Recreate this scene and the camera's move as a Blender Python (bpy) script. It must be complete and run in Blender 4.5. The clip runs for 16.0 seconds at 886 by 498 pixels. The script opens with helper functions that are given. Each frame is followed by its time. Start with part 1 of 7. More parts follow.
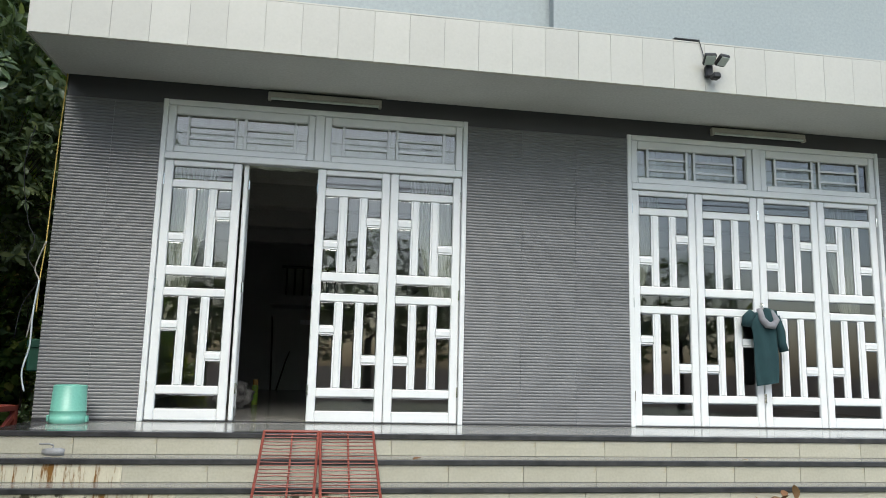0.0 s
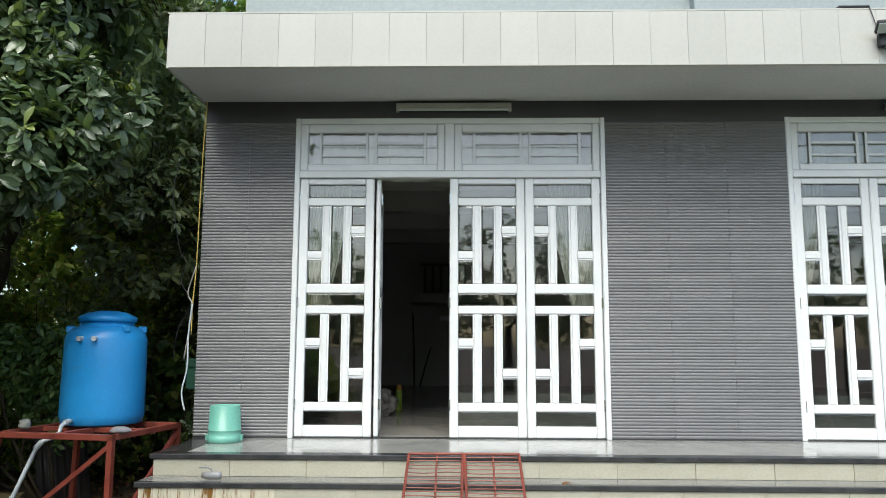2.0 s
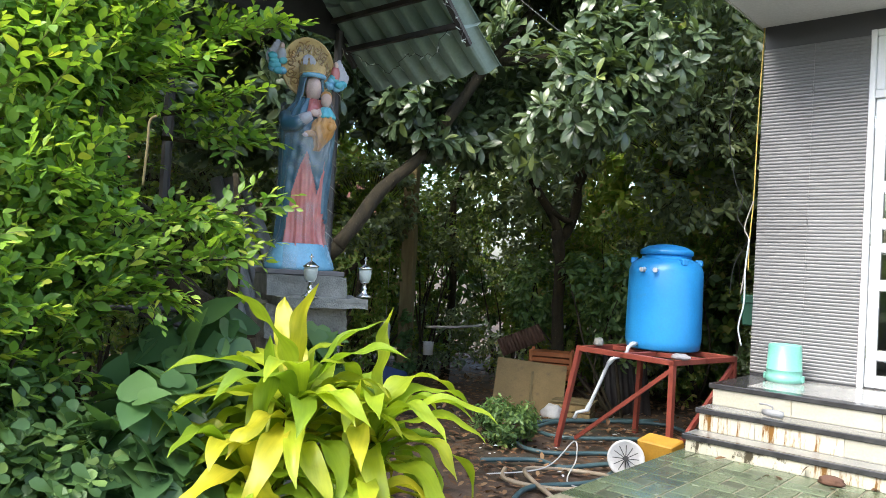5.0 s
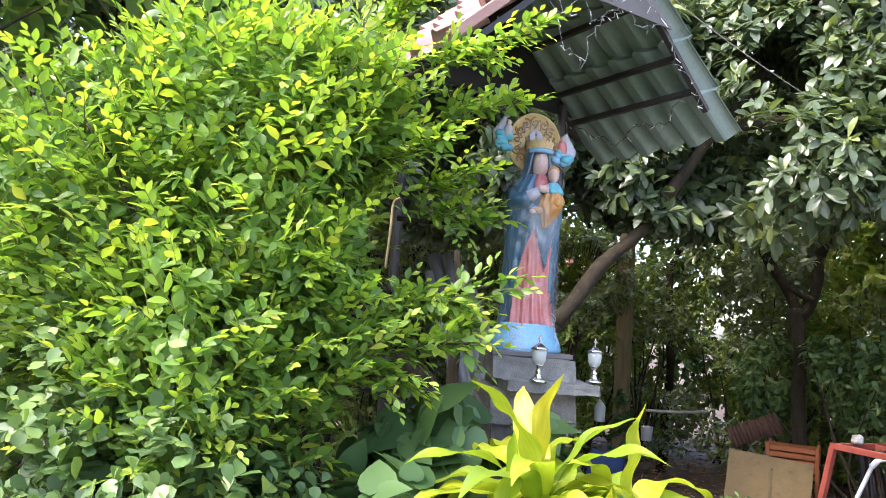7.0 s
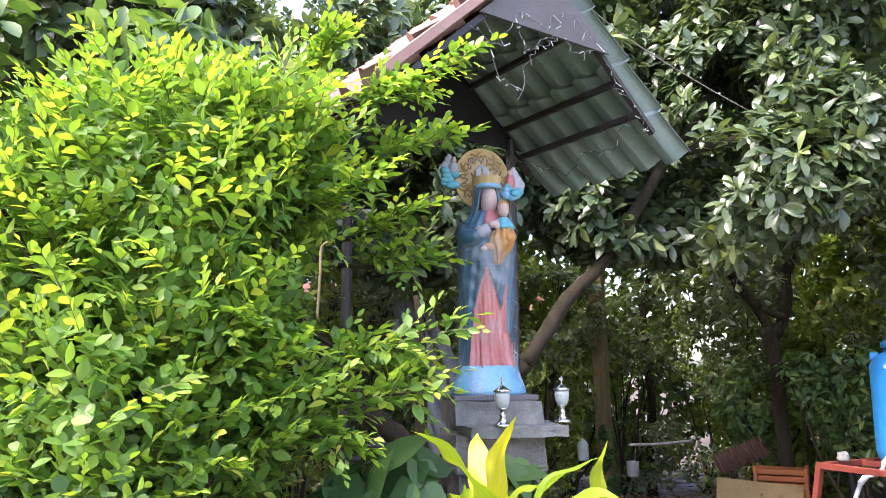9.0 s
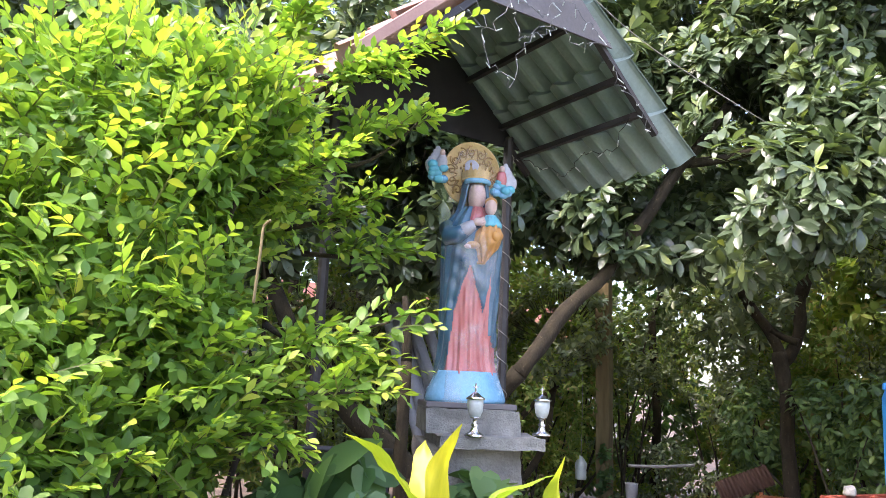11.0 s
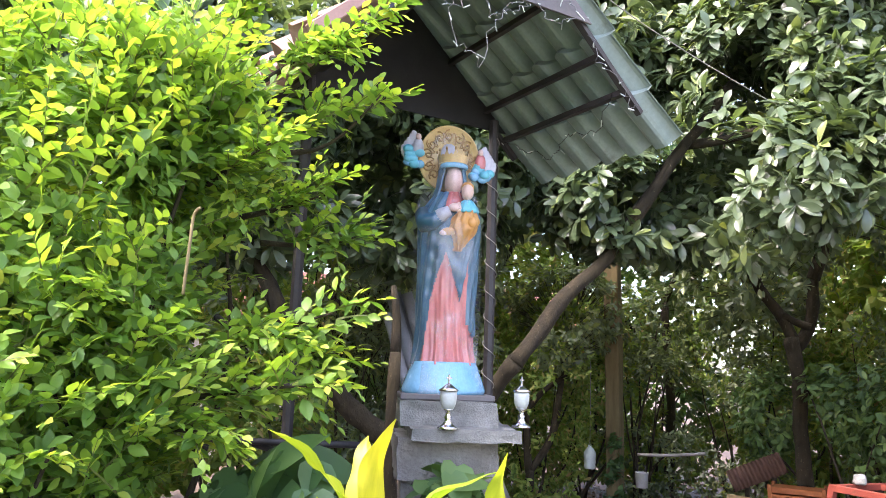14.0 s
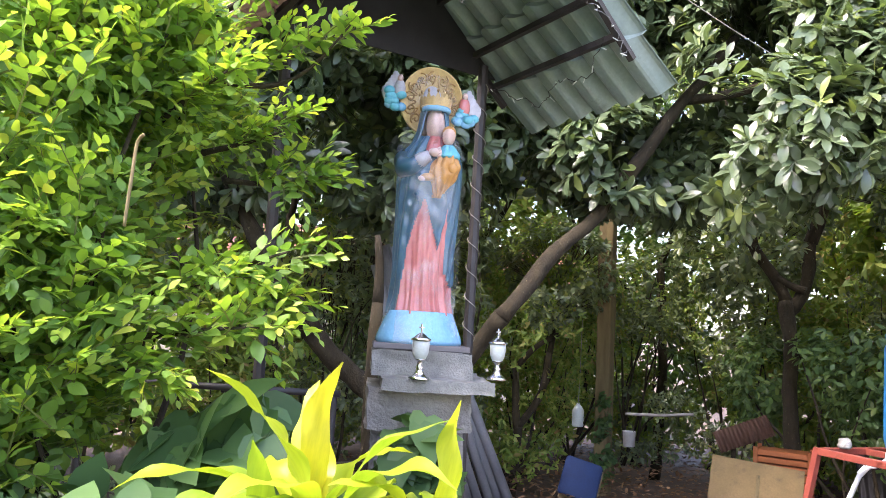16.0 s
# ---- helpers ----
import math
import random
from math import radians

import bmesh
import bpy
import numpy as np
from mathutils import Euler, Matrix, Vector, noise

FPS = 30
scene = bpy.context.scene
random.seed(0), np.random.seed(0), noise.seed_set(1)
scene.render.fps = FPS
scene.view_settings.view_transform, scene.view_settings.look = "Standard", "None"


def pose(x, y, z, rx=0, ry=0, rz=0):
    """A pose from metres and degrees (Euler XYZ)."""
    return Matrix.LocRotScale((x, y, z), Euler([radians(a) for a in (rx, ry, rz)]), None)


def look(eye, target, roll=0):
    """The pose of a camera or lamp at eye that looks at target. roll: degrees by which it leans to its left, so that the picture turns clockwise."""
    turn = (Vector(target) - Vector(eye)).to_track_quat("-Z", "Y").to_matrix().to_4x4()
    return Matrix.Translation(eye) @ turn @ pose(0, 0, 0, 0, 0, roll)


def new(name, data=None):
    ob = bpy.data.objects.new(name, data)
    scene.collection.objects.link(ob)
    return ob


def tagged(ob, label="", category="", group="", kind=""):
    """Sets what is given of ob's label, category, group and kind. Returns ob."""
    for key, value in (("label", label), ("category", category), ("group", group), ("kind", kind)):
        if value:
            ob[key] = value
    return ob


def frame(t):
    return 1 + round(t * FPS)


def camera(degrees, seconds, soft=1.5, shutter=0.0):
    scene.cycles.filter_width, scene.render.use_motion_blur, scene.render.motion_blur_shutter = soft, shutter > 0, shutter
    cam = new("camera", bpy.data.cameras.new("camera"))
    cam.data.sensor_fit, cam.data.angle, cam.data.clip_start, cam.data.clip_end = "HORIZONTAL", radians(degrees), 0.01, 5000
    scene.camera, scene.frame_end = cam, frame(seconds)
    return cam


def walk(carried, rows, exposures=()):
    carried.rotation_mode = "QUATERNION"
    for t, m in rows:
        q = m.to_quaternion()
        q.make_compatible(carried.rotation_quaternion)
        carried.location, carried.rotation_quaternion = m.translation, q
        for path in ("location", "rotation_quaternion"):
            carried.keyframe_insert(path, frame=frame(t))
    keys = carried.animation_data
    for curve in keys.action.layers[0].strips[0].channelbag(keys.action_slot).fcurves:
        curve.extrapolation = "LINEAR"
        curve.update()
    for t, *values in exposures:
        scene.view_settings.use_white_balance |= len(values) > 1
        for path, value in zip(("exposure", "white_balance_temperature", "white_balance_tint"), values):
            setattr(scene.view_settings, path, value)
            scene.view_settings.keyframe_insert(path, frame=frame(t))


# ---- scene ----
cam = camera(61.7, 16.0, soft=0.7)
PATH = [
    (0, (1.592, -7.228, 0.549), (1.91, -5.278, 0.864), 1.4),
    (0.5, (1.555, -7.076, 0.501), (1.859, -5.118, 0.772), 1.7),
    (1, (1.551, -6.976, 0.663), (1.791, -4.999, 0.845), 1.7),
    (1.5, (1.581, -6.965, 0.817), (1.697, -4.975, 0.974), 0.7),
    (2, (1.599, -7.012, 0.864), (1.554, -5.029, 1.12), 0.2),
    (2.5, (1.565, -7.037, 0.876), (1.351, -5.074, 1.196), 0.7),
    (3, (1.575, -7.029, 0.88), (1.255, -5.083, 1.213), 1.4),
    (3.5, (1.563, -7.037, 0.878), (1.134, -5.105, 1.168), 2.4),
    (4, (1.6, -7.046, 0.878), (0.917, -5.177, 1.076), 3.6),
    (4.5, (1.513, -7.085, 0.858), (0.513, -5.356, 0.967), 4.0),
    (5, (1.491, -7.094, 0.849), (0.171, -5.593, 0.89), 3.2),
    (5.2, (1.49, -7.108, 0.851), (0.06, -5.709, 0.874), 2.8),
    (7.3, (1.19, -7.069, 0.891), (-0.491, -6.009, 1.12), 4.4),
    (7.5, (1.158, -7.064, 0.889), (-0.511, -5.996, 1.156), 3.7),
    (8, (1.12, -7.03, 0.887), (-0.522, -5.93, 1.196), 1.5),
    (8.5, (1.148, -6.943, 0.892), (-0.478, -5.824, 1.213), -0.2),
    (9, (1.182, -6.878, 0.888), (-0.44, -5.755, 1.217), -0.5),
    (9.5, (1.218, -6.843, 0.887), (-0.406, -5.723, 1.212), 0.3),
    (9.7, (1.201, -6.795, 0.859), (-0.432, -5.693, 1.202), 0.0),
    (11.8, (1.064, -6.521, 0.873), (-0.597, -5.457, 1.202), 4.7),
    (12, (1.057, -6.503, 0.885), (-0.607, -5.442, 1.21), 5.0),
    (12.5, (1.066, -6.443, 0.882), (-0.608, -5.399, 1.211), 4.6),
    (13, (1.089, -6.394, 0.878), (-0.591, -5.361, 1.207), 3.7),
    (13.5, (1.107, -6.364, 0.883), (-0.577, -5.336, 1.211), 2.8),
    (14, (1.128, -6.33, 0.88), (-0.556, -5.301, 1.204), 2.0),
    (14.5, (1.153, -6.307, 0.88), (-0.532, -5.276, 1.191), 1.8),
    (15, (1.185, -6.274, 0.862), (-0.502, -5.239, 1.149), 2.1),
    (15.5, (1.17, -6.237, 0.855), (-0.52, -5.197, 1.104), 2.8),
    (16, (1.081, -6.164, 0.85), (-0.617, -5.128, 1.063), 3.5),
]
walk(cam, [(t, look(eye, target, roll)) for t, eye, target, roll in PATH],
     [(0, 0.2, 6300, 3), (2.5, 0.42, 6300, 2), (3.5, 0.48, 6300, 2), (4.5, 1.05, 6300, 5), (5.2, 1.6, 6400, 9), (7.5, 2.05, 6400, 23), (16, 2.5, 6600, 25)])


# ---------------------------------------------------------------- light
world = bpy.data.worlds.new("sky")
scene.world = world
world.use_nodes = True
wn, wl = world.node_tree.nodes, world.node_tree.links
wn.clear()
sky = wn.new("ShaderNodeTexSky")
sky.sky_type = "NISHITA"
sky.sun_disc = False
sky.sun_elevation, sky.sun_rotation = radians(52), radians(186)
sky.air_density, sky.dust_density, sky.ozone_density = 1.0, 3.2, 1.0
bg, wout = wn.new("ShaderNodeBackground"), wn.new("ShaderNodeOutputWorld")
bg.inputs["Strength"].default_value = 0.23
wl.new(sky.outputs[0], bg.inputs["Color"])
wl.new(bg.outputs[0], wout.inputs["Surface"])

sun_data = bpy.data.lights.new("sun", "SUN")
sun_data.energy, sun_data.angle, sun_data.color = 1.9, radians(35), (1.0, 0.96, 0.89)
sun = new("sun", sun_data)
sun.matrix_world = look((0, 0, 30), (1.1, 10.0, 17.2))


# ---------------------------------------------------------------- materials
def shader(name):
    m = bpy.data.materials.new(name)
    m.use_nodes = True
    nt = m.node_tree
    nt.nodes.clear()
    out = nt.nodes.new("ShaderNodeOutputMaterial")
    b = nt.nodes.new("ShaderNodeBsdfPrincipled")
    nt.links.new(b.outputs[0], out.inputs["Surface"])
    return m, nt, b, out


def noise_node(nt, coord, scale, detail=4.0, rough=0.6):
    n = nt.nodes.new("ShaderNodeTexNoise")
    n.inputs["Scale"].default_value, n.inputs["Detail"].default_value, n.inputs["Roughness"].default_value = scale, detail, rough
    nt.links.new(coord, n.inputs["Vector"])
    return n


def ramp_node(nt, fac, stops):
    r = nt.nodes.new("ShaderNodeValToRGB")
    e = r.color_ramp.elements
    while len(e) < len(stops):
        e.new(0.5)
    for el, (p, c) in zip(e, stops):
        el.position, el.color = p, (*c, 1)
    nt.links.new(fac, r.inputs["Fac"])
    return r


def mixed(nt, mode, fac, a, b):
    m = nt.nodes.new("ShaderNodeMix")
    m.data_type, m.blend_type = "RGBA", mode
    for sock, v in ((m.inputs[0], fac), (m.inputs[6], a), (m.inputs[7], b)):
        if isinstance(v, (int, float)):
            sock.default_value = v
        elif isinstance(v, tuple):
            sock.default_value = (*v, 1)
        else:
            nt.links.new(v, sock)
    return m.outputs[2]


def mk(name, c1, c2, scale=3.0, fine=60.0, rough=0.6, rvar=0.15, bump=0.15, metal=0.0, stretch=(1, 1, 1), vary=0.0, stain=None, stain_at=(0.55, 0.7), stain_scale=2.0, coat=0.0, spec=0.5, grainy=0.6):
    """Two-scale painted or mineral surface; vary: per-object brightness change; stain: colour of patches."""
    m, nt, b, out = shader(name)
    tc = nt.nodes.new("ShaderNodeTexCoord")
    mp = nt.nodes.new("ShaderNodeMapping")
    mp.inputs["Scale"].default_value = stretch
    nt.links.new(tc.outputs["Object"], mp.inputs["Vector"])
    co = mp.outputs[0]
    big, small = noise_node(nt, co, scale), noise_node(nt, co, fine, 3.0)
    col = ramp_node(nt, big.outputs[0], [(0.3, c1), (0.7, c2)]).outputs[0]
    grain = ramp_node(nt, small.outputs[0], [(0.25, (0.8, 0.8, 0.8)), (0.75, (1.12, 1.12, 1.12))]).outputs[0]
    col = mixed(nt, "MULTIPLY", grainy, col, grain)
    if stain:
        sn = noise_node(nt, co, stain_scale, 6.0, 0.7)
        k = ramp_node(nt, sn.outputs[0], [(stain_at[0], (0, 0, 0)), (stain_at[1], (1, 1, 1))]).outputs[0]
        col = mixed(nt, "MIX", k, col, stain)
    if vary:
        oi = nt.nodes.new("ShaderNodeObjectInfo")
        lo, hi = 1 - vary, 1 + vary
        v = ramp_node(nt, oi.outputs["Random"], [(0.0, (lo, lo, lo)), (1.0, (hi, hi, hi))]).outputs[0]
        col = mixed(nt, "MULTIPLY", 1.0, col, v)
    nt.links.new(col, b.inputs["Base Color"])
    rr = nt.nodes.new("ShaderNodeMapRange")
    rr.inputs["To Min"].default_value, rr.inputs["To Max"].default_value = max(0.02, rough - rvar), min(1, rough + rvar)
    nt.links.new(big.outputs[0], rr.inputs["Value"])
    nt.links.new(rr.outputs[0], b.inputs["Roughness"])
    b.inputs["Metallic"].default_value = metal
    b.inputs["Coat Weight"].default_value = coat
    b.inputs["Specular IOR Level"].default_value = spec
    if bump:
        bp = nt.nodes.new("ShaderNodeBump")
        bp.inputs["Strength"].default_value, bp.inputs["Distance"].default_value = bump, 0.01
        nt.links.new(small.outputs[0], bp.inputs["Height"])
        nt.links.new(bp.outputs[0], b.inputs["Normal"])
    return m


def leafy(name, stops, rough=0.35, trans=0.3, spec=0.5):
    """Foliage: colour changes from leaf to leaf, light passes through."""
    m, nt, b, out = shader(name)
    geo = nt.nodes.new("ShaderNodeNewGeometry")
    col = ramp_node(nt, geo.outputs["Random Per Island"], stops).outputs[0]
    tc = nt.nodes.new("ShaderNodeTexCoord")
    n = noise_node(nt, tc.outputs["Object"], 1.2, 3.0)
    shade = ramp_node(nt, n.outputs[0], [(0.3, (0.75, 0.8, 0.75)), (0.7, (1.2, 1.15, 1.1))]).outputs[0]
    col = mixed(nt, "MULTIPLY", 0.8, col, shade)
    nt.links.new(col, b.inputs["Base Color"])
    b.inputs["Roughness"].default_value = rough
    b.inputs["Specular IOR Level"].default_value = spec
    tr = nt.nodes.new("ShaderNodeBsdfTranslucent")
    warm = mixed(nt, "MULTIPLY", 1.0, col, (1.25, 1.3, 0.5))
    nt.links.new(warm, tr.inputs["Color"])
    mx = nt.nodes.new("ShaderNodeMixShader")
    mx.inputs[0].default_value = trans
    nt.links.new(b.outputs[0], mx.inputs[1])
    nt.links.new(tr.outputs[0], mx.inputs[2])
    nt.links.new(mx.outputs[0], out.inputs["Surface"])
    return m


def glassy(name, tint=(0.93, 0.97, 0.95), keep=0.95, rough=0.02):
    """Thin window glass: part mirror by Fresnel, part clear."""
    m, nt, b, out = shader(name)
    nt.nodes.remove(b)
    fr = nt.nodes.new("ShaderNodeFresnel")
    fr.inputs[0].default_value = 2.3
    gl = nt.nodes.new("ShaderNodeBsdfGlossy")
    gl.inputs["Roughness"].default_value = rough
    tp = nt.nodes.new("ShaderNodeBsdfTransparent")
    tp.inputs["Color"].default_value = (*[c * keep for c in tint], 1)
    mx = nt.nodes.new("ShaderNodeMixShader")
    nt.links.new(fr.outputs[0], mx.inputs[0])
    nt.links.new(tp.outputs[0], mx.inputs[1])
    nt.links.new(gl.outputs[0], mx.inputs[2])
    nt.links.new(mx.outputs[0], out.inputs["Surface"])
    return m


M_CLAD = mk("ribbed_tile", (0.128, 0.130, 0.135), (0.162, 0.164, 0.168), 0.9, 90, 0.30, 0.08, 0.05, vary=0.07)
M_DARKBAND = mk("dark_band", (0.035, 0.036, 0.042), (0.05, 0.05, 0.056), 1.0, 60, 0.4, 0.1, 0.05)
M_WHITE = mk("white_paint", (0.64, 0.66, 0.67), (0.70, 0.71, 0.72), 1.5, 30, 0.35, 0.08, 0.02, grainy=0.12)
M_FASCIA = mk("fascia_tile", (0.41, 0.405, 0.37), (0.47, 0.465, 0.43), 1.2, 40, 0.12, 0.05, 0.015, vary=0.04, grainy=0.2)
M_SOFFIT = mk("soffit_paint", (0.50, 0.50, 0.49), (0.58, 0.58, 0.57), 0.8, 40, 0.8, 0.05, 0.05)
M_UPPER = mk("pale_blue_wall", (0.255, 0.295, 0.305), (0.29, 0.325, 0.33), 0.4, 30, 0.5, 0.1, 0.04)
M_CREAM = mk("cream_tile", (0.36, 0.345, 0.275), (0.43, 0.415, 0.345), 1.6, 45, 0.3, 0.1, 0.05, vary=0.05, stain=(0.33, 0.27, 0.15), stain_at=(0.66, 0.8), stain_scale=2.6)
M_CREAMDIRTY = mk("stained_cream_tile", (0.46, 0.43, 0.33), (0.58, 0.55, 0.44), 1.6, 45, 0.4, 0.1, 0.1, stain=(0.16, 0.075, 0.012), stain_at=(0.49, 0.58), stain_scale=2.2, stretch=(6.0, 1.0, 1.0))
M_CREAMMOSS = mk("mossy_cream_tile", (0.44, 0.41, 0.31), (0.58, 0.55, 0.44), 2.2, 45, 0.45, 0.1, 0.1, stain=(0.05, 0.04, 0.022), stain_at=(0.53, 0.60), stain_scale=5.5, stretch=(1.3, 1.0, 0.9))
M_GROUT = mk("grout", (0.46, 0.44, 0.39), (0.54, 0.52, 0.46), 5, 80, 0.9, 0.05, 0.3)
M_GRANITE = mk("dark_granite", (0.022, 0.022, 0.024), (0.05, 0.05, 0.052), 8, 160, 0.18, 0.08, 0.03)
M_TREAD = mk("tread_tile", (0.16, 0.16, 0.155), (0.24, 0.24, 0.23), 2, 80, 0.15, 0.06, 0.03)
M_FLOOR = mk("terrace_tile", (0.29, 0.29, 0.275), (0.36, 0.36, 0.34), 1.5, 60, 0.12, 0.05, 0.02)
M_PAVER = mk("green_paver", (0.065, 0.095, 0.055), (0.135, 0.160, 0.09), 3.5, 70, 0.24, 0.2, 0.12, vary=0.3, stain=(0.05, 0.05, 0.035), stain_at=(0.55, 0.75), stain_scale=3)
M_PAVERD = mk("dark_paver", (0.055, 0.065, 0.04), (0.10, 0.115, 0.07), 4, 70, 0.35, 0.2, 0.15, vary=0.2)
M_JOINT = mk("paver_joint", (0.16, 0.15, 0.095), (0.25, 0.235, 0.16), 3, 60, 0.55, 0.2, 0.2, stain=(0.10, 0.09, 0.06), stain_at=(0.5, 0.7))
M_DIRT = mk("dirt", (0.055, 0.036, 0.024), (0.12, 0.080, 0.052), 1.8, 35, 0.95, 0.05, 0.8, stain=(0.03, 0.03, 0.018), stain_at=(0.5, 0.65), stain_scale=1.1)
M_RED = mk("red_oxide_paint", (0.16, 0.032, 0.022), (0.24, 0.055, 0.035), 6, 90, 0.5, 0.12, 0.2, stain=(0.09, 0.035, 0.02), stain_at=(0.6, 0.7), stain_scale=9)
M_TANK = mk("blue_tank_plastic", (0.022, 0.235, 0.58), (0.032, 0.29, 0.66), 1.5, 50, 0.38, 0.08, 0.04, stain=(0.10, 0.2, 0.38), stain_at=(0.62, 0.85), stain_scale=4)
M_BUCKET = mk("mint_plastic", (0.13, 0.36, 0.29), (0.17, 0.42, 0.34), 2, 60, 0.35, 0.06, 0.03, stain=(0.25, 0.5, 0.42), stain_at=(0.6, 0.8), stain_scale=6)
M_GREY_PVC = mk("grey_pvc", (0.22, 0.225, 0.235), (0.30, 0.305, 0.315), 3, 50, 0.38, 0.1, 0.05)
M_PVC = mk("pale_pvc", (0.40, 0.45, 0.48), (0.52, 0.56, 0.58), 5, 60, 0.4, 0.1, 0.05)
M_BLACK = mk("black_plastic", (0.012, 0.012, 0.013), (0.025, 0.025, 0.026), 8, 90, 0.5, 0.1, 0.1)
M_ROOF = mk("grey_green_sheet", (0.17, 0.24, 0.225), (0.24, 0.31, 0.29), 2.5, 50, 0.4, 0.12, 0.05, stain=(0.07, 0.08, 0.07), stain_at=(0.6, 0.8), stain_scale=5)
M_ROOFTOP = mk("rust_pink_sheet", (0.30, 0.17, 0.14), (0.38, 0.24, 0.2), 3, 60, 0.6, 0.1, 0.1)
M_STEEL = mk("dark_steel", (0.025, 0.022, 0.022), (0.05, 0.045, 0.045), 6, 80, 0.5, 0.1, 0.15)
M_STEELBOARD = mk("grey_gable_board", (0.10, 0.095, 0.095), (0.15, 0.14, 0.14), 3, 60, 0.6, 0.1, 0.1)
M_STONE = mk("speckled_concrete", (0.155, 0.158, 0.145), (0.29, 0.292, 0.265), 10, 120, 0.9, 0.05, 0.7)
M_CEMENT = mk("rough_cement", (0.20, 0.19, 0.175), (0.33, 0.315, 0.29), 5, 60, 0.95, 0.04, 0.9)
M_SILVER = mk("silver_metal", (0.62, 0.62, 0.61), (0.75, 0.75, 0.74), 6, 80, 0.22, 0.08, 0.05, metal=1.0)
M_FROST = mk("frosted_lamp_glass", (0.42, 0.47, 0.45), (0.5, 0.55, 0.52), 6, 80, 0.35, 0.08, 0.05)
M_BARK = mk("bark", (0.018, 0.014, 0.007), (0.048, 0.037, 0.017), 9, 70, 0.95, 0.04, 1.0, stretch=(1, 1, 0.6), stain=(0.14, 0.115, 0.06), stain_at=(0.63, 0.68), stain_scale=38)
M_POST = mk("weathered_wood", (0.14, 0.105, 0.045), (0.24, 0.185, 0.085), 5, 60, 0.85, 0.05, 0.6, stretch=(3, 3, 0.3), stain=(0.08, 0.07, 0.035), stain_at=(0.57, 0.68), stain_scale=2.5)
M_INWALL = mk("inner_wall", (0.40, 0.40, 0.38), (0.48, 0.48, 0.46), 1, 40, 0.8, 0.05, 0.05)
M_INFLOOR = mk("inner_floor", (0.27, 0.26, 0.24), (0.34, 0.33, 0.30), 1, 40, 0.2, 0.05, 0.02)
M_CURTAIN = mk("sheer_curtain", (0.62, 0.63, 0.56), (0.72, 0.73, 0.66), 3, 60, 0.9, 0.05, 0.1)
M_SHIRT = mk("teal_cloth", (0.006, 0.030, 0.036), (0.012, 0.044, 0.050), 6, 120, 0.9, 0.05, 0.4)
M_BATTEN = mk("batten_grey", (0.32, 0.31, 0.28), (0.40, 0.39, 0.35), 3, 60, 0.5, 0.08, 0.05)
M_GLASS = glassy("window_glass")
M_LEAF_BIG = leafy("big_leaf", [(0.0, (0.067, 0.102, 0.056)), (0.5, (0.100, 0.147, 0.079)), (0.88, (0.128, 0.184, 0.087)), (1.0, (0.219, 0.269, 0.081))], 0.30, 0.30, 0.7)
M_LEAF_DARK = leafy("dark_leaf", [(0.0, (0.111, 0.156, 0.093)), (0.6, (0.172, 0.237, 0.132)), (1.0, (0.262, 0.310, 0.127))], 0.34, 0.32, 0.6)
M_LEAF_MID = leafy("mid_leaf", [(0.0, (0.080, 0.152, 0.060)), (0.6, (0.135, 0.238, 0.077)), (1.0, (0.240, 0.343, 0.103))], 0.4, 0.32, 0.45)
M_LEAF_VINE = leafy("vine_leaf", [(0.0, (0.052, 0.113, 0.044)), (0.6, (0.081, 0.167, 0.060)), (1.0, (0.131, 0.230, 0.074))], 0.42, 0.35, 0.45)
# paler yellow-green leaf: sunlight painted into the colour of shaded far plants
M_LEAF_SUNTINT = leafy("sun_tinted_leaf", [(0.0, (0.118, 0.209, 0.047)), (0.5, (0.216, 0.319, 0.066)), (0.85, (0.324, 0.385, 0.100)), (1.0, (0.334, 0.242, 0.119))], 0.5, 0.4, 0.4)
M_SHOOT = mk("green_shoot", (0.10, 0.13, 0.03), (0.17, 0.19, 0.05), 8, 60, 0.6, 0.1, 0.1)
M_LITTER = leafy("dry_leaf", [(0.0, (0.07, 0.035, 0.015)), (0.6, (0.17, 0.085, 0.04)), (1.0, (0.30, 0.19, 0.10))], 0.8, 0.1)


# ---------------------------------------------------------------- builders
def link_bm(name, bm, mats, parent=None, smooth=False):
    me = bpy.data.meshes.new(name)
    bm.normal_update()
    bm.to_mesh(me)
    bm.free()
    for m in mats if isinstance(mats, (list, tuple)) else [mats]:
        me.materials.append(m)
    if smooth:
        me.polygons.foreach_set("use_smooth", [True] * len(me.polygons))
    ob = new(name, me)
    ob.parent = parent
    return ob


def part(name, bm, mat, parent, label="", smooth=False):
    return tagged(link_bm(name, bm, mat, parent, smooth), label)


def thing(name, label, category, loc=(0, 0, 0), group="", kind="", rz=0.0):
    ob = new(name)
    ob.empty_display_size = 0.1
    ob.matrix_basis = pose(*loc, 0, 0, rz)
    return tagged(ob, label, category, group, kind)


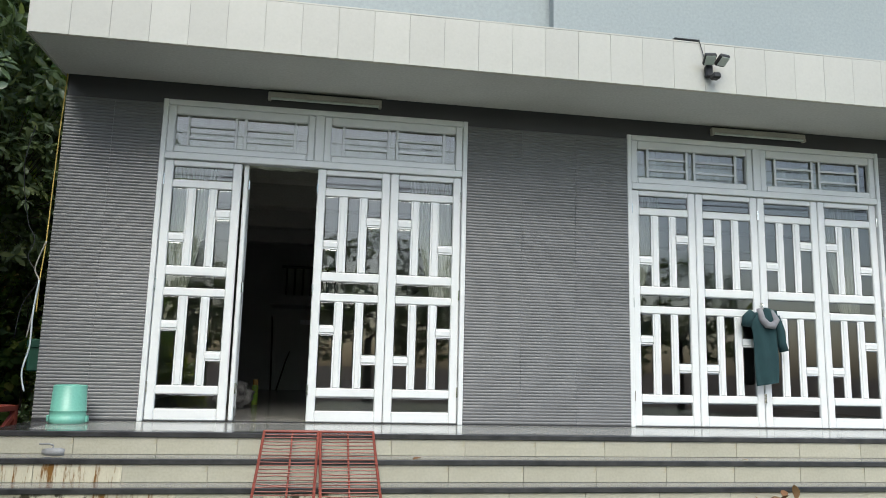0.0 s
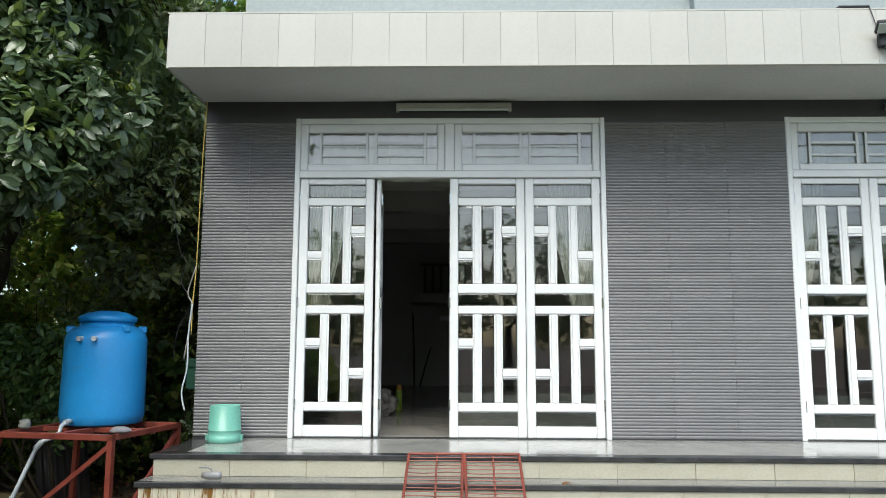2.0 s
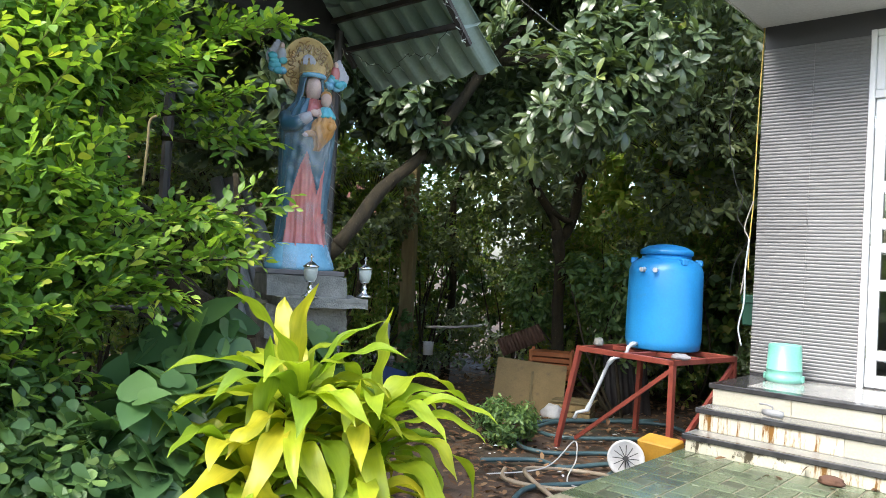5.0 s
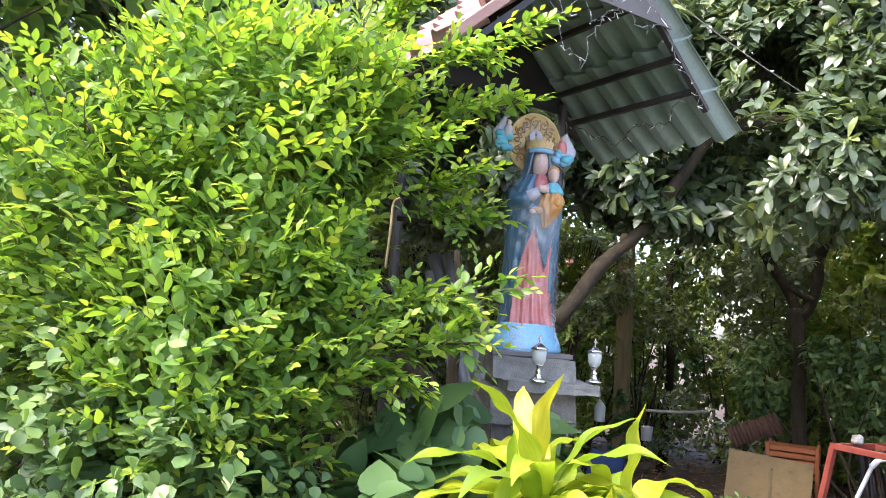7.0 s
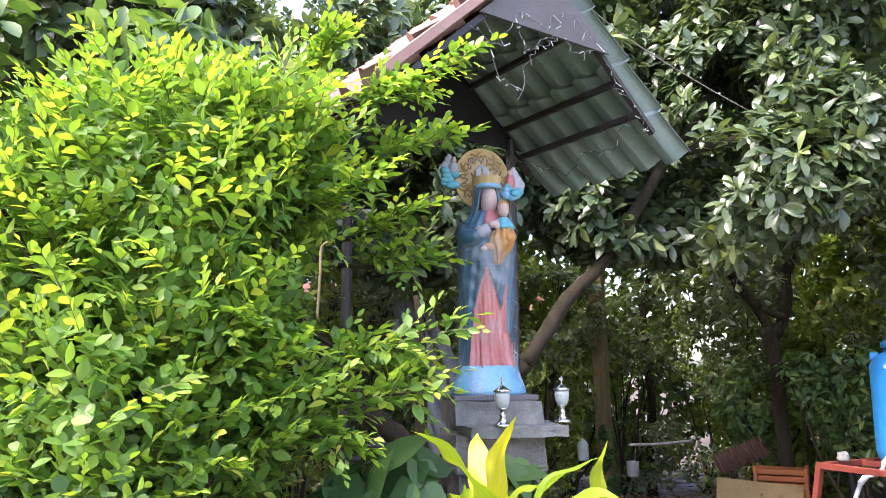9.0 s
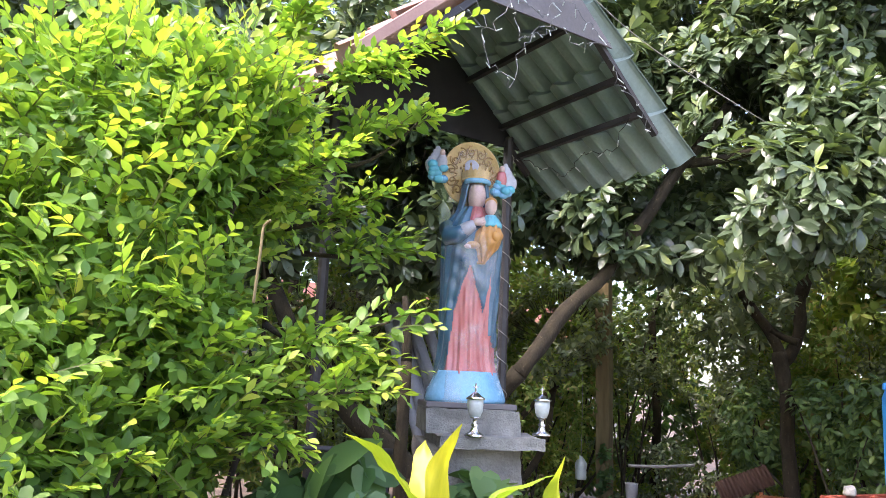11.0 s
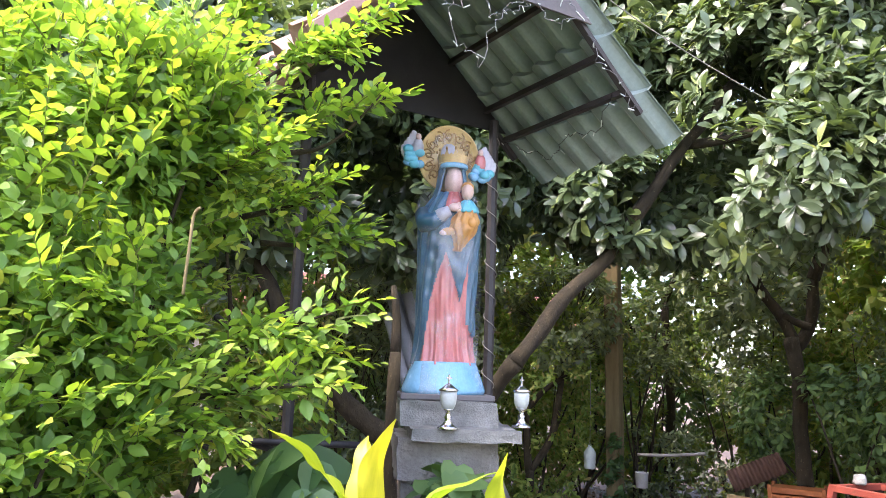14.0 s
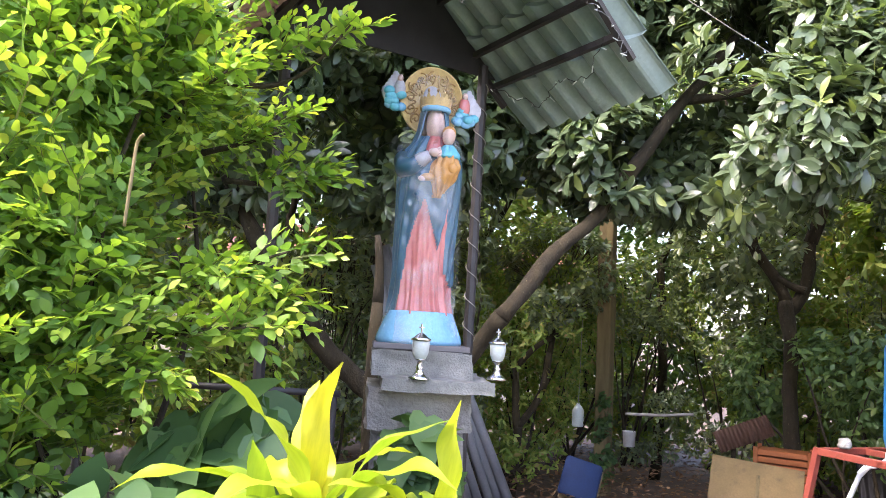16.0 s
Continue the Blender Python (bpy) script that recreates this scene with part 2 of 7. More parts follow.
def box(bm, x0, x1, y0, y1, z0, z1, bevel=0.0, m=None):
    r = bmesh.ops.create_cube(bm, size=1.0)
    vs = r["verts"]
    for v in vs:
        v.co = Vector((x0 + (v.co.x + 0.5) * (x1 - x0), y0 + (v.co.y + 0.5) * (y1 - y0), z0 + (v.co.z + 0.5) * (z1 - z0)))
    if bevel:
        es = list({e for v in vs for e in v.link_edges})
        out = bmesh.ops.bevel(bm, geom=es, offset=bevel, segments=1, affect="EDGES")
        vs = list({v for f in out["faces"] for v in f.verts} | {v for v in vs if v.is_valid})
    if m is not None:
        bmesh.ops.transform(bm, matrix=m, verts=vs)
    return vs


def tube(bm, pts, radii, seg=10, caps=True):
    """A round rod along points; radii: one number or one per point."""
    pts = [Vector(p) for p in pts]
    if isinstance(radii, (int, float)):
        radii = [radii] * len(pts)
    rings, side = [], None
    for i, p in enumerate(pts):
        d = (pts[min(i + 1, len(pts) - 1)] - pts[max(i - 1, 0)]).normalized()
        if side is None:
            side = d.orthogonal().normalized()
        side = (side - d * side.dot(d)).normalized()
        up = d.cross(side)
        rings.append([bm.verts.new(p + radii[i] * (math.cos(a) * side + math.sin(a) * up)) for a in [2 * math.pi * k / seg for k in range(seg)]])
    for a, b in zip(rings, rings[1:]):
        for k in range(seg):
            bm.faces.new((a[k], a[(k + 1) % seg], b[(k + 1) % seg], b[k]))
    if caps:
        bm.faces.new(rings[0][::-1])
        bm.faces.new(rings[-1])
    return rings


def lathe(bm, profile, seg=32, centre=(0, 0), caps=True):
    rings = [[bm.verts.new((centre[0] + r * math.cos(2 * math.pi * k / seg), centre[1] + r * math.sin(2 * math.pi * k / seg), z)) for k in range(seg)] for r, z in profile]
    for a, b in zip(rings, rings[1:]):
        for k in range(seg):
            bm.faces.new((a[k], a[(k + 1) % seg], b[(k + 1) % seg], b[k]))
    if caps:
        bm.faces.new(rings[0][::-1])
        bm.faces.new(rings[-1])


def slab(name, mat, x0, x1, y0, y1, z0, z1, label, category, bevel=0.0):
    bm = bmesh.new()
    box(bm, x0, x1, y0, y1, z0, z1, bevel)
    return tagged(link_bm(name, bm, mat), label, category, kind="structure")


def unit(a):
    return a / np.maximum(np.linalg.norm(a, axis=-1, keepdims=True), 1e-9)


# leaf outlines: points (across, along, up) and faces, length 1
SMALL_LEAF = ([(0, 0, 0), (0.17, 0.25, 0.05), (0.21, 0.62, 0.05), (0, 1, -0.05), (-0.21, 0.62, 0.05), (-0.17, 0.25, 0.05)], [(0, 1, 2, 3), (0, 3, 4, 5)])
ROUND_LEAF = ([(0, 0, 0), (0.08, 0.2, 0.02), (0.22, 0.55, 0.07), (0.19, 0.85, 0.05), (0, 1, -0.03), (-0.19, 0.85, 0.05), (-0.22, 0.55, 0.07), (-0.08, 0.2, 0.02), (0, 0.55, 0.0)],
              [(0, 1, 2, 8), (8, 2, 3, 4), (0, 8, 6, 7), (8, 4, 5, 6)])
OVATE_LEAF = ([(0, 0, 0), (0.10, 0.12, 0.02), (0.23, 0.36, 0.06), (0.24, 0.58, 0.06), (0.13, 0.84, 0.0), (0, 1.02, -0.06), (-0.13, 0.84, 0.0), (-0.24, 0.58, 0.06), (-0.23, 0.36, 0.06), (-0.10, 0.12, 0.02), (0, 0.42, 0.0)],
              [(0, 1, 2, 10), (10, 2, 3), (10, 3, 4, 5), (0, 10, 8, 9), (10, 7, 8), (10, 5, 6, 7)])
HEART_LEAF = ([(0, 0, 0), (0.16, -0.10, 0.03), (0.34, 0.0, 0.06), (0.41, 0.22, 0.05), (0.36, 0.48, 0.02), (0.20, 0.76, -0.04), (0, 1.05, -0.14), (-0.20, 0.76, -0.04), (-0.36, 0.48, 0.02), (-0.41, 0.22, 0.05), (-0.34, 0.0, 0.06), (-0.16, -0.10, 0.03), (0, 0.4, -0.03), (0, 0.75, -0.07)],
              [(0, 1, 2, 12), (12, 2, 3, 4), (12, 4, 5, 13), (13, 5, 6), (0, 12, 10, 11), (12, 8, 9, 10), (12, 13, 7, 8), (13, 6, 7)])
LONG_LEAF = ([(0, 0, 0), (0.07, 0.14, 0.02), (0.155, 0.40, 0.05), (0.19, 0.64, 0.03), (0.12, 0.86, -0.05), (0, 1.0, -0.13), (-0.12, 0.86, -0.05), (-0.19, 0.64, 0.03), (-0.155, 0.40, 0.05), (-0.07, 0.14, 0.02), (0, 0.40, 0.01), (0, 0.66, -0.02)],
             [(0, 1, 2, 10), (10, 2, 3, 11), (11, 3, 4, 5), (0, 10, 8, 9), (10, 11, 7, 8), (11, 5, 6, 7)])


def scatter(name, leaf, pos, along, up, size, mat, parent=None, width=1.0):
    """Many leaves in one mesh: each at pos, pointing along, its face towards up."""
    pts, faces = np.array(leaf[0], float), leaf[1]
    along = unit(along)
    across = unit(np.cross(along, up))
    face = np.cross(across, along)
    p = pts[None] * np.asarray(size)[:, None, None]
    co = pos[:, None] + p[..., :1] * width * across[:, None] + p[..., 1:2] * along[:, None] + p[..., 2:] * face[:, None]
    n, k = len(pos), len(pts)
    flat = [[v for i, v in enumerate(f) if v not in f[:i]] for f in faces]
    loops = np.concatenate([np.array(f) for f in flat])
    sizes = np.array([len(f) for f in flat])
    me = bpy.data.meshes.new(name)
    me.vertices.add(n * k)
    me.vertices.foreach_set("co", co.astype(np.float32).ravel())
    li = (loops[None] + (np.arange(n) * k)[:, None]).ravel()
    tot = np.tile(sizes, n)
    me.loops.add(len(li))
    me.loops.foreach_set("vertex_index", li.astype(np.int32))
    me.polygons.add(len(tot))
    me.polygons.foreach_set("loop_start", np.concatenate([[0], np.cumsum(tot)[:-1]]).astype(np.int32))
    me.polygons.foreach_set("loop_total", tot.astype(np.int32))
    me.polygons.foreach_set("use_smooth", np.ones(len(tot), bool))
    me.update(calc_edges=True)
    me.materials.append(mat)
    ob = new(name, me)
    ob.parent = parent
    return ob


def rosettes(rng, tips, out, each, spread, droop):
    """Leaves round twig tips: position, direction, up for each."""
    n = len(tips)
    pos = np.repeat(tips, each, 0)
    axis = unit(np.repeat(out, each, 0))
    rnd = unit(rng.normal(size=(n * each, 3)))
    side = unit(rnd - axis * (rnd * axis).sum(1, keepdims=True))
    along = unit(axis * rng.uniform(0.1, 0.9, (n * each, 1)) + side * spread + np.array([0, 0, -droop]) * rng.uniform(0.3, 1.3, (n * each, 1)))
    pos = pos - axis * rng.uniform(0, 0.1, (n * each, 1))
    up = unit(axis + np.array([0, 0, 0.8]) + 0.3 * rng.normal(size=(n * each, 3)))
    return pos, along, up


def crown_tips(rng, blobs, n, fill=0.55, thin=-0.12):
    """Twig tips in overlapping ellipsoids (centre, radii), thinned by clumps so that gaps stay."""
    tips, outs = [], []
    w = np.array([r[0] * r[1] * r[2] for _, r in blobs]) ** 0.67
    pick = rng.choice(len(blobs), n * 3, p=w / w.sum())
    d = unit(rng.normal(size=(n * 3, 3)))
    rad = rng.uniform(fill, 1.0, (n * 3, 1)) ** 0.6
    c = np.array([b[0] for b in blobs])[pick]
    r = np.array([b[1] for b in blobs])[pick]
    p = c + d * rad * r
    keep = np.array([noise.noise(Vector(q) * 1.1) for q in p]) > thin
    # nothing grows inside the house
    keep &= ~((p[:, 0] > -1.0) & (p[:, 1] > -0.15) & (p[:, 1] < 9.5))
    p, d = p[keep][:n], d[keep][:n]
    return p, unit(d + np.array([0, 0, 0.25]) + 0.35 * rng.normal(size=d.shape))


# ---------------------------------------------------------------- ground and building shell
COURT, DIRT = -0.475, -0.87
rng = np.random.default_rng(7)

bm = bmesh.new()
n = 90
grid = bmesh.ops.create_grid(bm, x_segments=n, y_segments=n, size=1.0)
for v in bm.verts:
    u, w = v.co.x, v.co.y
    v.co.x, v.co.y = -3 + math.copysign(abs(u) ** 3, u) * 600 + u * 12, -1 + math.copysign(abs(w) ** 3, w) * 600 + w * 12
    v.co.z = DIRT - 0.02 - 0.12 * min(4.0, max(0.0, -4.0 - v.co.x)) + 0.05 * noise.noise(Vector((v.co.x * 0.8, v.co.y * 0.8, 0))) + 0.02 * noise.noise(Vector((v.co.x * 3, v.co.y * 3, 5)))
tagged(link_bm("ground", bm, M_DIRT, smooth=True), "dark damp earth strewn with dry leaves", "ground", kind="structure")

slab("court_base", M_JOINT, -0.88, 12.0, -3.9, 0.0, DIRT - 0.3, COURT - 0.006, "cream jointed bed of the paved yard", "pavement")
slab("court_bed", M_JOINT, 0.35, 12.0, -14.0, -3.905, DIRT - 0.3, COURT - 0.006, "cream jointed bed of the paved yard", "pavement")

X1, W2 = -0.882, 4.73          # wall corner, left jamb of the second doorway
WALL_TOP = 3.24
TH = 0.22


def wall_piece(name, x0, x1, z0, z1):
    return slab(name, M_DARKBAND, x0, x1, 0.0, TH, z0, z1, "dark grey house wall behind ribbed cladding, shade-toned above it", "wall")


wall_piece("wall_west_pier", X1, 0.0, -0.1, 3.06)
wall_piece("wall_mid_pier", 3.0, W2, -0.1, 3.06)
wall_piece("wall_east_pier", W2 + 3.0, 9.6, -0.1, 3.06)
# bare strip below the soffit: the canopy's shade is put into its dark colour
wall_piece("wall_lintel", X1, 9.6, 3.06, WALL_TOP)
slab("wall_side", M_INWALL, X1, X1 + TH, TH, 9.0, -0.9, WALL_TOP, "plain rendered side wall", "wall")
slab("wall_far_side", M_INWALL, 9.38, 9.6, TH, 9.0, -0.9, WALL_TOP, "plain rendered side wall", "wall")
slab("wall_back", M_INWALL, X1, 9.6, 9.0, 9.2, -0.9, WALL_TOP, "plain grey back wall of the hall", "wall")
slab("floor_inside", M_INFLOOR, X1 + TH, 9.38, TH + 0.001, 9.0, -0.2, 0.0, "polished pale tile floor of the hall", "floor")
slab("ceiling_inside", M_INWALL, X1 + TH, 9.38, TH, 9.0, 3.1, 3.23, "pale plaster hall ceiling", "ceiling")
for k, yy in enumerate((1.6, 3.2, 4.8, 6.4)):
    slab(f"ceiling_beam_{k + 1}", M_INWALL, X1 + TH, 9.38, yy, yy + 0.25, 2.72, 3.1, "pale plaster ceiling beam", "beam")
slab("roof_slab", M_SOFFIT, X1 - 0.02, 9.9, -0.93, 9.2, WALL_TOP, WALL_TOP + 0.12, "flat canopy slab with pale grey underside", "canopy")
slab("wall_upper", M_UPPER, -0.62, 9.5, 0.25, 9.0, WALL_TOP + 0.12, 7.6, "pale blue-grey upper storey wall", "wall")
slab("wall_upper_bay", M_UPPER, 3.95, 9.6, 0.10, 8.9, WALL_TOP + 0.12, 7.5, "pale blue-grey upper storey wall", "wall")

# ribbed cladding tiles
RIB = 0.03


def ribbed(w, h):
    bm = bmesh.new()
    cols = [0.0, w]
    prof = [(0.0, 0.0)]
    k = int(round(h / RIB))
    for i in range(k):
        z = i * RIB
        prof += [(-0.004, z + 0.001), (-0.0075, z + 0.006), (-0.009, z + 0.014), (-0.0075, z + 0.022), (-0.004, z + 0.027), (-0.003, z + 0.0295)]
    prof.append((0.0, h))
    rows = [[bm.verts.new((x, y, z)) for x in cols] for y, z in prof]
    for a, b in zip(rows, rows[1:]):
        bm.faces.new((a[0], a[1], b[1], b[0]))
    bm.faces.new([r[0] for r in rows][::-1])
    bm.faces.new([r[1] for r in rows])
    me = bpy.data.meshes.new("tile")
    bm.normal_update()
    bm.to_mesh(me)
    bm.free()
    me.materials.append(M_CLAD)
    return me


def clad(owner, x0, x1, count):
    w = (x1 - x0) / count
    me = ribbed(w - 0.002, 0.2995)
    for c in range(count):
        for r in range(10):
            o = new("tile", me)
            o.parent = bpy.data.objects[owner]
            o.location = (x0 + c * w + 0.001, -0.0005 - 0.0012 * rng.random(), 0.012 + 0.3 * r)


clad("wall_west_pier", X1, -0.001, 2)
clad("wall_mid_pier", 3.001, W2 - 0.001, 3)
clad("wall_east_pier", W2 + 3.001, 9.6, 3)

# fascia of the canopy, one tile beside the other
FY = -0.935
fas = slab("fascia", M_GROUT, X1 - 0.03, 9.92, FY, FY + 0.02, WALL_TOP - 0.024, 3.70, "band of glossy off-white fascia tiles", "fascia")
bm = bmesh.new()
TW = 0.318
box(bm, 0.0007, TW - 0.0007, -0.012, 0.0, 0.0, 0.48, 0.0015)
me = bpy.data.meshes.new("tile")
bm.to_mesh(me)
bm.free()
me.materials.append(M_FASCIA)
for k in range(34):
    o = new("tile", me)
    o.parent = fas
    o.matrix_basis = pose(X1 - 0.032 + k * TW, FY - 0.001, WALL_TOP - 0.022, rng.normal() * 0.12, 0, rng.normal() * 0.12)
slab("fascia_end", M_FASCIA, X1 - 0.045, X1 - 0.031, FY, 0.3, WALL_TOP - 0.024, 3.70, "glossy off-white fascia end", "fascia")
slab("fascia_cap", M_FASCIA, X1 - 0.045, 9.92, FY - 0.012, FY + 0.10, 3.701, 3.715, "off-white coping on the canopy", "fascia")
slab("soffit", M_SOFFIT, X1 - 0.03, 9.9, FY + 0.021, -0.001, WALL_TOP - 0.012, WALL_TOP - 0.001, "smooth pale grey canopy soffit", "soffit")

# terrace and steps
TERR = ((0.0, -1.03), (-0.172, -1.29), (-0.344, -1.53))
tops = [0.0, -0.172, -0.344, COURT]
slab("terrace", M_FLOOR, -0.60, 9.6, -0.90, 0.0, -0.3, 0.0, "polished pale terrace tiles", "terrace")
slab("terrace_border", M_GRANITE, -0.845, -0.601, -0.90, 0.0, -0.04, -0.001, "black granite terrace border", "terrace")
prev = -0.90
for k, (z, y) in enumerate(TERR):
    slab(f"step_core_{k + 1}", M_GROUT, -0.82, 9.6, y + 0.028, prev + (0.2 if k else 0.1), DIRT - 0.1, z - 0.042, "rendered step core", "step")
    inner = -0.90 if k == 0 else TERR[k - 1][1] + 0.012
    slab(f"tread_{k + 1}", M_GRANITE if k == 0 else M_TREAD, -0.85, 9.6, y + 0.05, inner, z - 0.03, z - 0.0005, "polished stone step tread", "tread")
    slab(f"nosing_{k + 1}", M_GRANITE, -0.86, 9.6, y, y + 0.0495, z - 0.042, z, "black granite step nosing", "nosing", 0.006)
    prev = y
for k, (z, y) in enumerate(TERR):
    h = z - 0.042 - tops[k + 1]
    core = bpy.data.objects[f"step_core_{k + 1}"]
    bm = bmesh.new()
    box(bm, 0.0015, 0.6085, 0.0, 0.012, 0.0, h - 0.001, 0.0015)
    me = bpy.data.meshes.new("tile")
    bm.to_mesh(me)
    bm.free()
    me.materials.append(M_CREAM)
    dirty = me.copy()
    dirty.materials.clear()
    dirty.materials.append(M_CREAMDIRTY)
    mossy = me.copy()
    mossy.materials.clear()
    mossy.materials.append(M_CREAMMOSS)
    for c in range(17):
        o = new("tile", dirty if (k == 1 and c in (0, 1)) or (k == 2 and c == 2) else mossy if k == 2 and c in (0, 1, 4) else me)
        o.parent = core
        o.location = (-0.83 + 0.61 * c - (0.18 * k), y + 0.0155 + 0.001 * rng.random(), tops[k + 1] + 0.0005)
        if c == 0 and k:
            o.scale = ((0.61 - 0.18 * k) / 0.61, 1, 1)
            o.location.x = -0.83

# paved yard: pinwheels of green pavers round small dark ones
court = bpy.data.objects["court_base"]
PIN = (((0.0, 0.0, 0.27, 0.13), 0), ((0.285, 0.0, 0.415, 0.27), 0), ((0.145, 0.285, 0.415, 0.415), 0), ((0.0, 0.145, 0.13, 0.415), 0), ((0.145, 0.145, 0.27, 0.27), 1))
near_meshes = []
for (x0, y0, x1, y1), dark in PIN:
    b2 = bmesh.new()
    box(b2, x0, x1, y0, y1, -0.012, 0.0, 0.003)
    me = bpy.data.meshes.new("paver")
    b2.to_mesh(me)
    b2.free()
    me.materials.append(M_PAVERD if dark else M_PAVER)
    near_meshes.append(me)
rest = bmesh.new()
for i in range(30):
    for j in range(29):
        px, py = -0.87 + 0.43 * i, -1.93 - 0.43 * j
        if py < -3.5 and px < 0.35:
            continue
        if i < 13 and j < 4:
            for me in near_meshes:
                o = new("paver", me)
                o.parent = court
                o.location = (px, py, COURT + 0.0015 * rng.random())
        else:
            for (x0, y0, x1, y1), dark in PIN:
                vs = [rest.verts.new((px + a, py + b, COURT)) for a, b in ((x0, y0), (x1, y0), (x1, y1), (x0, y1))]
                f = rest.faces.new(vs)
                f.material_index = dark
tagged(link_bm("far_pavers", rest, [M_PAVER, M_PAVERD], court), kind="stuff")


# ---------------------------------------------------------------- doors
LEAF_W, LEAF_H = 0.725, 2.455
COLS = ((0.085, 0.222), (0.308, 0.425), (0.505, 0.640))
RAILS = ((0.0, 0.106), (0.238, 0.317), (1.143, 1.222), (1.338, 1.428), (2.185, 2.264), (2.396, LEAF_H))


def pane_list():
    out = [(0.085, 0.640, 0.106, 0.238), (0.085, 0.640, 1.222, 1.338), (0.085, 0.640, 2.264, 2.396)]
    for (a, b), splits in zip(COLS, (((0.825, 0.915), (1.656, 1.746)), ((), ()), ((0.545, 0.635), (1.894, 1.989)))):
        for (lo, hi), s in zip(((0.317, 1.143), (1.428, 2.185)), splits):
            out += [(a, b, lo, s[0]), (a, b, s[1], hi)] if s else [(a, b, lo, hi)]
    return out


def door_leaf(parent, x, mirror, turn=0.0, y=0.02):
    """One glazed leaf, hinged at its outer edge; panes are bevelled pieces of their own."""
    lf = new("door_leaf")
    lf.parent = parent
    lf.matrix_basis = pose(x, y, 0.008, 0, 0, turn)
    fx = (lambda a: LEAF_W - a) if mirror else (lambda a: a)
    bm = bmesh.new()

    def bar(a, b, lo, hi, y0, y1, bev=0.009):
        a, b = sorted((fx(a), fx(b)))
        box(bm, a, b, y0, y1, lo, hi, bev)

    bar(0.003, 0.085, 0.0, LEAF_H, 0.0, 0.045)
    bar(0.640, LEAF_W - 0.003, 0.0, LEAF_H, 0.0, 0.045)
    for lo, hi in RAILS:
        bar(0.083, 0.642, lo, hi, 0.002, 0.043)
    for a, b in ((0.222, 0.308), (0.425, 0.505)):
        for lo, hi in ((0.315, 1.145), (1.426, 2.187)):
            bar(a + 0.010, b - 0.010, lo, hi, 0.004, 0.041, 0.012)
            bar(a, b, lo, hi, 0.014, 0.032, 0.002)
    for a, b, lo, hi in ((0.083, 0.233, 0.825, 0.915), (0.083, 0.233, 1.656, 1.746), (0.494, 0.642, 0.545, 0.635), (0.494, 0.642, 1.894, 1.989)):
        bar(a, b, lo + 0.012, hi - 0.012, 0.005, 0.040, 0.012)
        bar(a, b, lo, hi, 0.014, 0.032, 0.002)
    part("frame", bm, M_WHITE, lf)
    for a, b, lo, hi in pane_list():
        a, b = sorted((fx(a), fx(b)))
        bm = bmesh.new()
        e = 0.012
        outer = [bm.verts.new(p) for p in ((a - .004, 0.024, lo - .004), (b + .004, 0.024, lo - .004), (b + .004, 0.024, hi + .004), (a - .004, 0.024, hi + .004))]
        inner = [bm.verts.new(p) for p in ((a + e, 0.020, lo + e), (b - e, 0.020, lo + e), (b - e, 0.020, hi - e), (a + e, 0.020, hi - e))]
        bm.faces.new(inner)
        for k in range(4):
            bm.faces.new((outer[k], outer[(k + 1) % 4], inner[(k + 1) % 4], inner[k]))
        o = part("pane", bm, M_GLASS, lf)
        o.visible_shadow = False
    hx = LEAF_W - 0.004 if mirror else 0.004
    for hz in (0.25, 1.2, 2.2):
        bm = bmesh.new()
        tube(bm, [(hx, -0.006, hz), (hx, -0.006, hz + 0.1)], 0.011, 8)
        part("hinge", bm, M_SILVER, lf)
    return lf


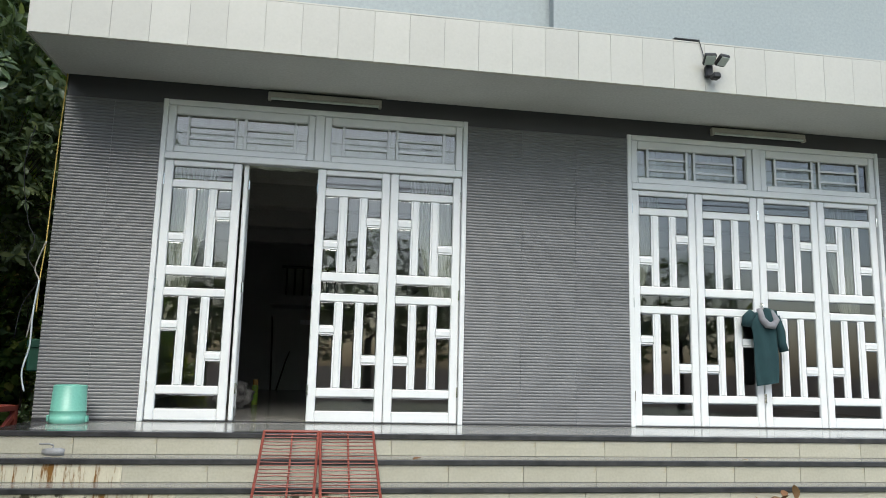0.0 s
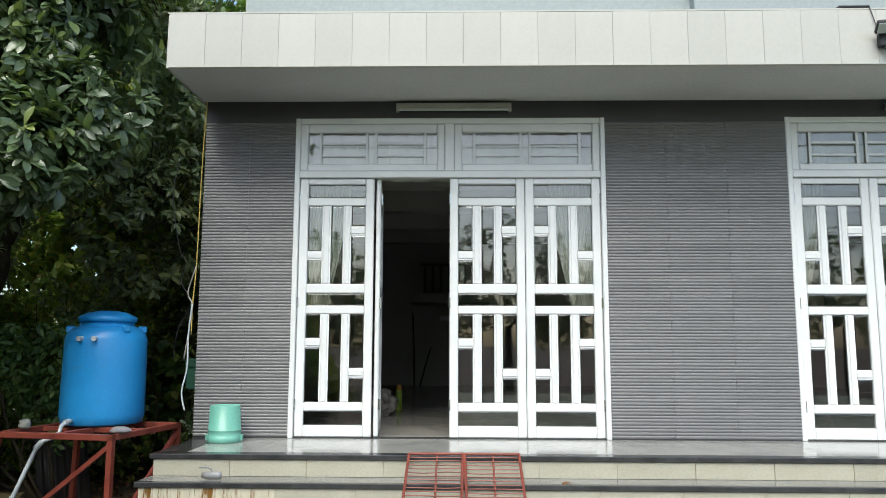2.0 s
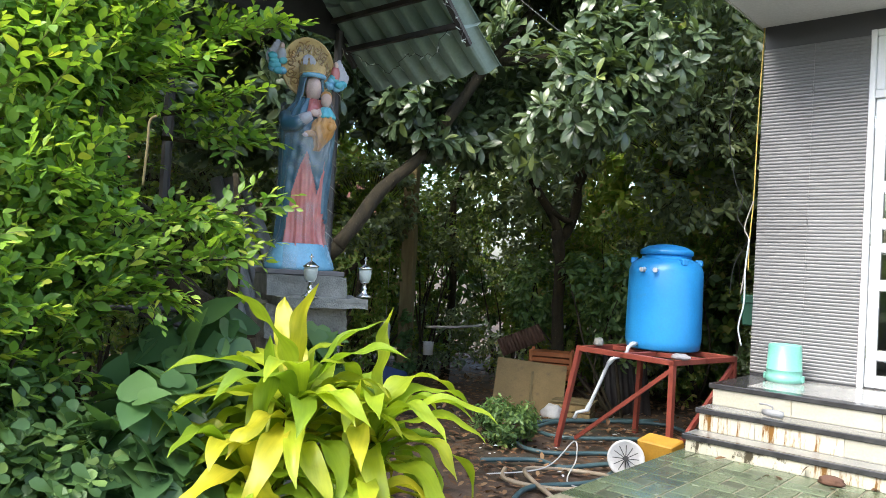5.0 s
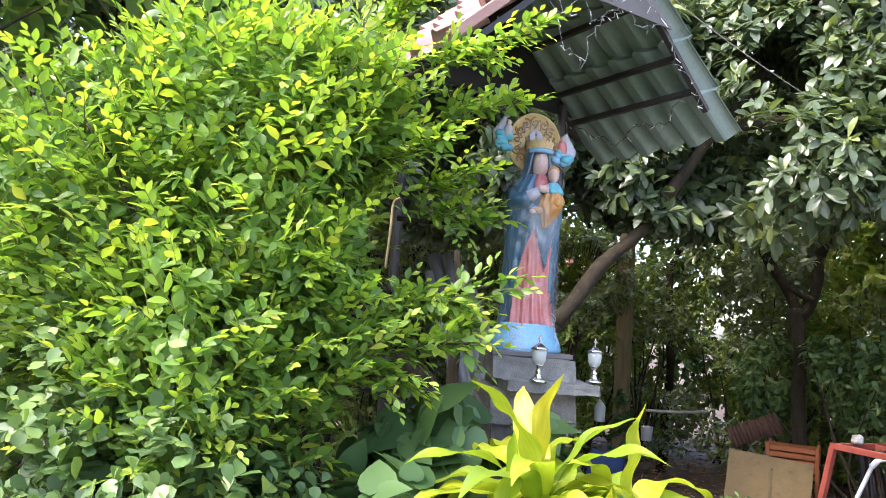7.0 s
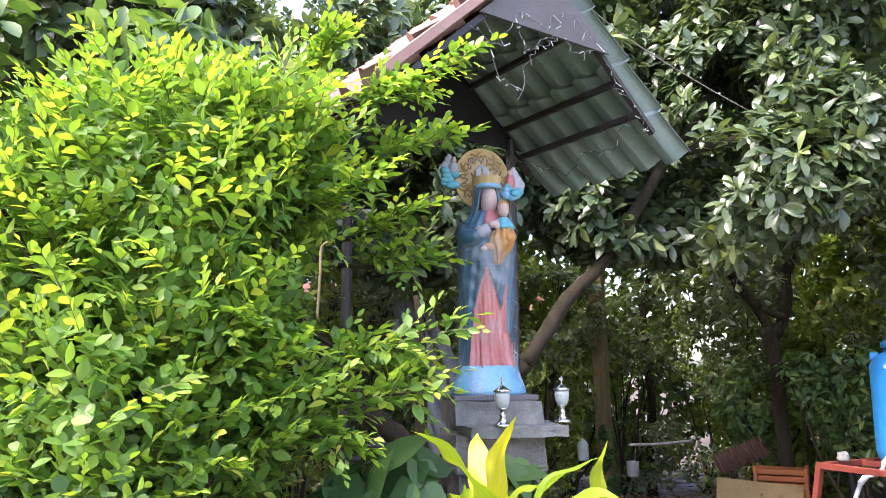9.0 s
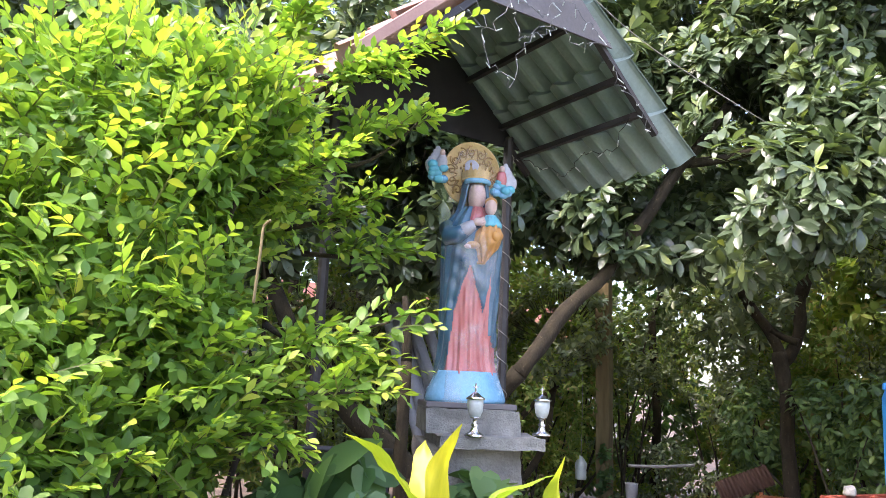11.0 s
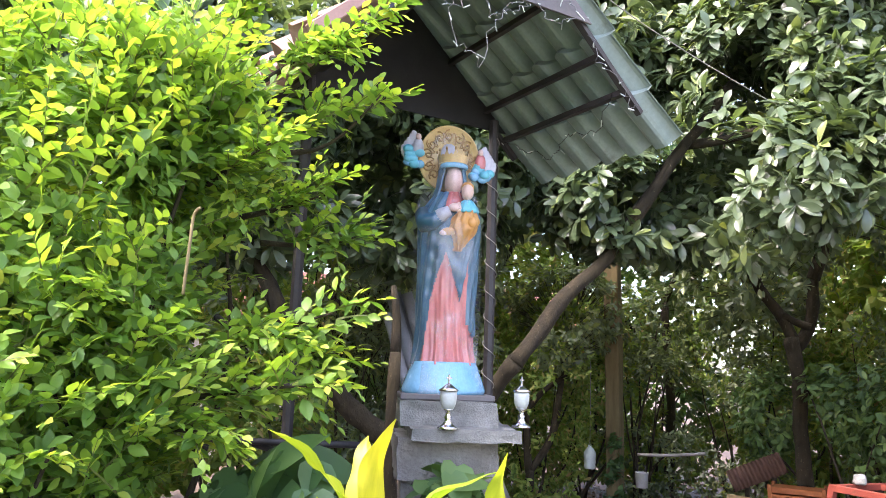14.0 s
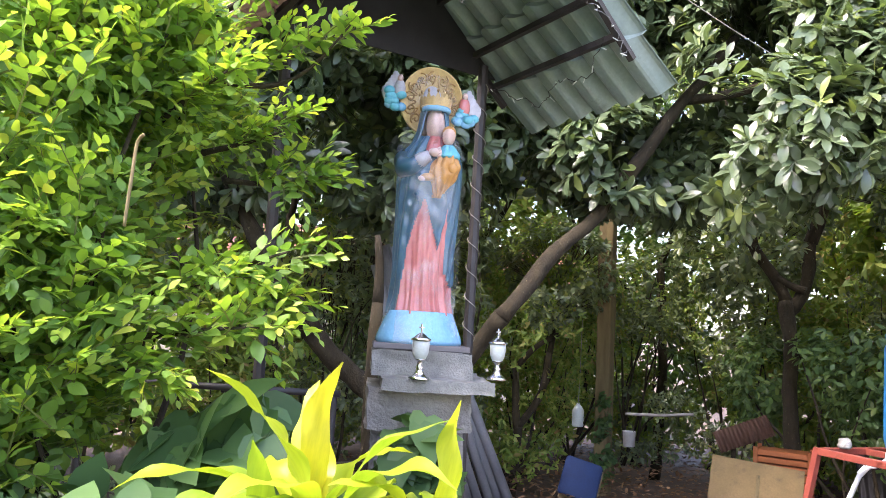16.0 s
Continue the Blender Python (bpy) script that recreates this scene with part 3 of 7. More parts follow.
def doorway(name, x, open_second, label):
    d = thing(name, label, "door", (x, 0, 0), kind="structure")
    bm = bmesh.new()
    for a, b in ((0.0, 0.048), (2.952, 3.0)):
        box(bm, a, b, -0.012, 0.09, 0.0, 3.057, 0.006)
    box(bm, 0.047, 2.953, -0.011, 0.09, 2.465, 2.53, 0.006)
    box(bm, 0.047, 2.953, -0.011, 0.09, 3.0, 3.056, 0.006)
    box(bm, 1.455, 1.545, -0.010, 0.088, 2.529, 3.001, 0.006)
    part("door_frame", bm, M_WHITE, d)
    for a, b in ((0.047, 1.456), (1.544, 2.953)):
        w = new("transom")
        w.parent = d
        bm = bmesh.new()
        box(bm, a, a + 0.075, 0.002, 0.06, 2.529, 3.001, 0.01)
        box(bm, b - 0.075, b, 0.002, 0.06, 2.529, 3.001, 0.01)
        box(bm, a + 0.074, b - 0.074, 0.003, 0.058, 2.529, 2.60, 0.01)
        box(bm, a + 0.074, b - 0.074, 0.003, 0.058, 2.915, 3.001, 0.01)
        part("sash", bm, M_WHITE, w)
        bm = bmesh.new()
        bm.faces.new([bm.verts.new(q) for q in ((a + 0.07, 0.045, 2.595), (b - 0.07, 0.045, 2.595), (b - 0.07, 0.045, 2.92), (a + 0.07, 0.045, 2.92))])
        o = part("pane", bm, M_GLASS, w)
        o.visible_shadow = False
        bm = bmesh.new()
        s = (b - a - 0.15) / 1.26
        for u in (0.12, 0.57, 0.66, 1.14):
            box(bm, a + 0.075 + u * s - 0.014, a + 0.075 + u * s + 0.014, 0.022, 0.036, 2.595, 2.92, 0.003)
        for u0, u1 in ((0.12, 0.57), (0.66, 1.14)):
            for hz in (2.69, 2.81):
                box(bm, a + 0.075 + u0 * s, a + 0.075 + u1 * s, 0.024, 0.034, hz - 0.012, hz + 0.012, 0.003)
        part("grille", bm, M_WHITE, w)
    door_leaf(d, 0.05, False)
    if open_second:
        lf = door_leaf(d, 0.05 + LEAF_W + 0.062, False, 94, 0.05)
    else:
        door_leaf(d, 0.05 + LEAF_W, True)
    door_leaf(d, 0.05 + 2 * LEAF_W, False)
    door_leaf(d, 0.05 + 3 * LEAF_W, True)
    bm = bmesh.new()
    box(bm, 0.05, 2.95, 0.0, 0.10, 0.001, 0.007)
    part("threshold", bm, M_GRANITE, d)
    return d


doorway("door_1", 0.0, True, "white glazed folding double doors with one leaf folded open")
doorway("door_2", W2, False, "white glazed folding double doors, all closed")


def batten(x):
    b = thing("tube_light", "unlit grey batten tube light above the doors", "lamp", (x, -0.001, 3.125), "tube lights")
    bm = bmesh.new()
    box(bm, 0, 1.12, -0.055, 0.0, 0.012, 0.07, 0.008)
    part("housing", bm, M_BATTEN, b)
    bm = bmesh.new()
    tube(bm, [(0.03, -0.045, 0.003), (1.09, -0.045, 0.003)], 0.013, 10)
    part("tube", bm, M_FROST, b)
    for xx in (0.0, 1.09):
        bm = bmesh.new()
        box(bm, xx, xx + 0.03, -0.062, -0.002, -0.015, 0.018, 0.004)
        part("end_cap", bm, M_BATTEN, b)


batten(0.98)
batten(5.69)


# ---------------------------------------------------------------- things on the terrace
def bucket():
    t = thing("bucket", "mint green plastic bucket standing upside down on the terrace", "bucket", (-0.50, -0.28, 0.0))
    bm = bmesh.new()
    lathe(bm, [(0.142, 0.0), (0.150, 0.004), (0.150, 0.05), (0.145, 0.054), (0.143, 0.10), (0.146, 0.104), (0.146, 0.11), (0.142, 0.112), (0.133, 0.312), (0.127, 0.322), (0.112, 0.322), (0.110, 0.314), (0.0, 0.314)], 36, caps=False)
    part("body", bm, M_BUCKET, t, smooth=True)
    for sx in (-1, 1):
        bm = bmesh.new()
        box(bm, sx * 0.155 - 0.012, sx * 0.155 + 0.012, -0.02, 0.02, 0.012, 0.065, 0.004)
        part("lug", bm, M_BUCKET, t)


bucket()


def ramp():
    """Two welded grille panels that lean from the yard on the terrace edge."""
    t = thing("ramp_grille", "red-painted welded steel grille ramp leaning on the steps", "ramp", (1.20, -1.015, 0.012))
    L, ang = 1.07, math.atan2(0.478, 0.93)
    down = Vector((0, -math.cos(ang), -math.sin(ang)))
    nrm = Vector((0, -math.sin(ang), math.cos(ang)))
    for k in range(2):
        p = new("panel")
        p.parent = t
        x0 = k * 0.44
        w = 0.425

        def at(x, s, o=0.0):
            return Vector((x0 + x, 0, 0)) + down * s + nrm * o

        bm = bmesh.new()
        sag = lambda s: -0.012 * math.sin(math.pi * s / L) * (1 + k)
        for xx in (0.0, w):
            tube(bm, [at(xx + 0.02 * s / L * (k * 2 - 1), s, sag(s)) for s in np.linspace(0, L, 7)], 0.011, 8)
        for s in (0.0, L):
            tube(bm, [at(0, s), at(w, s)], 0.011, 8)
        part("rim", bm, M_RED, p)
        bm = bmesh.new()
        tube(bm, [at(w * 0.52, s, sag(s) - 0.012) for s in np.linspace(0, L, 7)], 0.008, 6)
        part("spine", bm, M_RED, p)
        for i in range(1, 24):
            s = L * i / 24
            bm = bmesh.new()
            wob = [rng.normal() * 0.004 for _ in range(3)]
            tube(bm, [at(0, s, sag(s)), at(w * 0.3, s + wob[0], sag(s) + wob[1]), at(w * 0.7, s + wob[2], sag(s)), at(w, s, sag(s))], 0.0048, 5)
            part("rod", bm, M_RED, p)


ramp()


def tank():
    t = thing("water_tank", "blue plastic water tank with a domed lid on a steel stand", "water tank", (-1.76, 0.03, 0.126))
    t.scale = (1.05, 1.05, 1.05)
    bm = bmesh.new()
    lathe(bm, [(0.0, 0.0), (0.325, 0.0), (0.338, 0.012), (0.352, 0.08), (0.351, 0.30), (0.348, 0.50), (0.345, 0.74), (0.338, 0.76), (0.322, 0.80), (0.29, 0.835), (0.245, 0.855), (0.232, 0.862), (0.228, 0.90), (0.0, 0.90)], 48, caps=False)
    part("body", bm, M_TANK, t, smooth=True)
    bm = bmesh.new()
    lathe(bm, [(0.0, 0.9), (0.235, 0.895), (0.248, 0.90), (0.248, 0.935), (0.238, 0.945), (0.17, 0.98), (0.08, 0.997), (0.0, 1.0)], 48, caps=False)
    part("lid", bm, M_TANK, t, "domed blue screw lid", smooth=True)
    for a in (205, 150, 325, 30):
        c, s = math.cos(radians(a)), math.sin(radians(a))
        bm = bmesh.new()
        box(bm, -0.03, 0.045, -0.03, 0.03, 0.0, 0.06, 0.01, Matrix.Translation((0.29 * c, 0.29 * s, 0.80)) @ Matrix.Rotation(radians(a), 4, "Z"))
        part("lug", bm, M_TANK, t)
    for a in (260, 280):
        c, s = math.cos(radians(a)), math.sin(radians(a))
        bm = bmesh.new()
        tube(bm, [(0.32 * c, 0.32 * s, 0.745), (0.39 * c, 0.39 * s, 0.745)], 0.022, 12)
        part("pipe_stub", bm, M_PVC, t)
    # outlet pipe with elbow and tap
    bm = bmesh.new()
    tube(bm, [(-0.10, -0.32, 0.05), (-0.10, -0.42, 0.05), (-0.12, -0.46, 0.02), (-0.13, -0.48, -0.06), (-0.22, -0.53, -0.09), (-0.26, -0.55, -0.13), (-0.40, -0.60, -0.52), (-0.43, -0.61, -0.60), (-0.52, -0.64, -0.63), (-0.54, -0.65, -0.69)], 0.017, 12)
    part("outlet_pipe", bm, M_PVC, t, "pale grey plastic outlet pipe", smooth=True)
    for a, b in (((-0.10, -0.385, 0.05), (-0.105, -0.435, 0.045)), ((-0.127, -0.475, -0.04), (-0.15, -0.49, -0.068)), ((-0.23, -0.535, -0.095), (-0.27, -0.553, -0.15)), ((-0.405, -0.602, -0.53), (-0.435, -0.612, -0.605))):
        bm = bmesh.new()
        tube(bm, [a, b], 0.023, 12)
        part("elbow", bm, M_PVC, t)


tank()


def stand():
    t = thing("tank_stand", "red-oxide painted angle-steel tank stand with raking legs", "stand", (-1.70, -0.24, DIRT), rz=-10)
    W, D, H = 0.53, 0.50, 0.99
    corners = {(-1, -1): (-W, -D), (1, -1): (W, -D), (1, 1): (W, D), (-1, 1): (-W, D)}
    for (sx, sy), (cx, cy) in corners.items():
        bm = bmesh.new()
        lean = 0.13 if sx < 0 else 0.0
        tube(bm, [(cx - lean, cy - lean * sy * -1, -0.03), (cx, cy, H)], 0.033, 4)
        part("leg", bm, M_RED, t)
    for a, b in (((-W, -D), (W, -D)), ((W, -D), (W, D)), ((W, D), (-W, D)), ((-W, D), (-W, -D)), ((-W, 0), (W, 0)), ((0, -D), (0, D))):
        bm = bmesh.new()
        d = Vector((b[0] - a[0], b[1] - a[1], 0))
        m = Matrix.Translation((a[0], a[1], H)) @ Matrix.Rotation(math.atan2(d.y, d.x), 4, "Z")
        box(bm, -0.025, d.length + 0.025, -0.025, 0.025, -0.05, 0.0 if abs(a[0]) + abs(a[1]) > 0.9 else -0.004, 0.004, m)
        part("rail", bm, M_RED, t)
    for a, b in (((-W, -D, 0.08), (W, -D, H - 0.08)), ((W, -D, 0.1), (W, D, H - 0.08))):
        bm = bmesh.new()
        tube(bm, [a, b], 0.026, 4)
        part("brace", bm, M_RED, t)


stand()


# ---------------------------------------------------------------- shrine
def shrine_roof():
    t = thing("shrine_canopy", "small gabled canopy of grey-green roofing sheet on dark steel posts", "canopy", (0, 0, 0))
    RY, RZ, FX, BX, HALF, DROP = -4.385, 3.04, -1.45, -2.62, 1.03, 0.95
    for side, mat in ((1, M_ROOF), (-1, M_ROOFTOP)):
        bm = bmesh.new()
        nx, nj, courses = 96, 8, 4
        L = math.hypot(HALF, DROP)
        nrm = Vector((0, side * DROP / L, HALF / L))
        rows = []
        for c in range(courses):
            for j in range(nj + 1):
                row = []
                for i in range(nx + 1):
                    x = FX + 0.02 + (BX - FX) * i / nx
                    ph = (x - FX) / 0.195 * 2 * math.pi
                    lap = 0.085 * math.cos(ph)
                    lo = (c + lap) / courses if c else 0.0
                    hi = (c + 1 + lap) / courses if c < courses - 1 else 1.0
                    s = lo + (hi - lo) * j / nj
                    w = 0.042 * math.cos(ph) + 0.012 * math.cos(2 * ph)
                    row.append(bm.verts.new(Vector((x, RY + side * HALF * s, RZ - DROP * s)) + nrm * (w + 0.042 * j / nj)))
                rows.append(row)
        for a, b in zip(rows, rows[1:]):
            for i in range(nx):
                bm.faces.new((a[i], a[i + 1], b[i + 1], b[i]))
        ob = part("roof_sheet", bm, mat, t, "tile-profile grey-green roofing sheet", smooth=False)
        so = ob.modifiers.new("thick", "SOLIDIFY")
        so.thickness = 0.004
        # purlins under the sheet, rafters along the verge
        for s in (0.30, 0.56, 0.72):
            bm = bmesh.new()
            c = Vector((0, RY + side * HALF * s, RZ - DROP * s)) - nrm * 0.045
            tube(bm, [(FX - 0.03, c.y, c.z), (BX + 0.05, c.y, c.z)], 0.022, 4)
            part("purlin", bm, M_STEEL, t)
        for x in (FX - 0.03, BX + 0.08):
            bm = bmesh.new()
            a = Vector((x, RY, RZ)) - nrm * 0.05
            b = Vector((x, RY + side * HALF * 0.82, RZ - DROP * 0.82)) - nrm * 0.05
            tube(bm, [a, b], 0.022, 4)
            part("rafter", bm, M_STEEL, t)
        if side < 0:
            bm = bmesh.new()
            a, b = Vector((FX + 0.035, RY, RZ)) + nrm * 0.03, Vector((FX + 0.035, RY + side * HALF * 0.97, RZ - DROP * 0.97)) + nrm * 0.03
            box(bm, -0.014, 0.014, 0, (b - a).length, -0.025, 0.025, 0.004, Matrix.Translation(a) @ (b - a).to_track_quat("Y", "Z").to_matrix().to_4x4())
            part("verge_cap", bm, M_ROOFTOP, t)
    bm = bmesh.new()
    tube(bm, [(FX + 0.05, RY, RZ + 0.03), (BX - 0.05, RY, RZ + 0.03)], 0.06, 12)
    part("ridge_cap", bm, M_ROOFTOP, t, "faded pink ridge cap")
    # gable boards
    for name, x, low, mat in (("gable_board", FX + 0.005, 2.60, M_STEELBOARD), ("back_board", BX + 0.12, 2.36, M_BLACK)):
        bm = bmesh.new()
        h = (RZ - low) / DROP * HALF - 0.03
        f = [bm.verts.new(p) for p in ((x, RY - h, low), (x, RY + h, low), (x, RY, RZ - 0.04))]
        bk = [bm.verts.new((v.co.x - 0.012, v.co.y, v.co.z)) for v in f]
        bm.faces.new(f)
        bm.faces.new(bk[::-1])
        for k in range(3):
            bm.faces.new((f[k], bk[k], bk[(k + 1) % 3], f[(k + 1) % 3]))
        part(name, bm, mat, t)
    for y in (-3.78, -4.99):
        for x in (-2.49,):
            bm = bmesh.new()
            tube(bm, [(x, y, DIRT - 0.05), (x, y, 2.42)], 0.03, 8)
            part("post", bm, M_STEEL, t, "dark steel post wound with fairy-light wire")
    bm = bmesh.new()
    tube(bm, [(-2.49, -4.99, 0.12), (-2.49, -3.78, 0.12)], 0.025, 4)
    part("cross_rail", bm, M_STEEL, t)
    bm = bmesh.new()
    tube(bm, [(-2.45, -4.99, 0.10), (-1.75, -4.75, -0.05)], 0.025, 4)
    part("brace_rail", bm, M_STEEL, t)
    return t


shrine_roof()


def pedestal():
    t = thing("pedestal", "rough cement pedestal with a speckled stone block on top", "pedestal", (-1.98, -4.40, 0.0), rz=-26)
    rnd = np.random.default_rng(3)

    def rough_box(x0, x1, y0, y1, z0, z1, amp):
        bm = bmesh.new()
        box(bm, x0, x1, y0, y1, z0, z1)
        bmesh.ops.subdivide_edges(bm, edges=bm.edges[:], cuts=6, use_grid_fill=True)
        for v in bm.verts:
            v.co += amp * Vector(noise.noise_vector(v.co * 9)) + amp * 0.5 * Vector(noise.noise_vector(v.co * 25))
        return bm

    part("shaft", rough_box(-0.24, 0.20, -0.19, 0.21, DIRT - 0.05, 0.40, 0.022), M_CEMENT, t)
    part("neck", rough_box(-0.26, 0.24, -0.22, 0.24, 0.40, 0.578, 0.016), M_CEMENT, t)
    part("shelf", rough_box(-0.24, 0.38, -0.17, 0.31, 0.578, 0.63, 0.012), M_STONE, t, "grey cement shelf")
    part("block", rough_box(-0.25, 0.20, -0.215, 0.235, 0.63, 0.742, 0.010), M_STONE, t, "speckled grey stone block")
    bm = bmesh.new()
    box(bm, -0.245, 0.17, -0.215, 0.225, 0.745, 0.772, 0.004)
    part("plate", bm, M_STEELBOARD, t, "dark grey base plate")


pedestal()

M_CLOAK = mk("statue_blue_cloak", (0.018, 0.075, 0.13), (0.04, 0.13, 0.19), 6, 60, 0.3, 0.08, 0.05, coat=0.4)
M_ROBE = mk("statue_pink_robe", (0.42, 0.10, 0.09), (0.58, 0.20, 0.18), 5, 60, 0.3, 0.08, 0.05, coat=0.4)
M_SKYB = mk("statue_sky_blue", (0.12, 0.36, 0.56), (0.22, 0.48, 0.66), 5, 60, 0.25, 0.08, 0.05, coat=0.4)
M_GOLD = mk("statue_gold", (0.50, 0.33, 0.12), (0.62, 0.44, 0.19), 8, 70, 0.35, 0.1, 0.08)
M_RELIEF = mk("statue_dull_gold", (0.30, 0.17, 0.05), (0.40, 0.24, 0.08), 8, 70, 0.4, 0.1, 0.08)
M_SKIN = mk("statue_pale", (0.55, 0.38, 0.32), (0.65, 0.46, 0.40), 6, 60, 0.4, 0.08, 0.05)
M_CYAN = mk("statue_cyan", (0.08, 0.38, 0.46), (0.14, 0.46, 0.54), 8, 60, 0.35, 0.08, 0.05)
M_ORANGE = mk("statue_ochre", (0.42, 0.19, 0.045), (0.55, 0.28, 0.08), 10, 60, 0.35, 0.08, 0.05)
M_PALECLOUD = mk("statue_pale_cloud", (0.34, 0.33, 0.36), (0.46, 0.45, 0.47), 10, 60, 0.4, 0.08, 0.05)


def statue():
    """One mesh: a robed standing figure, plain-faced, with a halo disc and a bundle on its arm; x is its front."""
    bm = bmesh.new()

    def drape_edge(u):
        return 0.70 - (u + 0.18) / 0.56 * 0.245 if u < 0.38 else 0.455 + (u - 0.38) / 0.26 * 0.24

    def robe_depth(u, z, front):
        """How far a place lies inside the opening of the cloak; negative on the cloak."""
        left = np.interp(z, [0.13, 0.30, 0.46, 0.60, 0.70], [-0.80, -0.74, -0.66, -0.42, -0.18])
        right = np.interp(z, [0.13, 0.28, 0.34, 0.70], [1.1, 1.0, 0.66, 0.62])
        return min(u - left, right - u, 3.0 * (drape_edge(u) - z)) if front > 0 else -1.0

    def robe_here(u, z, front):
        return robe_depth(u, z, front) > 0

    def lathe_fold(secs, seg, rows_n, shape, mat):
        """Smooth stack of ovals, pushed in and out by shape(u, z, front)."""
        zs = [q[0] for q in secs]
        grid_rows = []
        for j in range(rows_n + 1):
            z = zs[0] + (zs[-1] - zs[0]) * j / rows_n
            rx, ry, ox, oy = [float(np.interp(z, zs, [q[i] for q in secs])) for i in (1, 2, 3, 4)]
            row = []
            for k in range(seg):
                a = 2 * math.pi * k / seg
                d = shape(math.sin(a), z, math.cos(a), a)
                row.append(bm.verts.new((ox + (rx + d) * math.cos(a), oy + (ry + d) * math.sin(a), z)))
            grid_rows.append(row)
        for j, (a, b) in enumerate(zip(grid_rows, grid_rows[1:])):
            z = zs[0] + (zs[-1] - zs[0]) * (j + 0.5) / rows_n
            for k in range(seg):
                ang = 2 * math.pi * (k + 0.5) / seg
                bm.faces.new((a[k], a[(k + 1) % seg], b[(k + 1) % seg], b[k])).material_index = mat(math.sin(ang), z, math.cos(ang))
        bm.faces.new(grid_rows[0][::-1]).material_index = mat(0, zs[0], 1)
        bm.faces.new(grid_rows[-1]).material_index = mat(0, zs[-1], 1)

    # round plinth
    lathe_fold([(0.0, 0.198, 0.232, 0, 0), (0.015, 0.204, 0.240, 0, 0), (0.05, 0.196, 0.228, 0, 0), (0.12, 0.172, 0.196, 0, 0), (0.155, 0.158, 0.180, 0, 0)], 56, 14, lambda u, z, f, a: 0.004 * math.sin(5 * a), lambda u, z, f: 2)

    def folds(u, z, f, a):
        low = max(0.0, min(1.0, (0.75 - z) * 1.8))
        inside = max(0.0, min(1.0, robe_depth(u, z, f) / 0.12 + 0.5))
        robe = 0.010 * low * math.sin(u * 17 + 1.6 * math.sin(z * 6.5)) + 0.005 * low * math.sin(u * 34 + z * 11) + 0.008 * max(0.0, 0.22 - z) / 0.08
        cloak = 0.018 + 0.009 * math.sin(a * 8 + z * 7) * max(0.2, 1 - z) + 0.005 * math.sin(a * 17 - z * 15)
        # swags that run from the raised arm down to the drape's point
        if f > 0 and 0.45 < z < 0.84:
            cloak += 0.008 * math.sin((z * 1.0 + u * 0.12) * 62 - 3.0 * abs(u - 0.2)) * (1 - abs(u))
        return robe * inside + cloak * (1 - inside)

    lathe_fold([(0.14, 0.140, 0.165, 0, 0), (0.22, 0.128, 0.150, 0, 0), (0.38, 0.120, 0.146, 0, 0.002), (0.55, 0.124, 0.152, 0, 0.004), (0.70, 0.132, 0.160, 0, 0.006), (0.82, 0.136, 0.166, 0, 0.008),
                (0.90, 0.126, 0.158, 0, 0.010), (0.95, 0.108, 0.134, 0, 0.012), (0.985, 0.088, 0.106, 0, 0.014), (1.02, 0.064, 0.074, 0.0, 0.016)], 170, 124, folds, lambda u, z, f: 1 if robe_here(u, z, f) or (z > 0.93 and f > 0 and abs(u - 0.12) < 0.42) else 0)

    def ball(c, r, mat, seg=20, rot=None):
        m = Matrix.LocRotScale(Vector(c), rot, Vector(r))
        out = bmesh.ops.create_uvsphere(bm, u_segments=seg, v_segments=seg // 2, radius=1.0, matrix=m)
        for f in {f for v in out["verts"] for f in v.link_faces}:
            f.material_index = mat

    def rod(pts, radii, mat, seg=12):
        before = set(bm.faces)
        tube(bm, pts, radii, seg)
        for f in set(bm.faces) - before:
            f.material_index = mat

    # veil: open at the front, falling from the crown on to the shoulders
    rows = []
    for z, w, d in ((0.90, 0.165, 0.125), (0.95, 0.142, 0.108), (1.00, 0.115, 0.098), (1.05, 0.094, 0.094), (1.10, 0.085, 0.092), (1.15, 0.080, 0.086), (1.19, 0.070, 0.074), (1.22, 0.045, 0.048), (1.235, 0.012, 0.012)):
        opening = np.interp(z, [0.90, 1.0, 1.14, 1.19, 1.235], [58, 50, 46, 16, 0])
        row = []
        for k in range(45):
            a = radians(opening) + radians(360 - 2 * opening) * k / 44
            r2 = 1 + 0.035 * math.sin(a * 9 + z * 8)
            row.append(bm.verts.new((-0.004 + d * r2 * math.cos(a), 0.014 + w * r2 * math.sin(a), z)))
        rows.append(row)
    for a, b in zip(rows, rows[1:]):
        for k in range(44):
            bm.faces.new((a[k], a[k + 1], b[k + 1], b[k])).material_index = 0
    for k in (0, 44):
        rod([r2[k].co.copy() for r2 in rows[:7]], 0.008, 0, 8)
    ball((0.036, 0.020, 1.085), (0.062, 0.054, 0.084), 4, 24)     # plain head
    ball((0.030, 0.018, 1.0), (0.048, 0.046, 0.06), 4, 16)
    ball((0.070, 0.02, 0.955), (0.052, 0.062, 0.045), 1, 18)      # robe at the neck
    rod([(0.046 + 0.052 * math.cos(a), 0.018 + 0.070 * math.sin(a), 1.158) for a in np.linspace(-1.7, 1.7, 14)], 0.014, 2)   # pale band under the crown
    # crown: flared rim with points
    ring_lo = [bm.verts.new((0.008 + 0.086 * math.cos(a), 0.016 + 0.082 * math.sin(a), 1.172)) for a in [2 * math.pi * k / 44 for k in range(44)]]
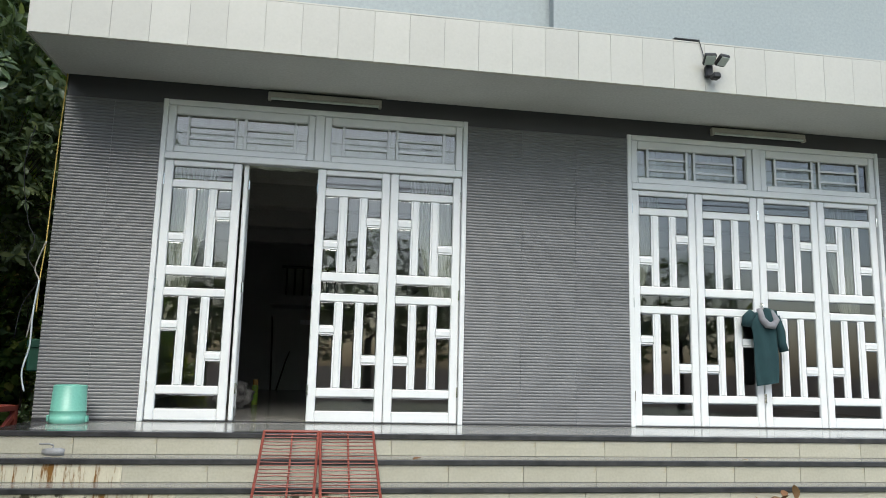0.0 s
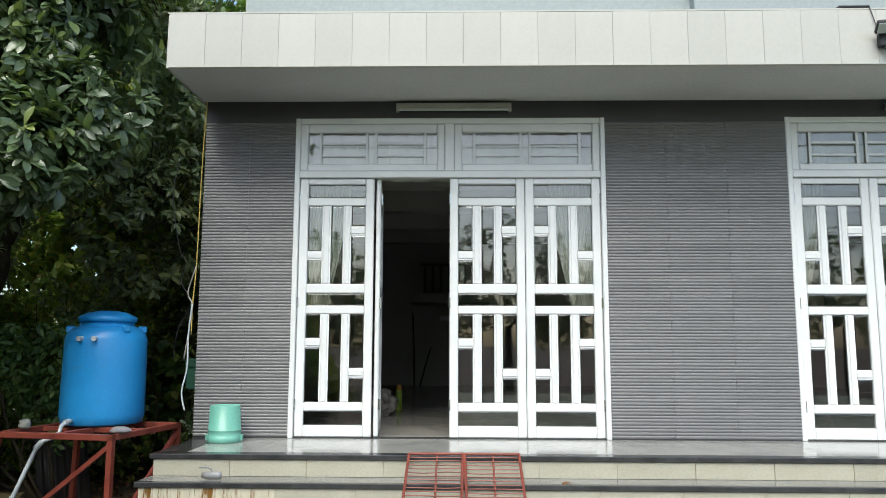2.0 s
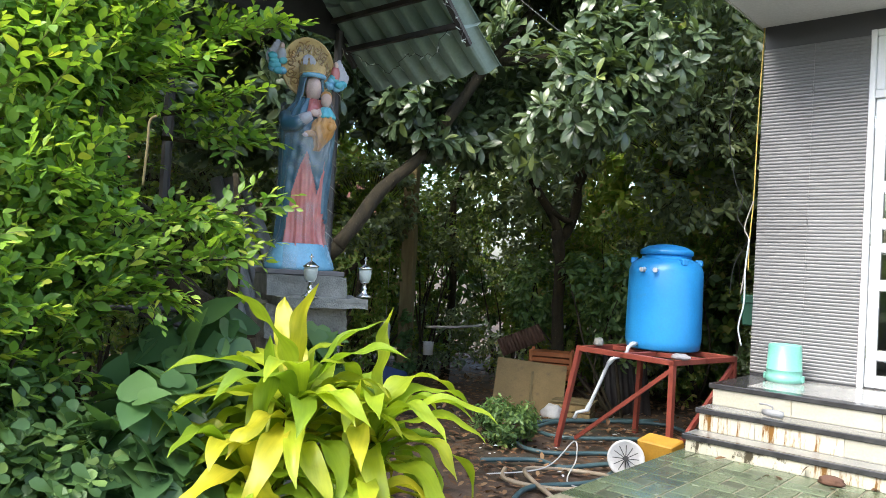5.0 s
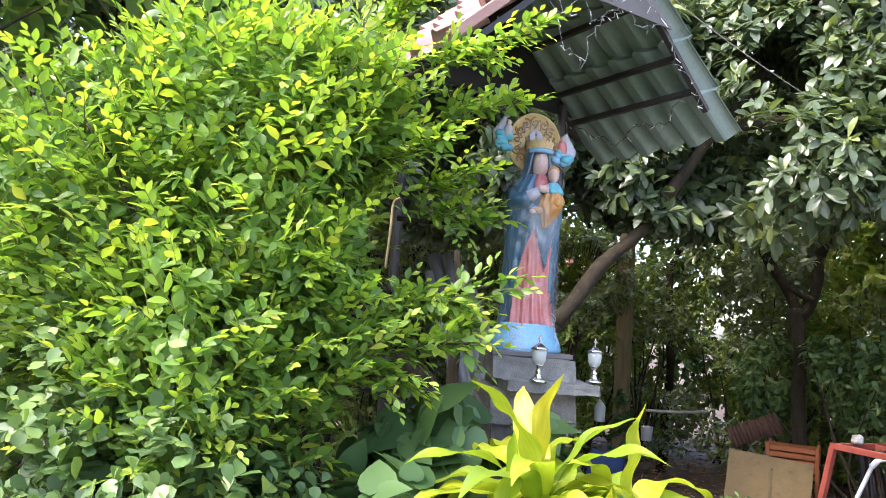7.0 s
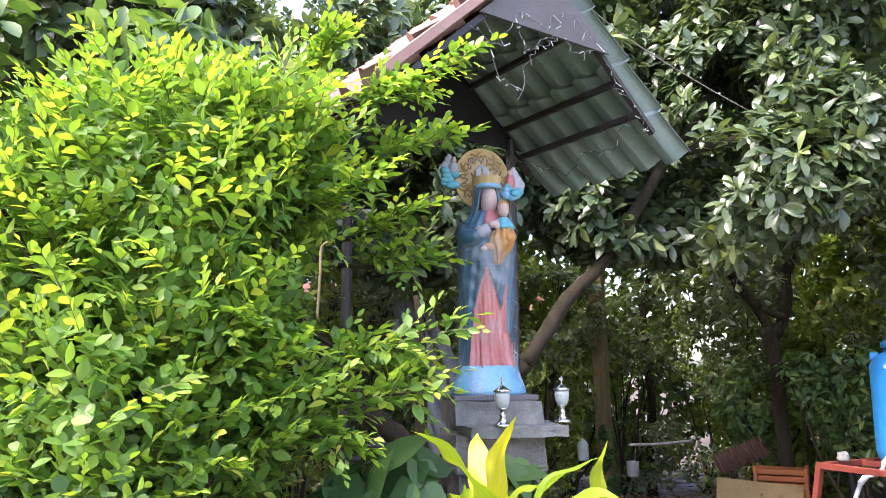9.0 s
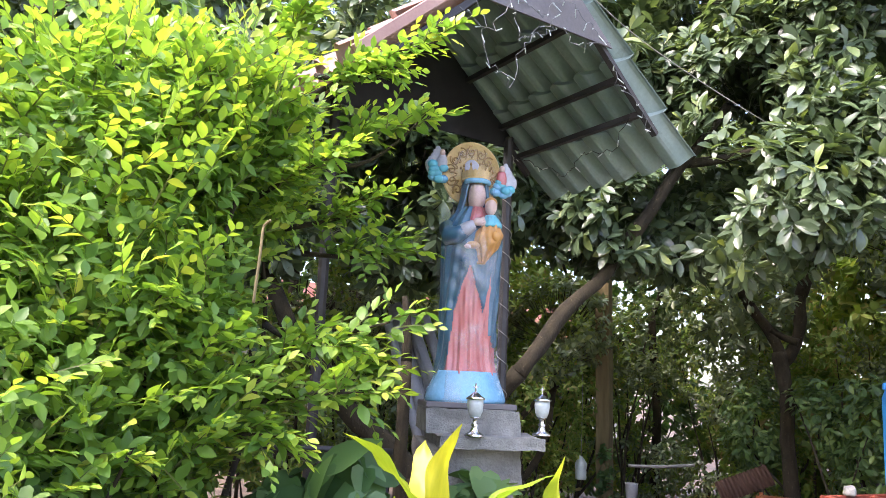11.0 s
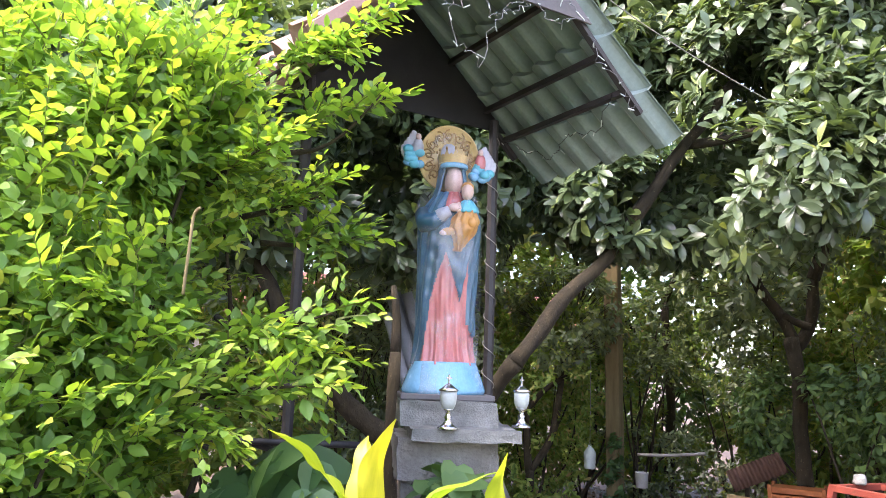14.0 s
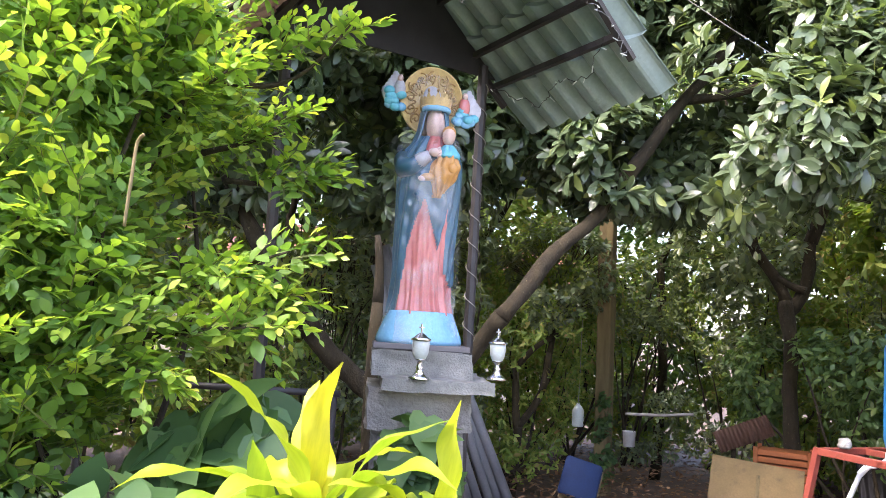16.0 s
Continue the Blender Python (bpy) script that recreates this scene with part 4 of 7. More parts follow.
    ring_hi = [bm.verts.new((0.008 + 0.098 * math.cos(a), 0.016 + 0.094 * math.sin(a), 1.212 + (0.034 if k % 4 == 0 else 0.008 if k % 2 == 0 else 0.0))) for k, a in enumerate([2 * math.pi * k / 44 for k in range(44)])]
    for k in range(44):
        bm.faces.new((ring_lo[k], ring_lo[(k + 1) % 44], ring_hi[(k + 1) % 44], ring_hi[k])).material_index = 3
    rod([v.co.copy() for v in ring_lo] + [ring_lo[0].co.copy()], 0.007, 3, 8)
    for k in range(0, 44, 4):
        ball(ring_hi[k].co, (0.008, 0.008, 0.010), 8, 8)
    ball((-0.050, 0.0, 1.255), (0.012, 0.052, 0.056), 9, 20)      # grey boss behind the crown
    # sleeve and forearm reach across to the bundle
    rod([(0.02, -0.150, 0.90), (0.09, -0.145, 0.845), (0.135, -0.105, 0.850), (0.150, -0.055, 0.880)], [0.050, 0.052, 0.046, 0.036], 0, 16)
    rod([(0.135, -0.100, 0.855), (0.152, -0.055, 0.882), (0.160, -0.015, 0.905)], [0.040, 0.038, 0.026], 7, 14)
    ball((0.165, 0.008, 0.920), (0.022, 0.032, 0.022), 4, 14)
    for k in range(4):
        rod([(0.168, 0.012 + 0.004 * k, 0.928 - 0.010 * k), (0.176, 0.040 + 0.004 * k, 0.944 - 0.011 * k)], [0.008, 0.006], 4, 8)
    # bundle: ochre cloth gathered below, cyan collar, small plain head
    lathe_pts = [(0.70, 0.012, 0.016), (0.73, 0.028, 0.032), (0.77, 0.046, 0.056), (0.81, 0.056, 0.078), (0.85, 0.054, 0.078), (0.885, 0.046, 0.062), (0.91, 0.034, 0.044)]
    lathe_fold([(z, rx, ry, 0.150, 0.062 + 0.25 * (z - 0.8)) for z, rx, ry in lathe_pts], 44, 26, lambda u, z, f, a: 0.007 * math.sin(a * 9 + z * 40) + 0.004 * math.sin(a * 4 - z * 70), lambda u, z, f: 6)
    ball((0.172, -0.020, 0.795), (0.024, 0.042, 0.020), 6, 14)
    ball((0.180, -0.052, 0.785), (0.014, 0.022, 0.013), 4, 12)
    ball((0.186, 0.112, 0.842), (0.024, 0.030, 0.030), 6, 14)
    lathe_fold([(0.895, 0.048, 0.060, 0.140, 0.086), (0.905, 0.056, 0.068, 0.140, 0.086), (0.925, 0.050, 0.058, 0.138, 0.088), (0.95, 0.034, 0.040, 0.134, 0.088), (0.965, 0.022, 0.026, 0.132, 0.088)], 36, 10, lambda u, z, f, a: 0.004 * math.sin(a * 10), lambda u, z, f: 5)
    ball((0.128, 0.088, 1.012), (0.038, 0.036, 0.046), 4)
    ball((0.116, 0.090, 1.035), (0.040, 0.038, 0.032), 6)
    # halo disc with a raised rim and scrolls
    hz, hr = 1.232, 0.185
    prof = [(-0.082, hr * 0.98), (-0.062, hr), (-0.056, hr * 0.985), (-0.056, hr * 0.94), (-0.062, hr * 0.92)]
    loops = [[bm.verts.new((x, r * math.cos(2 * math.pi * k / 64), hz + r * math.sin(2 * math.pi * k / 64))) for k in range(64)] for x, r in prof]
    for a, b in zip(loops, loops[1:]):
        for k in range(64):
            bm.faces.new((a[k], a[(k + 1) % 64], b[(k + 1) % 64], b[k])).material_index = 3
    bm.faces.new(loops[0][::-1]).material_index = 3
    bm.faces.new(loops[-1]).material_index = 3
    for k in range(11):
        a0 = radians(-48 + 276 * k / 10)
        turn = 1 if k % 2 else -1
        cy, cz = 0.128 * math.cos(a0), hz + 0.128 * math.sin(a0)
        rod([(-0.060, cy + 0.034 * (1 - u) * math.cos(a0 + turn * u * 9), cz + 0.034 * (1 - u) * math.sin(a0 + turn * u * 9)) for u in np.linspace(0, 0.9, 14)], 0.0050, 8, 6)
        rod([(-0.060, (0.118 + 0.030 * math.sin(u * 6.28 + k)) * math.cos(a0 + u * 0.46), hz + (0.118 + 0.030 * math.sin(u * 6.28 + k)) * math.sin(a0 + u * 0.46)) for u in np.linspace(0, 1, 8)], 0.0038, 8, 6)
    # cloud brackets beside the halo: billows below, winged reliefs above
    rs = np.random.default_rng(9)
    for sy, dz, body_mat in ((-1, 0.045, 7), (1, -0.02, 1)):
        for k in range(11):
            ball((-0.045 + 0.008 * rs.normal(), sy * (0.150 + 0.100 * rs.random()), 1.175 + dz + 0.020 * rs.normal()), (0.022, 0.034, 0.024), 5 if k % 3 else 2, 12)
        ball((-0.045, sy * 0.190, 1.232 + dz), (0.022, 0.034, 0.056), body_mat, 14)
        ball((-0.040, sy * 0.190, 1.288 + dz), (0.018, 0.018, 0.021), 4, 12)
        for w in range(5):
            ball((-0.058, sy * (0.200 + 0.016 * w), 1.270 + dz - 0.016 * w), (0.008, 0.026, 0.066 - 0.005 * w), 7, 12, Matrix.Rotation(radians(-sy * 22), 3, "X").to_quaternion())
    ob = link_bm("statue", bm, [M_CLOAK, M_ROBE, M_SKYB, M_GOLD, M_SKIN, M_CYAN, M_ORANGE, M_PALECLOUD, M_RELIEF, M_PALECLOUD], smooth=True)
    ob.matrix_basis = pose(-1.99, -4.40, 0.772, 0, 0, -24) @ Matrix.Diagonal((0.90, 0.86, 0.97, 1))
    return tagged(ob, "painted robed statue in blue cloak and pink robe with golden halo", "statue")


statue()


def votive(x, y):
    t = thing("votive_lamp", "silver votive lamp with frosted glass and cross finial", "lamp", (x, y, 0.630), "votive lamps")
    t.scale = (0.88, 0.88, 0.88)
    bm = bmesh.new()
    lathe(bm, [(0.0, 0.0), (0.05, 0.0), (0.052, 0.008), (0.044, 0.016), (0.026, 0.026), (0.015, 0.05), (0.021, 0.06), (0.013, 0.07), (0.013, 0.085), (0.024, 0.094), (0.030, 0.10), (0.0, 0.10)], 24, caps=False)
    part("foot", bm, M_SILVER, t, smooth=True)
    bm = bmesh.new()
    lathe(bm, [(0.0, 0.10), (0.027, 0.10), (0.038, 0.125), (0.042, 0.16), (0.041, 0.185), (0.0, 0.185)], 24, caps=False)
    part("glass", bm, M_FROST, t, "frosted pale green glass", smooth=True)
    bm = bmesh.new()
    lathe(bm, [(0.0, 0.184), (0.048, 0.186), (0.050, 0.193), (0.036, 0.202), (0.022, 0.214), (0.010, 0.222), (0.0, 0.226)], 24, caps=False)
    part("cap", bm, M_SILVER, t, smooth=True)
    bm = bmesh.new()
    box(bm, -0.0035, 0.0035, -0.0035, 0.0035, 0.222, 0.268, 0.001)
    box(bm, -0.003, 0.003, -0.015, 0.015, 0.246, 0.253, 0.001)
    part("finial", bm, M_SILVER, t)


votive(-1.655, -4.575)
votive(-1.70, -4.14)


# ---------------------------------------------------------------- plants
def limb(bm, a, b, r0, r1, rnd, bend=0.05, n=9):
    a, b = Vector(a), Vector(b)
    off = Vector(rnd.normal(size=3)) * (b - a).length * bend
    pts = [a.lerp(b, i / n) + off * math.sin(math.pi * i / n) + Vector(noise.noise_vector(a.lerp(b, i / n) * 2)) * 0.05 for i in range(n + 1)]
    tube(bm, pts, [(r0 + (r1 - r0) * i / n) * (1 + 0.22 * noise.noise(pts[i] * 9)) for i in range(n + 1)], 12)
    return pts


def tree(name, label, trunk, limbs, blobs, count, each, size, leaf, mat, seed, spread=1.0, droop=0.35, width=1.0, fill=0.55):
    """trunk: points with radii; limbs: from, to, radii; crown: leaf clusters on twigs in overlapping masses."""
    rnd = np.random.default_rng(seed)
    t = thing(name, label, "tree", trunk[0][0])
    base = Vector(trunk[0][0])
    bm = bmesh.new()
    pts, rad = [], []
    for (a, ra), (b, rb) in zip(trunk, trunk[1:]):
        for i in range(7):
            q = Vector(a).lerp(Vector(b), i / 7)
            pts.append(q + Vector(noise.noise_vector(q * 2.3)) * 0.25 * ra - base)
            rad.append((ra + (rb - ra) * i / 7) * (1 + 0.22 * noise.noise(q * 8)))
    pts.append(Vector(trunk[-1][0]) - base)
    rad.append(trunk[-1][1])
    tube(bm, pts, rad, 14)
    part("trunk", bm, M_BARK, t, smooth=True)
    for a, b, r0, r1 in limbs:
        bm = bmesh.new()
        limb(bm, Vector(a) - base, Vector(b) - base, r0, r1, rnd)
        part("branch", bm, M_BARK, t, smooth=True)
    tips, outs = crown_tips(rnd, blobs, count, fill)
    # twigs reach back towards the crown's middle
    bm = bmesh.new()
    cs = np.array([c for c, _ in blobs])
    verts, faces = [], []
    for p, o in zip(tips[:: max(1, count // 900)], outs[:: max(1, count // 900)]):
        c = cs[np.argmin(((cs - p) ** 2).sum(1))]
        q = p + (c - p) * 0.30 - np.array([0, 0, 0.1])
        s = np.cross(p - q, (0.3, 0.2, 1.0))
        s = s / np.linalg.norm(s) * 0.007
        k = len(verts)
        verts += [p, q + s, q - s, q + np.array([0, 0, 0.012])]
        faces += [(k, k + 1, k + 2), (k, k + 2, k + 3), (k, k + 3, k + 1)]
    bm.free()
    me = bpy.data.meshes.new("twig_mass")
    me.from_pydata([tuple(np.array(v) - np.array(base)) for v in verts], [], faces)
    me.materials.append(M_BARK)
    tw = tagged(new("twig_mass", me), kind="stuff")
    tw.parent = t
    pos, along, up = rosettes(rnd, tips, outs, each, spread, droop)
    sz = size * rnd.uniform(0.65, 1.2, len(pos))
    cr = scatter("crown", leaf, pos - np.array(base), along, up, sz, mat, t, width)
    return t


def clumps(name, label, category, blobs, count, each, size, leaf, mat, seed, spread=1.0, droop=0.2, width=1.0, fill=0.4, stems=0, kind="", base=None, thin=-0.12):
    """A bush: stems from the ground and leaf clusters."""
    rnd = np.random.default_rng(seed)
    base = base or (blobs[0][0][0], blobs[0][0][1], DIRT)
    t = thing(name, label, category, base, kind=kind)
    tips, outs = crown_tips(rnd, blobs, count, fill, thin)
    for k in range(stems):
        bm = bmesh.new()
        a = Vector((rnd.normal() * 0.08, rnd.normal() * 0.08, -0.02))
        b = Vector(tips[rnd.integers(len(tips))]) - Vector(base)
        limb(bm, a, b, 0.022, 0.005, rnd, 0.08)
        part("stem", bm, M_BARK, t, smooth=True)
    pos, along, up = rosettes(rnd, tips, outs, each, spread, droop)
    sz = size * rnd.uniform(0.6, 1.25, len(pos))
    scatter("foliage", leaf, pos - np.array(base), along, up, sz, mat, t, width)
    return t


# big-leaved tree: leaning trunk behind the shrine, limbs to both sides
tree("large_leaf_tree", "leaning tree with large glossy dark green leaves behind the shrine",
     [((-4.3, -3.4, DIRT - 0.1), 0.17), ((-4.25, -3.3, -0.3), 0.14), ((-4.2, -3.25, 0.1), 0.125)],
     [((-4.2, -3.25, 0.05), (-3.55, -2.75, 0.95), 0.08, 0.066), ((-3.56, -2.76, 0.93), (-3.4, -1.85, 2.0), 0.066, 0.055), ((-3.4, -1.86, 1.98), (-2.9, -0.9, 3.5), 0.062, 0.04),
      ((-4.2, -3.25, 0.05), (-4.65, -3.9, 0.75), 0.10, 0.085), ((-4.64, -3.89, 0.73), (-5.0, -4.6, 2.0), 0.085, 0.05), ((-3.4, -1.9, 2.0), (-4.2, -2.2, 3.6), 0.06, 0.03),
      ((-3.1, -1.3, 2.9), (-2.0, -0.7, 3.1), 0.045, 0.02), ((-3.2, -1.5, 2.6), (-3.9, -0.4, 3.3), 0.045, 0.02)],
     [((-2.75, -0.75, 3.3), (1.15, 0.95, 1.25)), ((-2.0, -0.5, 3.9), (0.9, 0.8, 1.3)), ((-3.9, -0.9, 3.4), (1.3, 1.1, 1.5)), ((-2.45, -1.15, 2.45), (0.95, 0.65, 0.65)), ((-1.75, -0.75, 2.9), (0.7, 0.5, 0.6)), ((-3.2, -0.9, 2.3), (0.7, 0.6, 0.5)), ((-3.6, -1.7, 2.4), (0.8, 0.7, 0.5)),
      ((-4.6, -3.2, 2.55), (1.0, 1.2, 0.9)), ((-4.4, -2.0, 3.9), (1.4, 1.4, 1.4)), ((-5.0, -4.6, 2.6), (0.9, 0.9, 1.0)), ((-2.7, -0.2, 5.0), (1.6, 1.2, 1.2)), ((-4.6, -5.4, 3.3), (0.9, 1.2, 0.9)), ((-4.2, -6.4, 3.6), (0.9, 1.1, 0.9)), ((-4.7, -4.0, 3.6), (1.0, 1.2, 0.9))],
     8600, 8, 0.172, LONG_LEAF, M_LEAF_BIG, 11, 1.1, 0.35, 1.05, 0.45)

tree("forked_tree", "forked dark-barked tree behind the yard", [((-3.78, 1.18, DIRT - 0.1), 0.105), ((-3.72, 1.22, -0.3), 0.085), ((-3.80, 1.26, 0.4), 0.076), ((-3.76, 1.24, 0.9), 0.08), ((-3.88, 1.30, 1.36), 0.085)],
     [((-3.88, 1.30, 1.3), (-4.14, 1.08, 2.0), 0.066, 0.056), ((-3.87, 1.31, 1.28), (-3.66, 1.42, 2.0), 0.07, 0.06), ((-4.14, 1.08, 2.0), (-4.7, 1.3, 4.0), 0.068, 0.03), ((-3.66, 1.42, 2.0), (-3.3, 1.7, 4.2), 0.075, 0.03), ((-3.95, 1.22, 1.62), (-3.72, 1.36, 1.50), 0.04, 0.04)],
     [((-3.6, 1.6, 4.2), (2.0, 1.3, 1.9)), ((-1.9, 2.2, 4.6), (1.4, 1.3, 2.2)), ((-2.2, 1.8, 2.4), (1.0, 0.8, 1.0)), ((-4.6, 1.7, 2.2), (1.1, 0.9, 0.8))],
     2300, 8, 0.13, LONG_LEAF, M_LEAF_DARK, 12)

FAR = [(-1.6, 5.2, 5.0, 21), (-4.6, 5.0, 5.2, 22), (-7.2, 3.0, 5.0, 23), (-8.2, 0.0, 5.0, 24), (-8.0, -3.0, 4.8, 25), (-7.6, -5.8, 4.6, 26), (-6.4, -8.4, 4.6, 27), (-4.6, -11.0, 4.4, 28)]
for fx, fy, fh, seed in FAR:
    r = np.random.default_rng(seed)
    tree("background_tree", "dense dark green tree at the back of the garden",
         [((fx, fy, -1.3), 0.085), ((fx + 0.1, fy, 0.5), 0.07), ((fx - 0.1, fy + 0.1, 2.2), 0.06)],
         [((fx - 0.1, fy + 0.1, 2.1), (fx + r.normal(), fy + r.normal(), 4.2), 0.05, 0.02), ((fx, fy + 0.05, 1.4), (fx + r.normal(), fy + r.normal(), 3.4), 0.045, 0.015)],
         [((fx + r.normal() * 0.4, fy + r.normal() * 0.4, fh), (1.9, 1.9, 2.0)), ((fx + r.normal(), fy + r.normal(), 2.4), (1.5, 1.5, 1.1)), ((fx + r.normal(), fy + r.normal(), 3.6), (1.7, 1.7, 1.2)), ((fx + r.normal(), fy + r.normal(), fh + 1.8), (1.5, 1.5, 1.2))],
         1350, 8, 0.125, SMALL_LEAF, M_LEAF_DARK, seed, width=1.3)

for k, (bx, by, s) in enumerate([(-1.4, 2.6, 1.0), (-2.6, 3.2, 1.1), (-5.2, 2.4, 1.0), (-6.6, 1.8, 1.0), (-6.4, -0.4, 1.0), (-6.6, -1.6, 1.0), (-6.3, -3.0, 1.0), (-5.6, -4.2, 1.0), (-5.2, -5.6, 1.1), (-3.2, 2.2, 0.8), (-7.4, 0.4, 1.2), (-7.2, -2.0, 1.2), (-7.6, -0.9, 0.8), (-8.6, -0.2, 1.0), (-6.9, 1.0, 0.7), (-8.4, 1.6, 1.1), (-6.0, 2.9, 1.0), (-7.2, 2.4, 1.0), (-4.4, 2.6, 0.9), (-9.2, -1.8, 1.2)]):
    # some bushes take the leaf colour with sunlight painted in
    clumps("undergrowth_bush", "thin undergrowth bush in yellow-green tinted as if sunlit" if k % 3 == 1 or k > 11 and k != 16 else "thin dark undergrowth bush", "bush", [((bx, by, -0.2), (0.9 * s, 0.8 * s, 0.8 * s)), ((bx + 0.3, by, 0.7), (0.8 * s, 0.8 * s, 0.8 * s)), ((bx, by + 0.2, 1.6), (0.8 * s, 0.8 * s, 0.8 * s))], 620, 7, 0.085, SMALL_LEAF, M_LEAF_SUNTINT if k % 3 == 1 or k > 11 and k != 16 else M_LEAF_DARK, 40 + k, stems=6)

# thicket that closes the back of the garden
for k, (bx, by) in enumerate([(-2.2, 4.6), (-3.9, 4.2), (0.6, 9.0), (-2.0, 8.8), (-4.6, 8.2), (-7.0, 6.8), (-9.4, 4.6), (-10.8, 1.8), (-11.2, -1.2), (-10.8, -4.2), (-9.8, -7.0), (-8.2, -9.6), (-6.0, -12.0)]):
    clumps("thicket", "dense thicket in yellow-green tinted as if sunlit at the garden's end" if k % 2 else "dense green thicket at the garden's end", "thicket", [((bx, by, 0.3), (2.0, 1.8, 1.6)), ((bx + 0.5, by, 2.6), (1.9, 1.7, 1.6)), ((bx, by, 5.0), (2.2, 1.8, 1.8))], 2500, 8, 0.165, SMALL_LEAF, M_LEAF_SUNTINT if k % 2 else M_LEAF_MID, 70 + k, width=1.4, stems=4, thin=-0.35)

# lime hedge bush beside the shrine
M_LEAF_YOUNG = leafy("young_leaf", [(0.0, (0.185, 0.335, 0.056)), (0.45, (0.285, 0.44, 0.066)), (0.9, (0.41, 0.53, 0.085)), (1.0, (0.48, 0.50, 0.09))], 0.38, 0.45, 0.45)
M_LEAF_OLD = leafy("old_leaf", [(0.0, (0.105, 0.215, 0.050)), (0.5, (0.165, 0.30, 0.062)), (1.0, (0.235, 0.38, 0.072))], 0.38, 0.45, 0.4)


def spray_shrub(name, label, base, blobs, sprays, arms, fill_count, size, seed):
    """A shrub of leafy sprays: old leaves towards the foot of each twig, young ones at its tip; arms are long outer branches."""
    rnd = np.random.default_rng(seed)
    t = thing(name, label, "shrub", base)
    origin = np.array(base)
    tips, outs = crown_tips(rnd, blobs, sprays, 0.72, -0.2)
    n = len(tips)
    length = rnd.uniform(0.16, 0.34, n)
    start = tips - outs * 0.12
    flat = outs * np.array([1, 1, 0.35])
    d0 = unit(flat + np.array([0, 0, 0.45]) + 0.35 * rnd.normal(size=(n, 3)))
    extra_s, extra_d, extra_l = [], [], []
    for k, (a, b) in enumerate(arms):
        a, b = np.array(a), np.array(b)
        bm = bmesh.new()
        limb(bm, Vector(a - origin), Vector(b - origin), 0.012, 0.003, rnd, 0.04)
        part("branch", bm, M_BARK, t, smooth=True)
        ax = unit(b - a)
        for q in np.linspace(0.25, 1.0, 13):
            for w in range(2):
                extra_s.append(a + (b - a) * q + 0.012 * rnd.normal(size=3))
                extra_d.append(unit(ax + 0.55 * rnd.normal(size=3) + np.array([0, 0, 0.2])) if q < 0.97 else ax)
                extra_l.append(rnd.uniform(0.09, 0.20))
    start, d0, length = np.vstack([start, extra_s]), np.vstack([d0, extra_d]), np.concatenate([length, extra_l])
    n = len(start)
    sag = rnd.uniform(-0.25, 0.12, n)
    old, young = ([], [], [], []), ([], [], [], [])
    verts, faces = [], []
    for i in range(n):
        nodes = max(4, int(length[i] / 0.026))
        side0 = unit(np.cross(d0[i], np.array([0.15, 0.1, 1.0]) + 0.5 * rnd.normal(size=3)))
        nrm = unit(np.cross(side0, d0[i]))
        if nrm[2] < 0:
            nrm = -nrm
        for k in range(nodes + 1):
            u = k / nodes
            q = start[i] + d0[i] * length[i] * u + np.array([0, 0, sag[i]]) * length[i] * u * u
            dr = unit(d0[i] + np.array([0, 0, 2 * sag[i] * u]))
            w = 1 if k % 2 else -1
            al = unit(side0 * w * (1.0 - 0.55 * u) + dr * (0.55 + 0.5 * u) + 0.22 * rnd.normal(size=3)) if k < nodes else dr
            tgt = young if u > 0.45 + 0.25 * rnd.normal() else old
            tgt[0].append(q)
            tgt[1].append(al)
            tgt[2].append(unit(nrm + np.array([0.25, 0, 0.5]) + 0.30 * rnd.normal(size=3)))
            tgt[3].append(size * (1.1 - 0.5 * u ** 2) * rnd.uniform(0.75, 1.2))
            m = len(verts)
            e = side0 * 0.0028 * (1.3 - u)
            verts += [tuple(q + e - origin), tuple(q - e - origin)]
            if k:
                faces.append((m - 2, m - 1, m + 1, m))
    # leaves deeper inside
    tips, outs = crown_tips(rnd, blobs, fill_count, 0.35, -0.25)
    pos, al, up = rosettes(rnd, tips * 1.0, outs, 6, 1.0, 0.1)
    old = [np.vstack([old[0], pos]), np.vstack([old[1], al]), np.vstack([old[2], up]), np.concatenate([old[3], size * rnd.uniform(0.7, 1.1, len(pos))])]
    for k in range(12):
        bm = bmesh.new()
        b = Vector(tips[rnd.integers(len(tips))]) - Vector(base)
        limb(bm, Vector((rnd.normal() * 0.10, rnd.normal() * 0.10, -0.02)), b, 0.022, 0.005, rnd, 0.08)
        part("stem", bm, M_BARK, t, smooth=True)
    me = bpy.data.meshes.new("shoot_mass")
    me.from_pydata(verts, [], faces)
    me.materials.append(M_SHOOT)
    tagged(new("shoot_mass", me), kind="stuff").parent = t
    scatter("foliage", OVATE_LEAF, old[0] - origin, old[1], old[2], old[3], M_LEAF_OLD, t, 1.1)
    scatter("young_foliage", OVATE_LEAF, np.array(young[0]) - origin, np.array(young[1]), np.array(young[2]), np.array(young[3]), M_LEAF_YOUNG, t, 1.05)
    return t


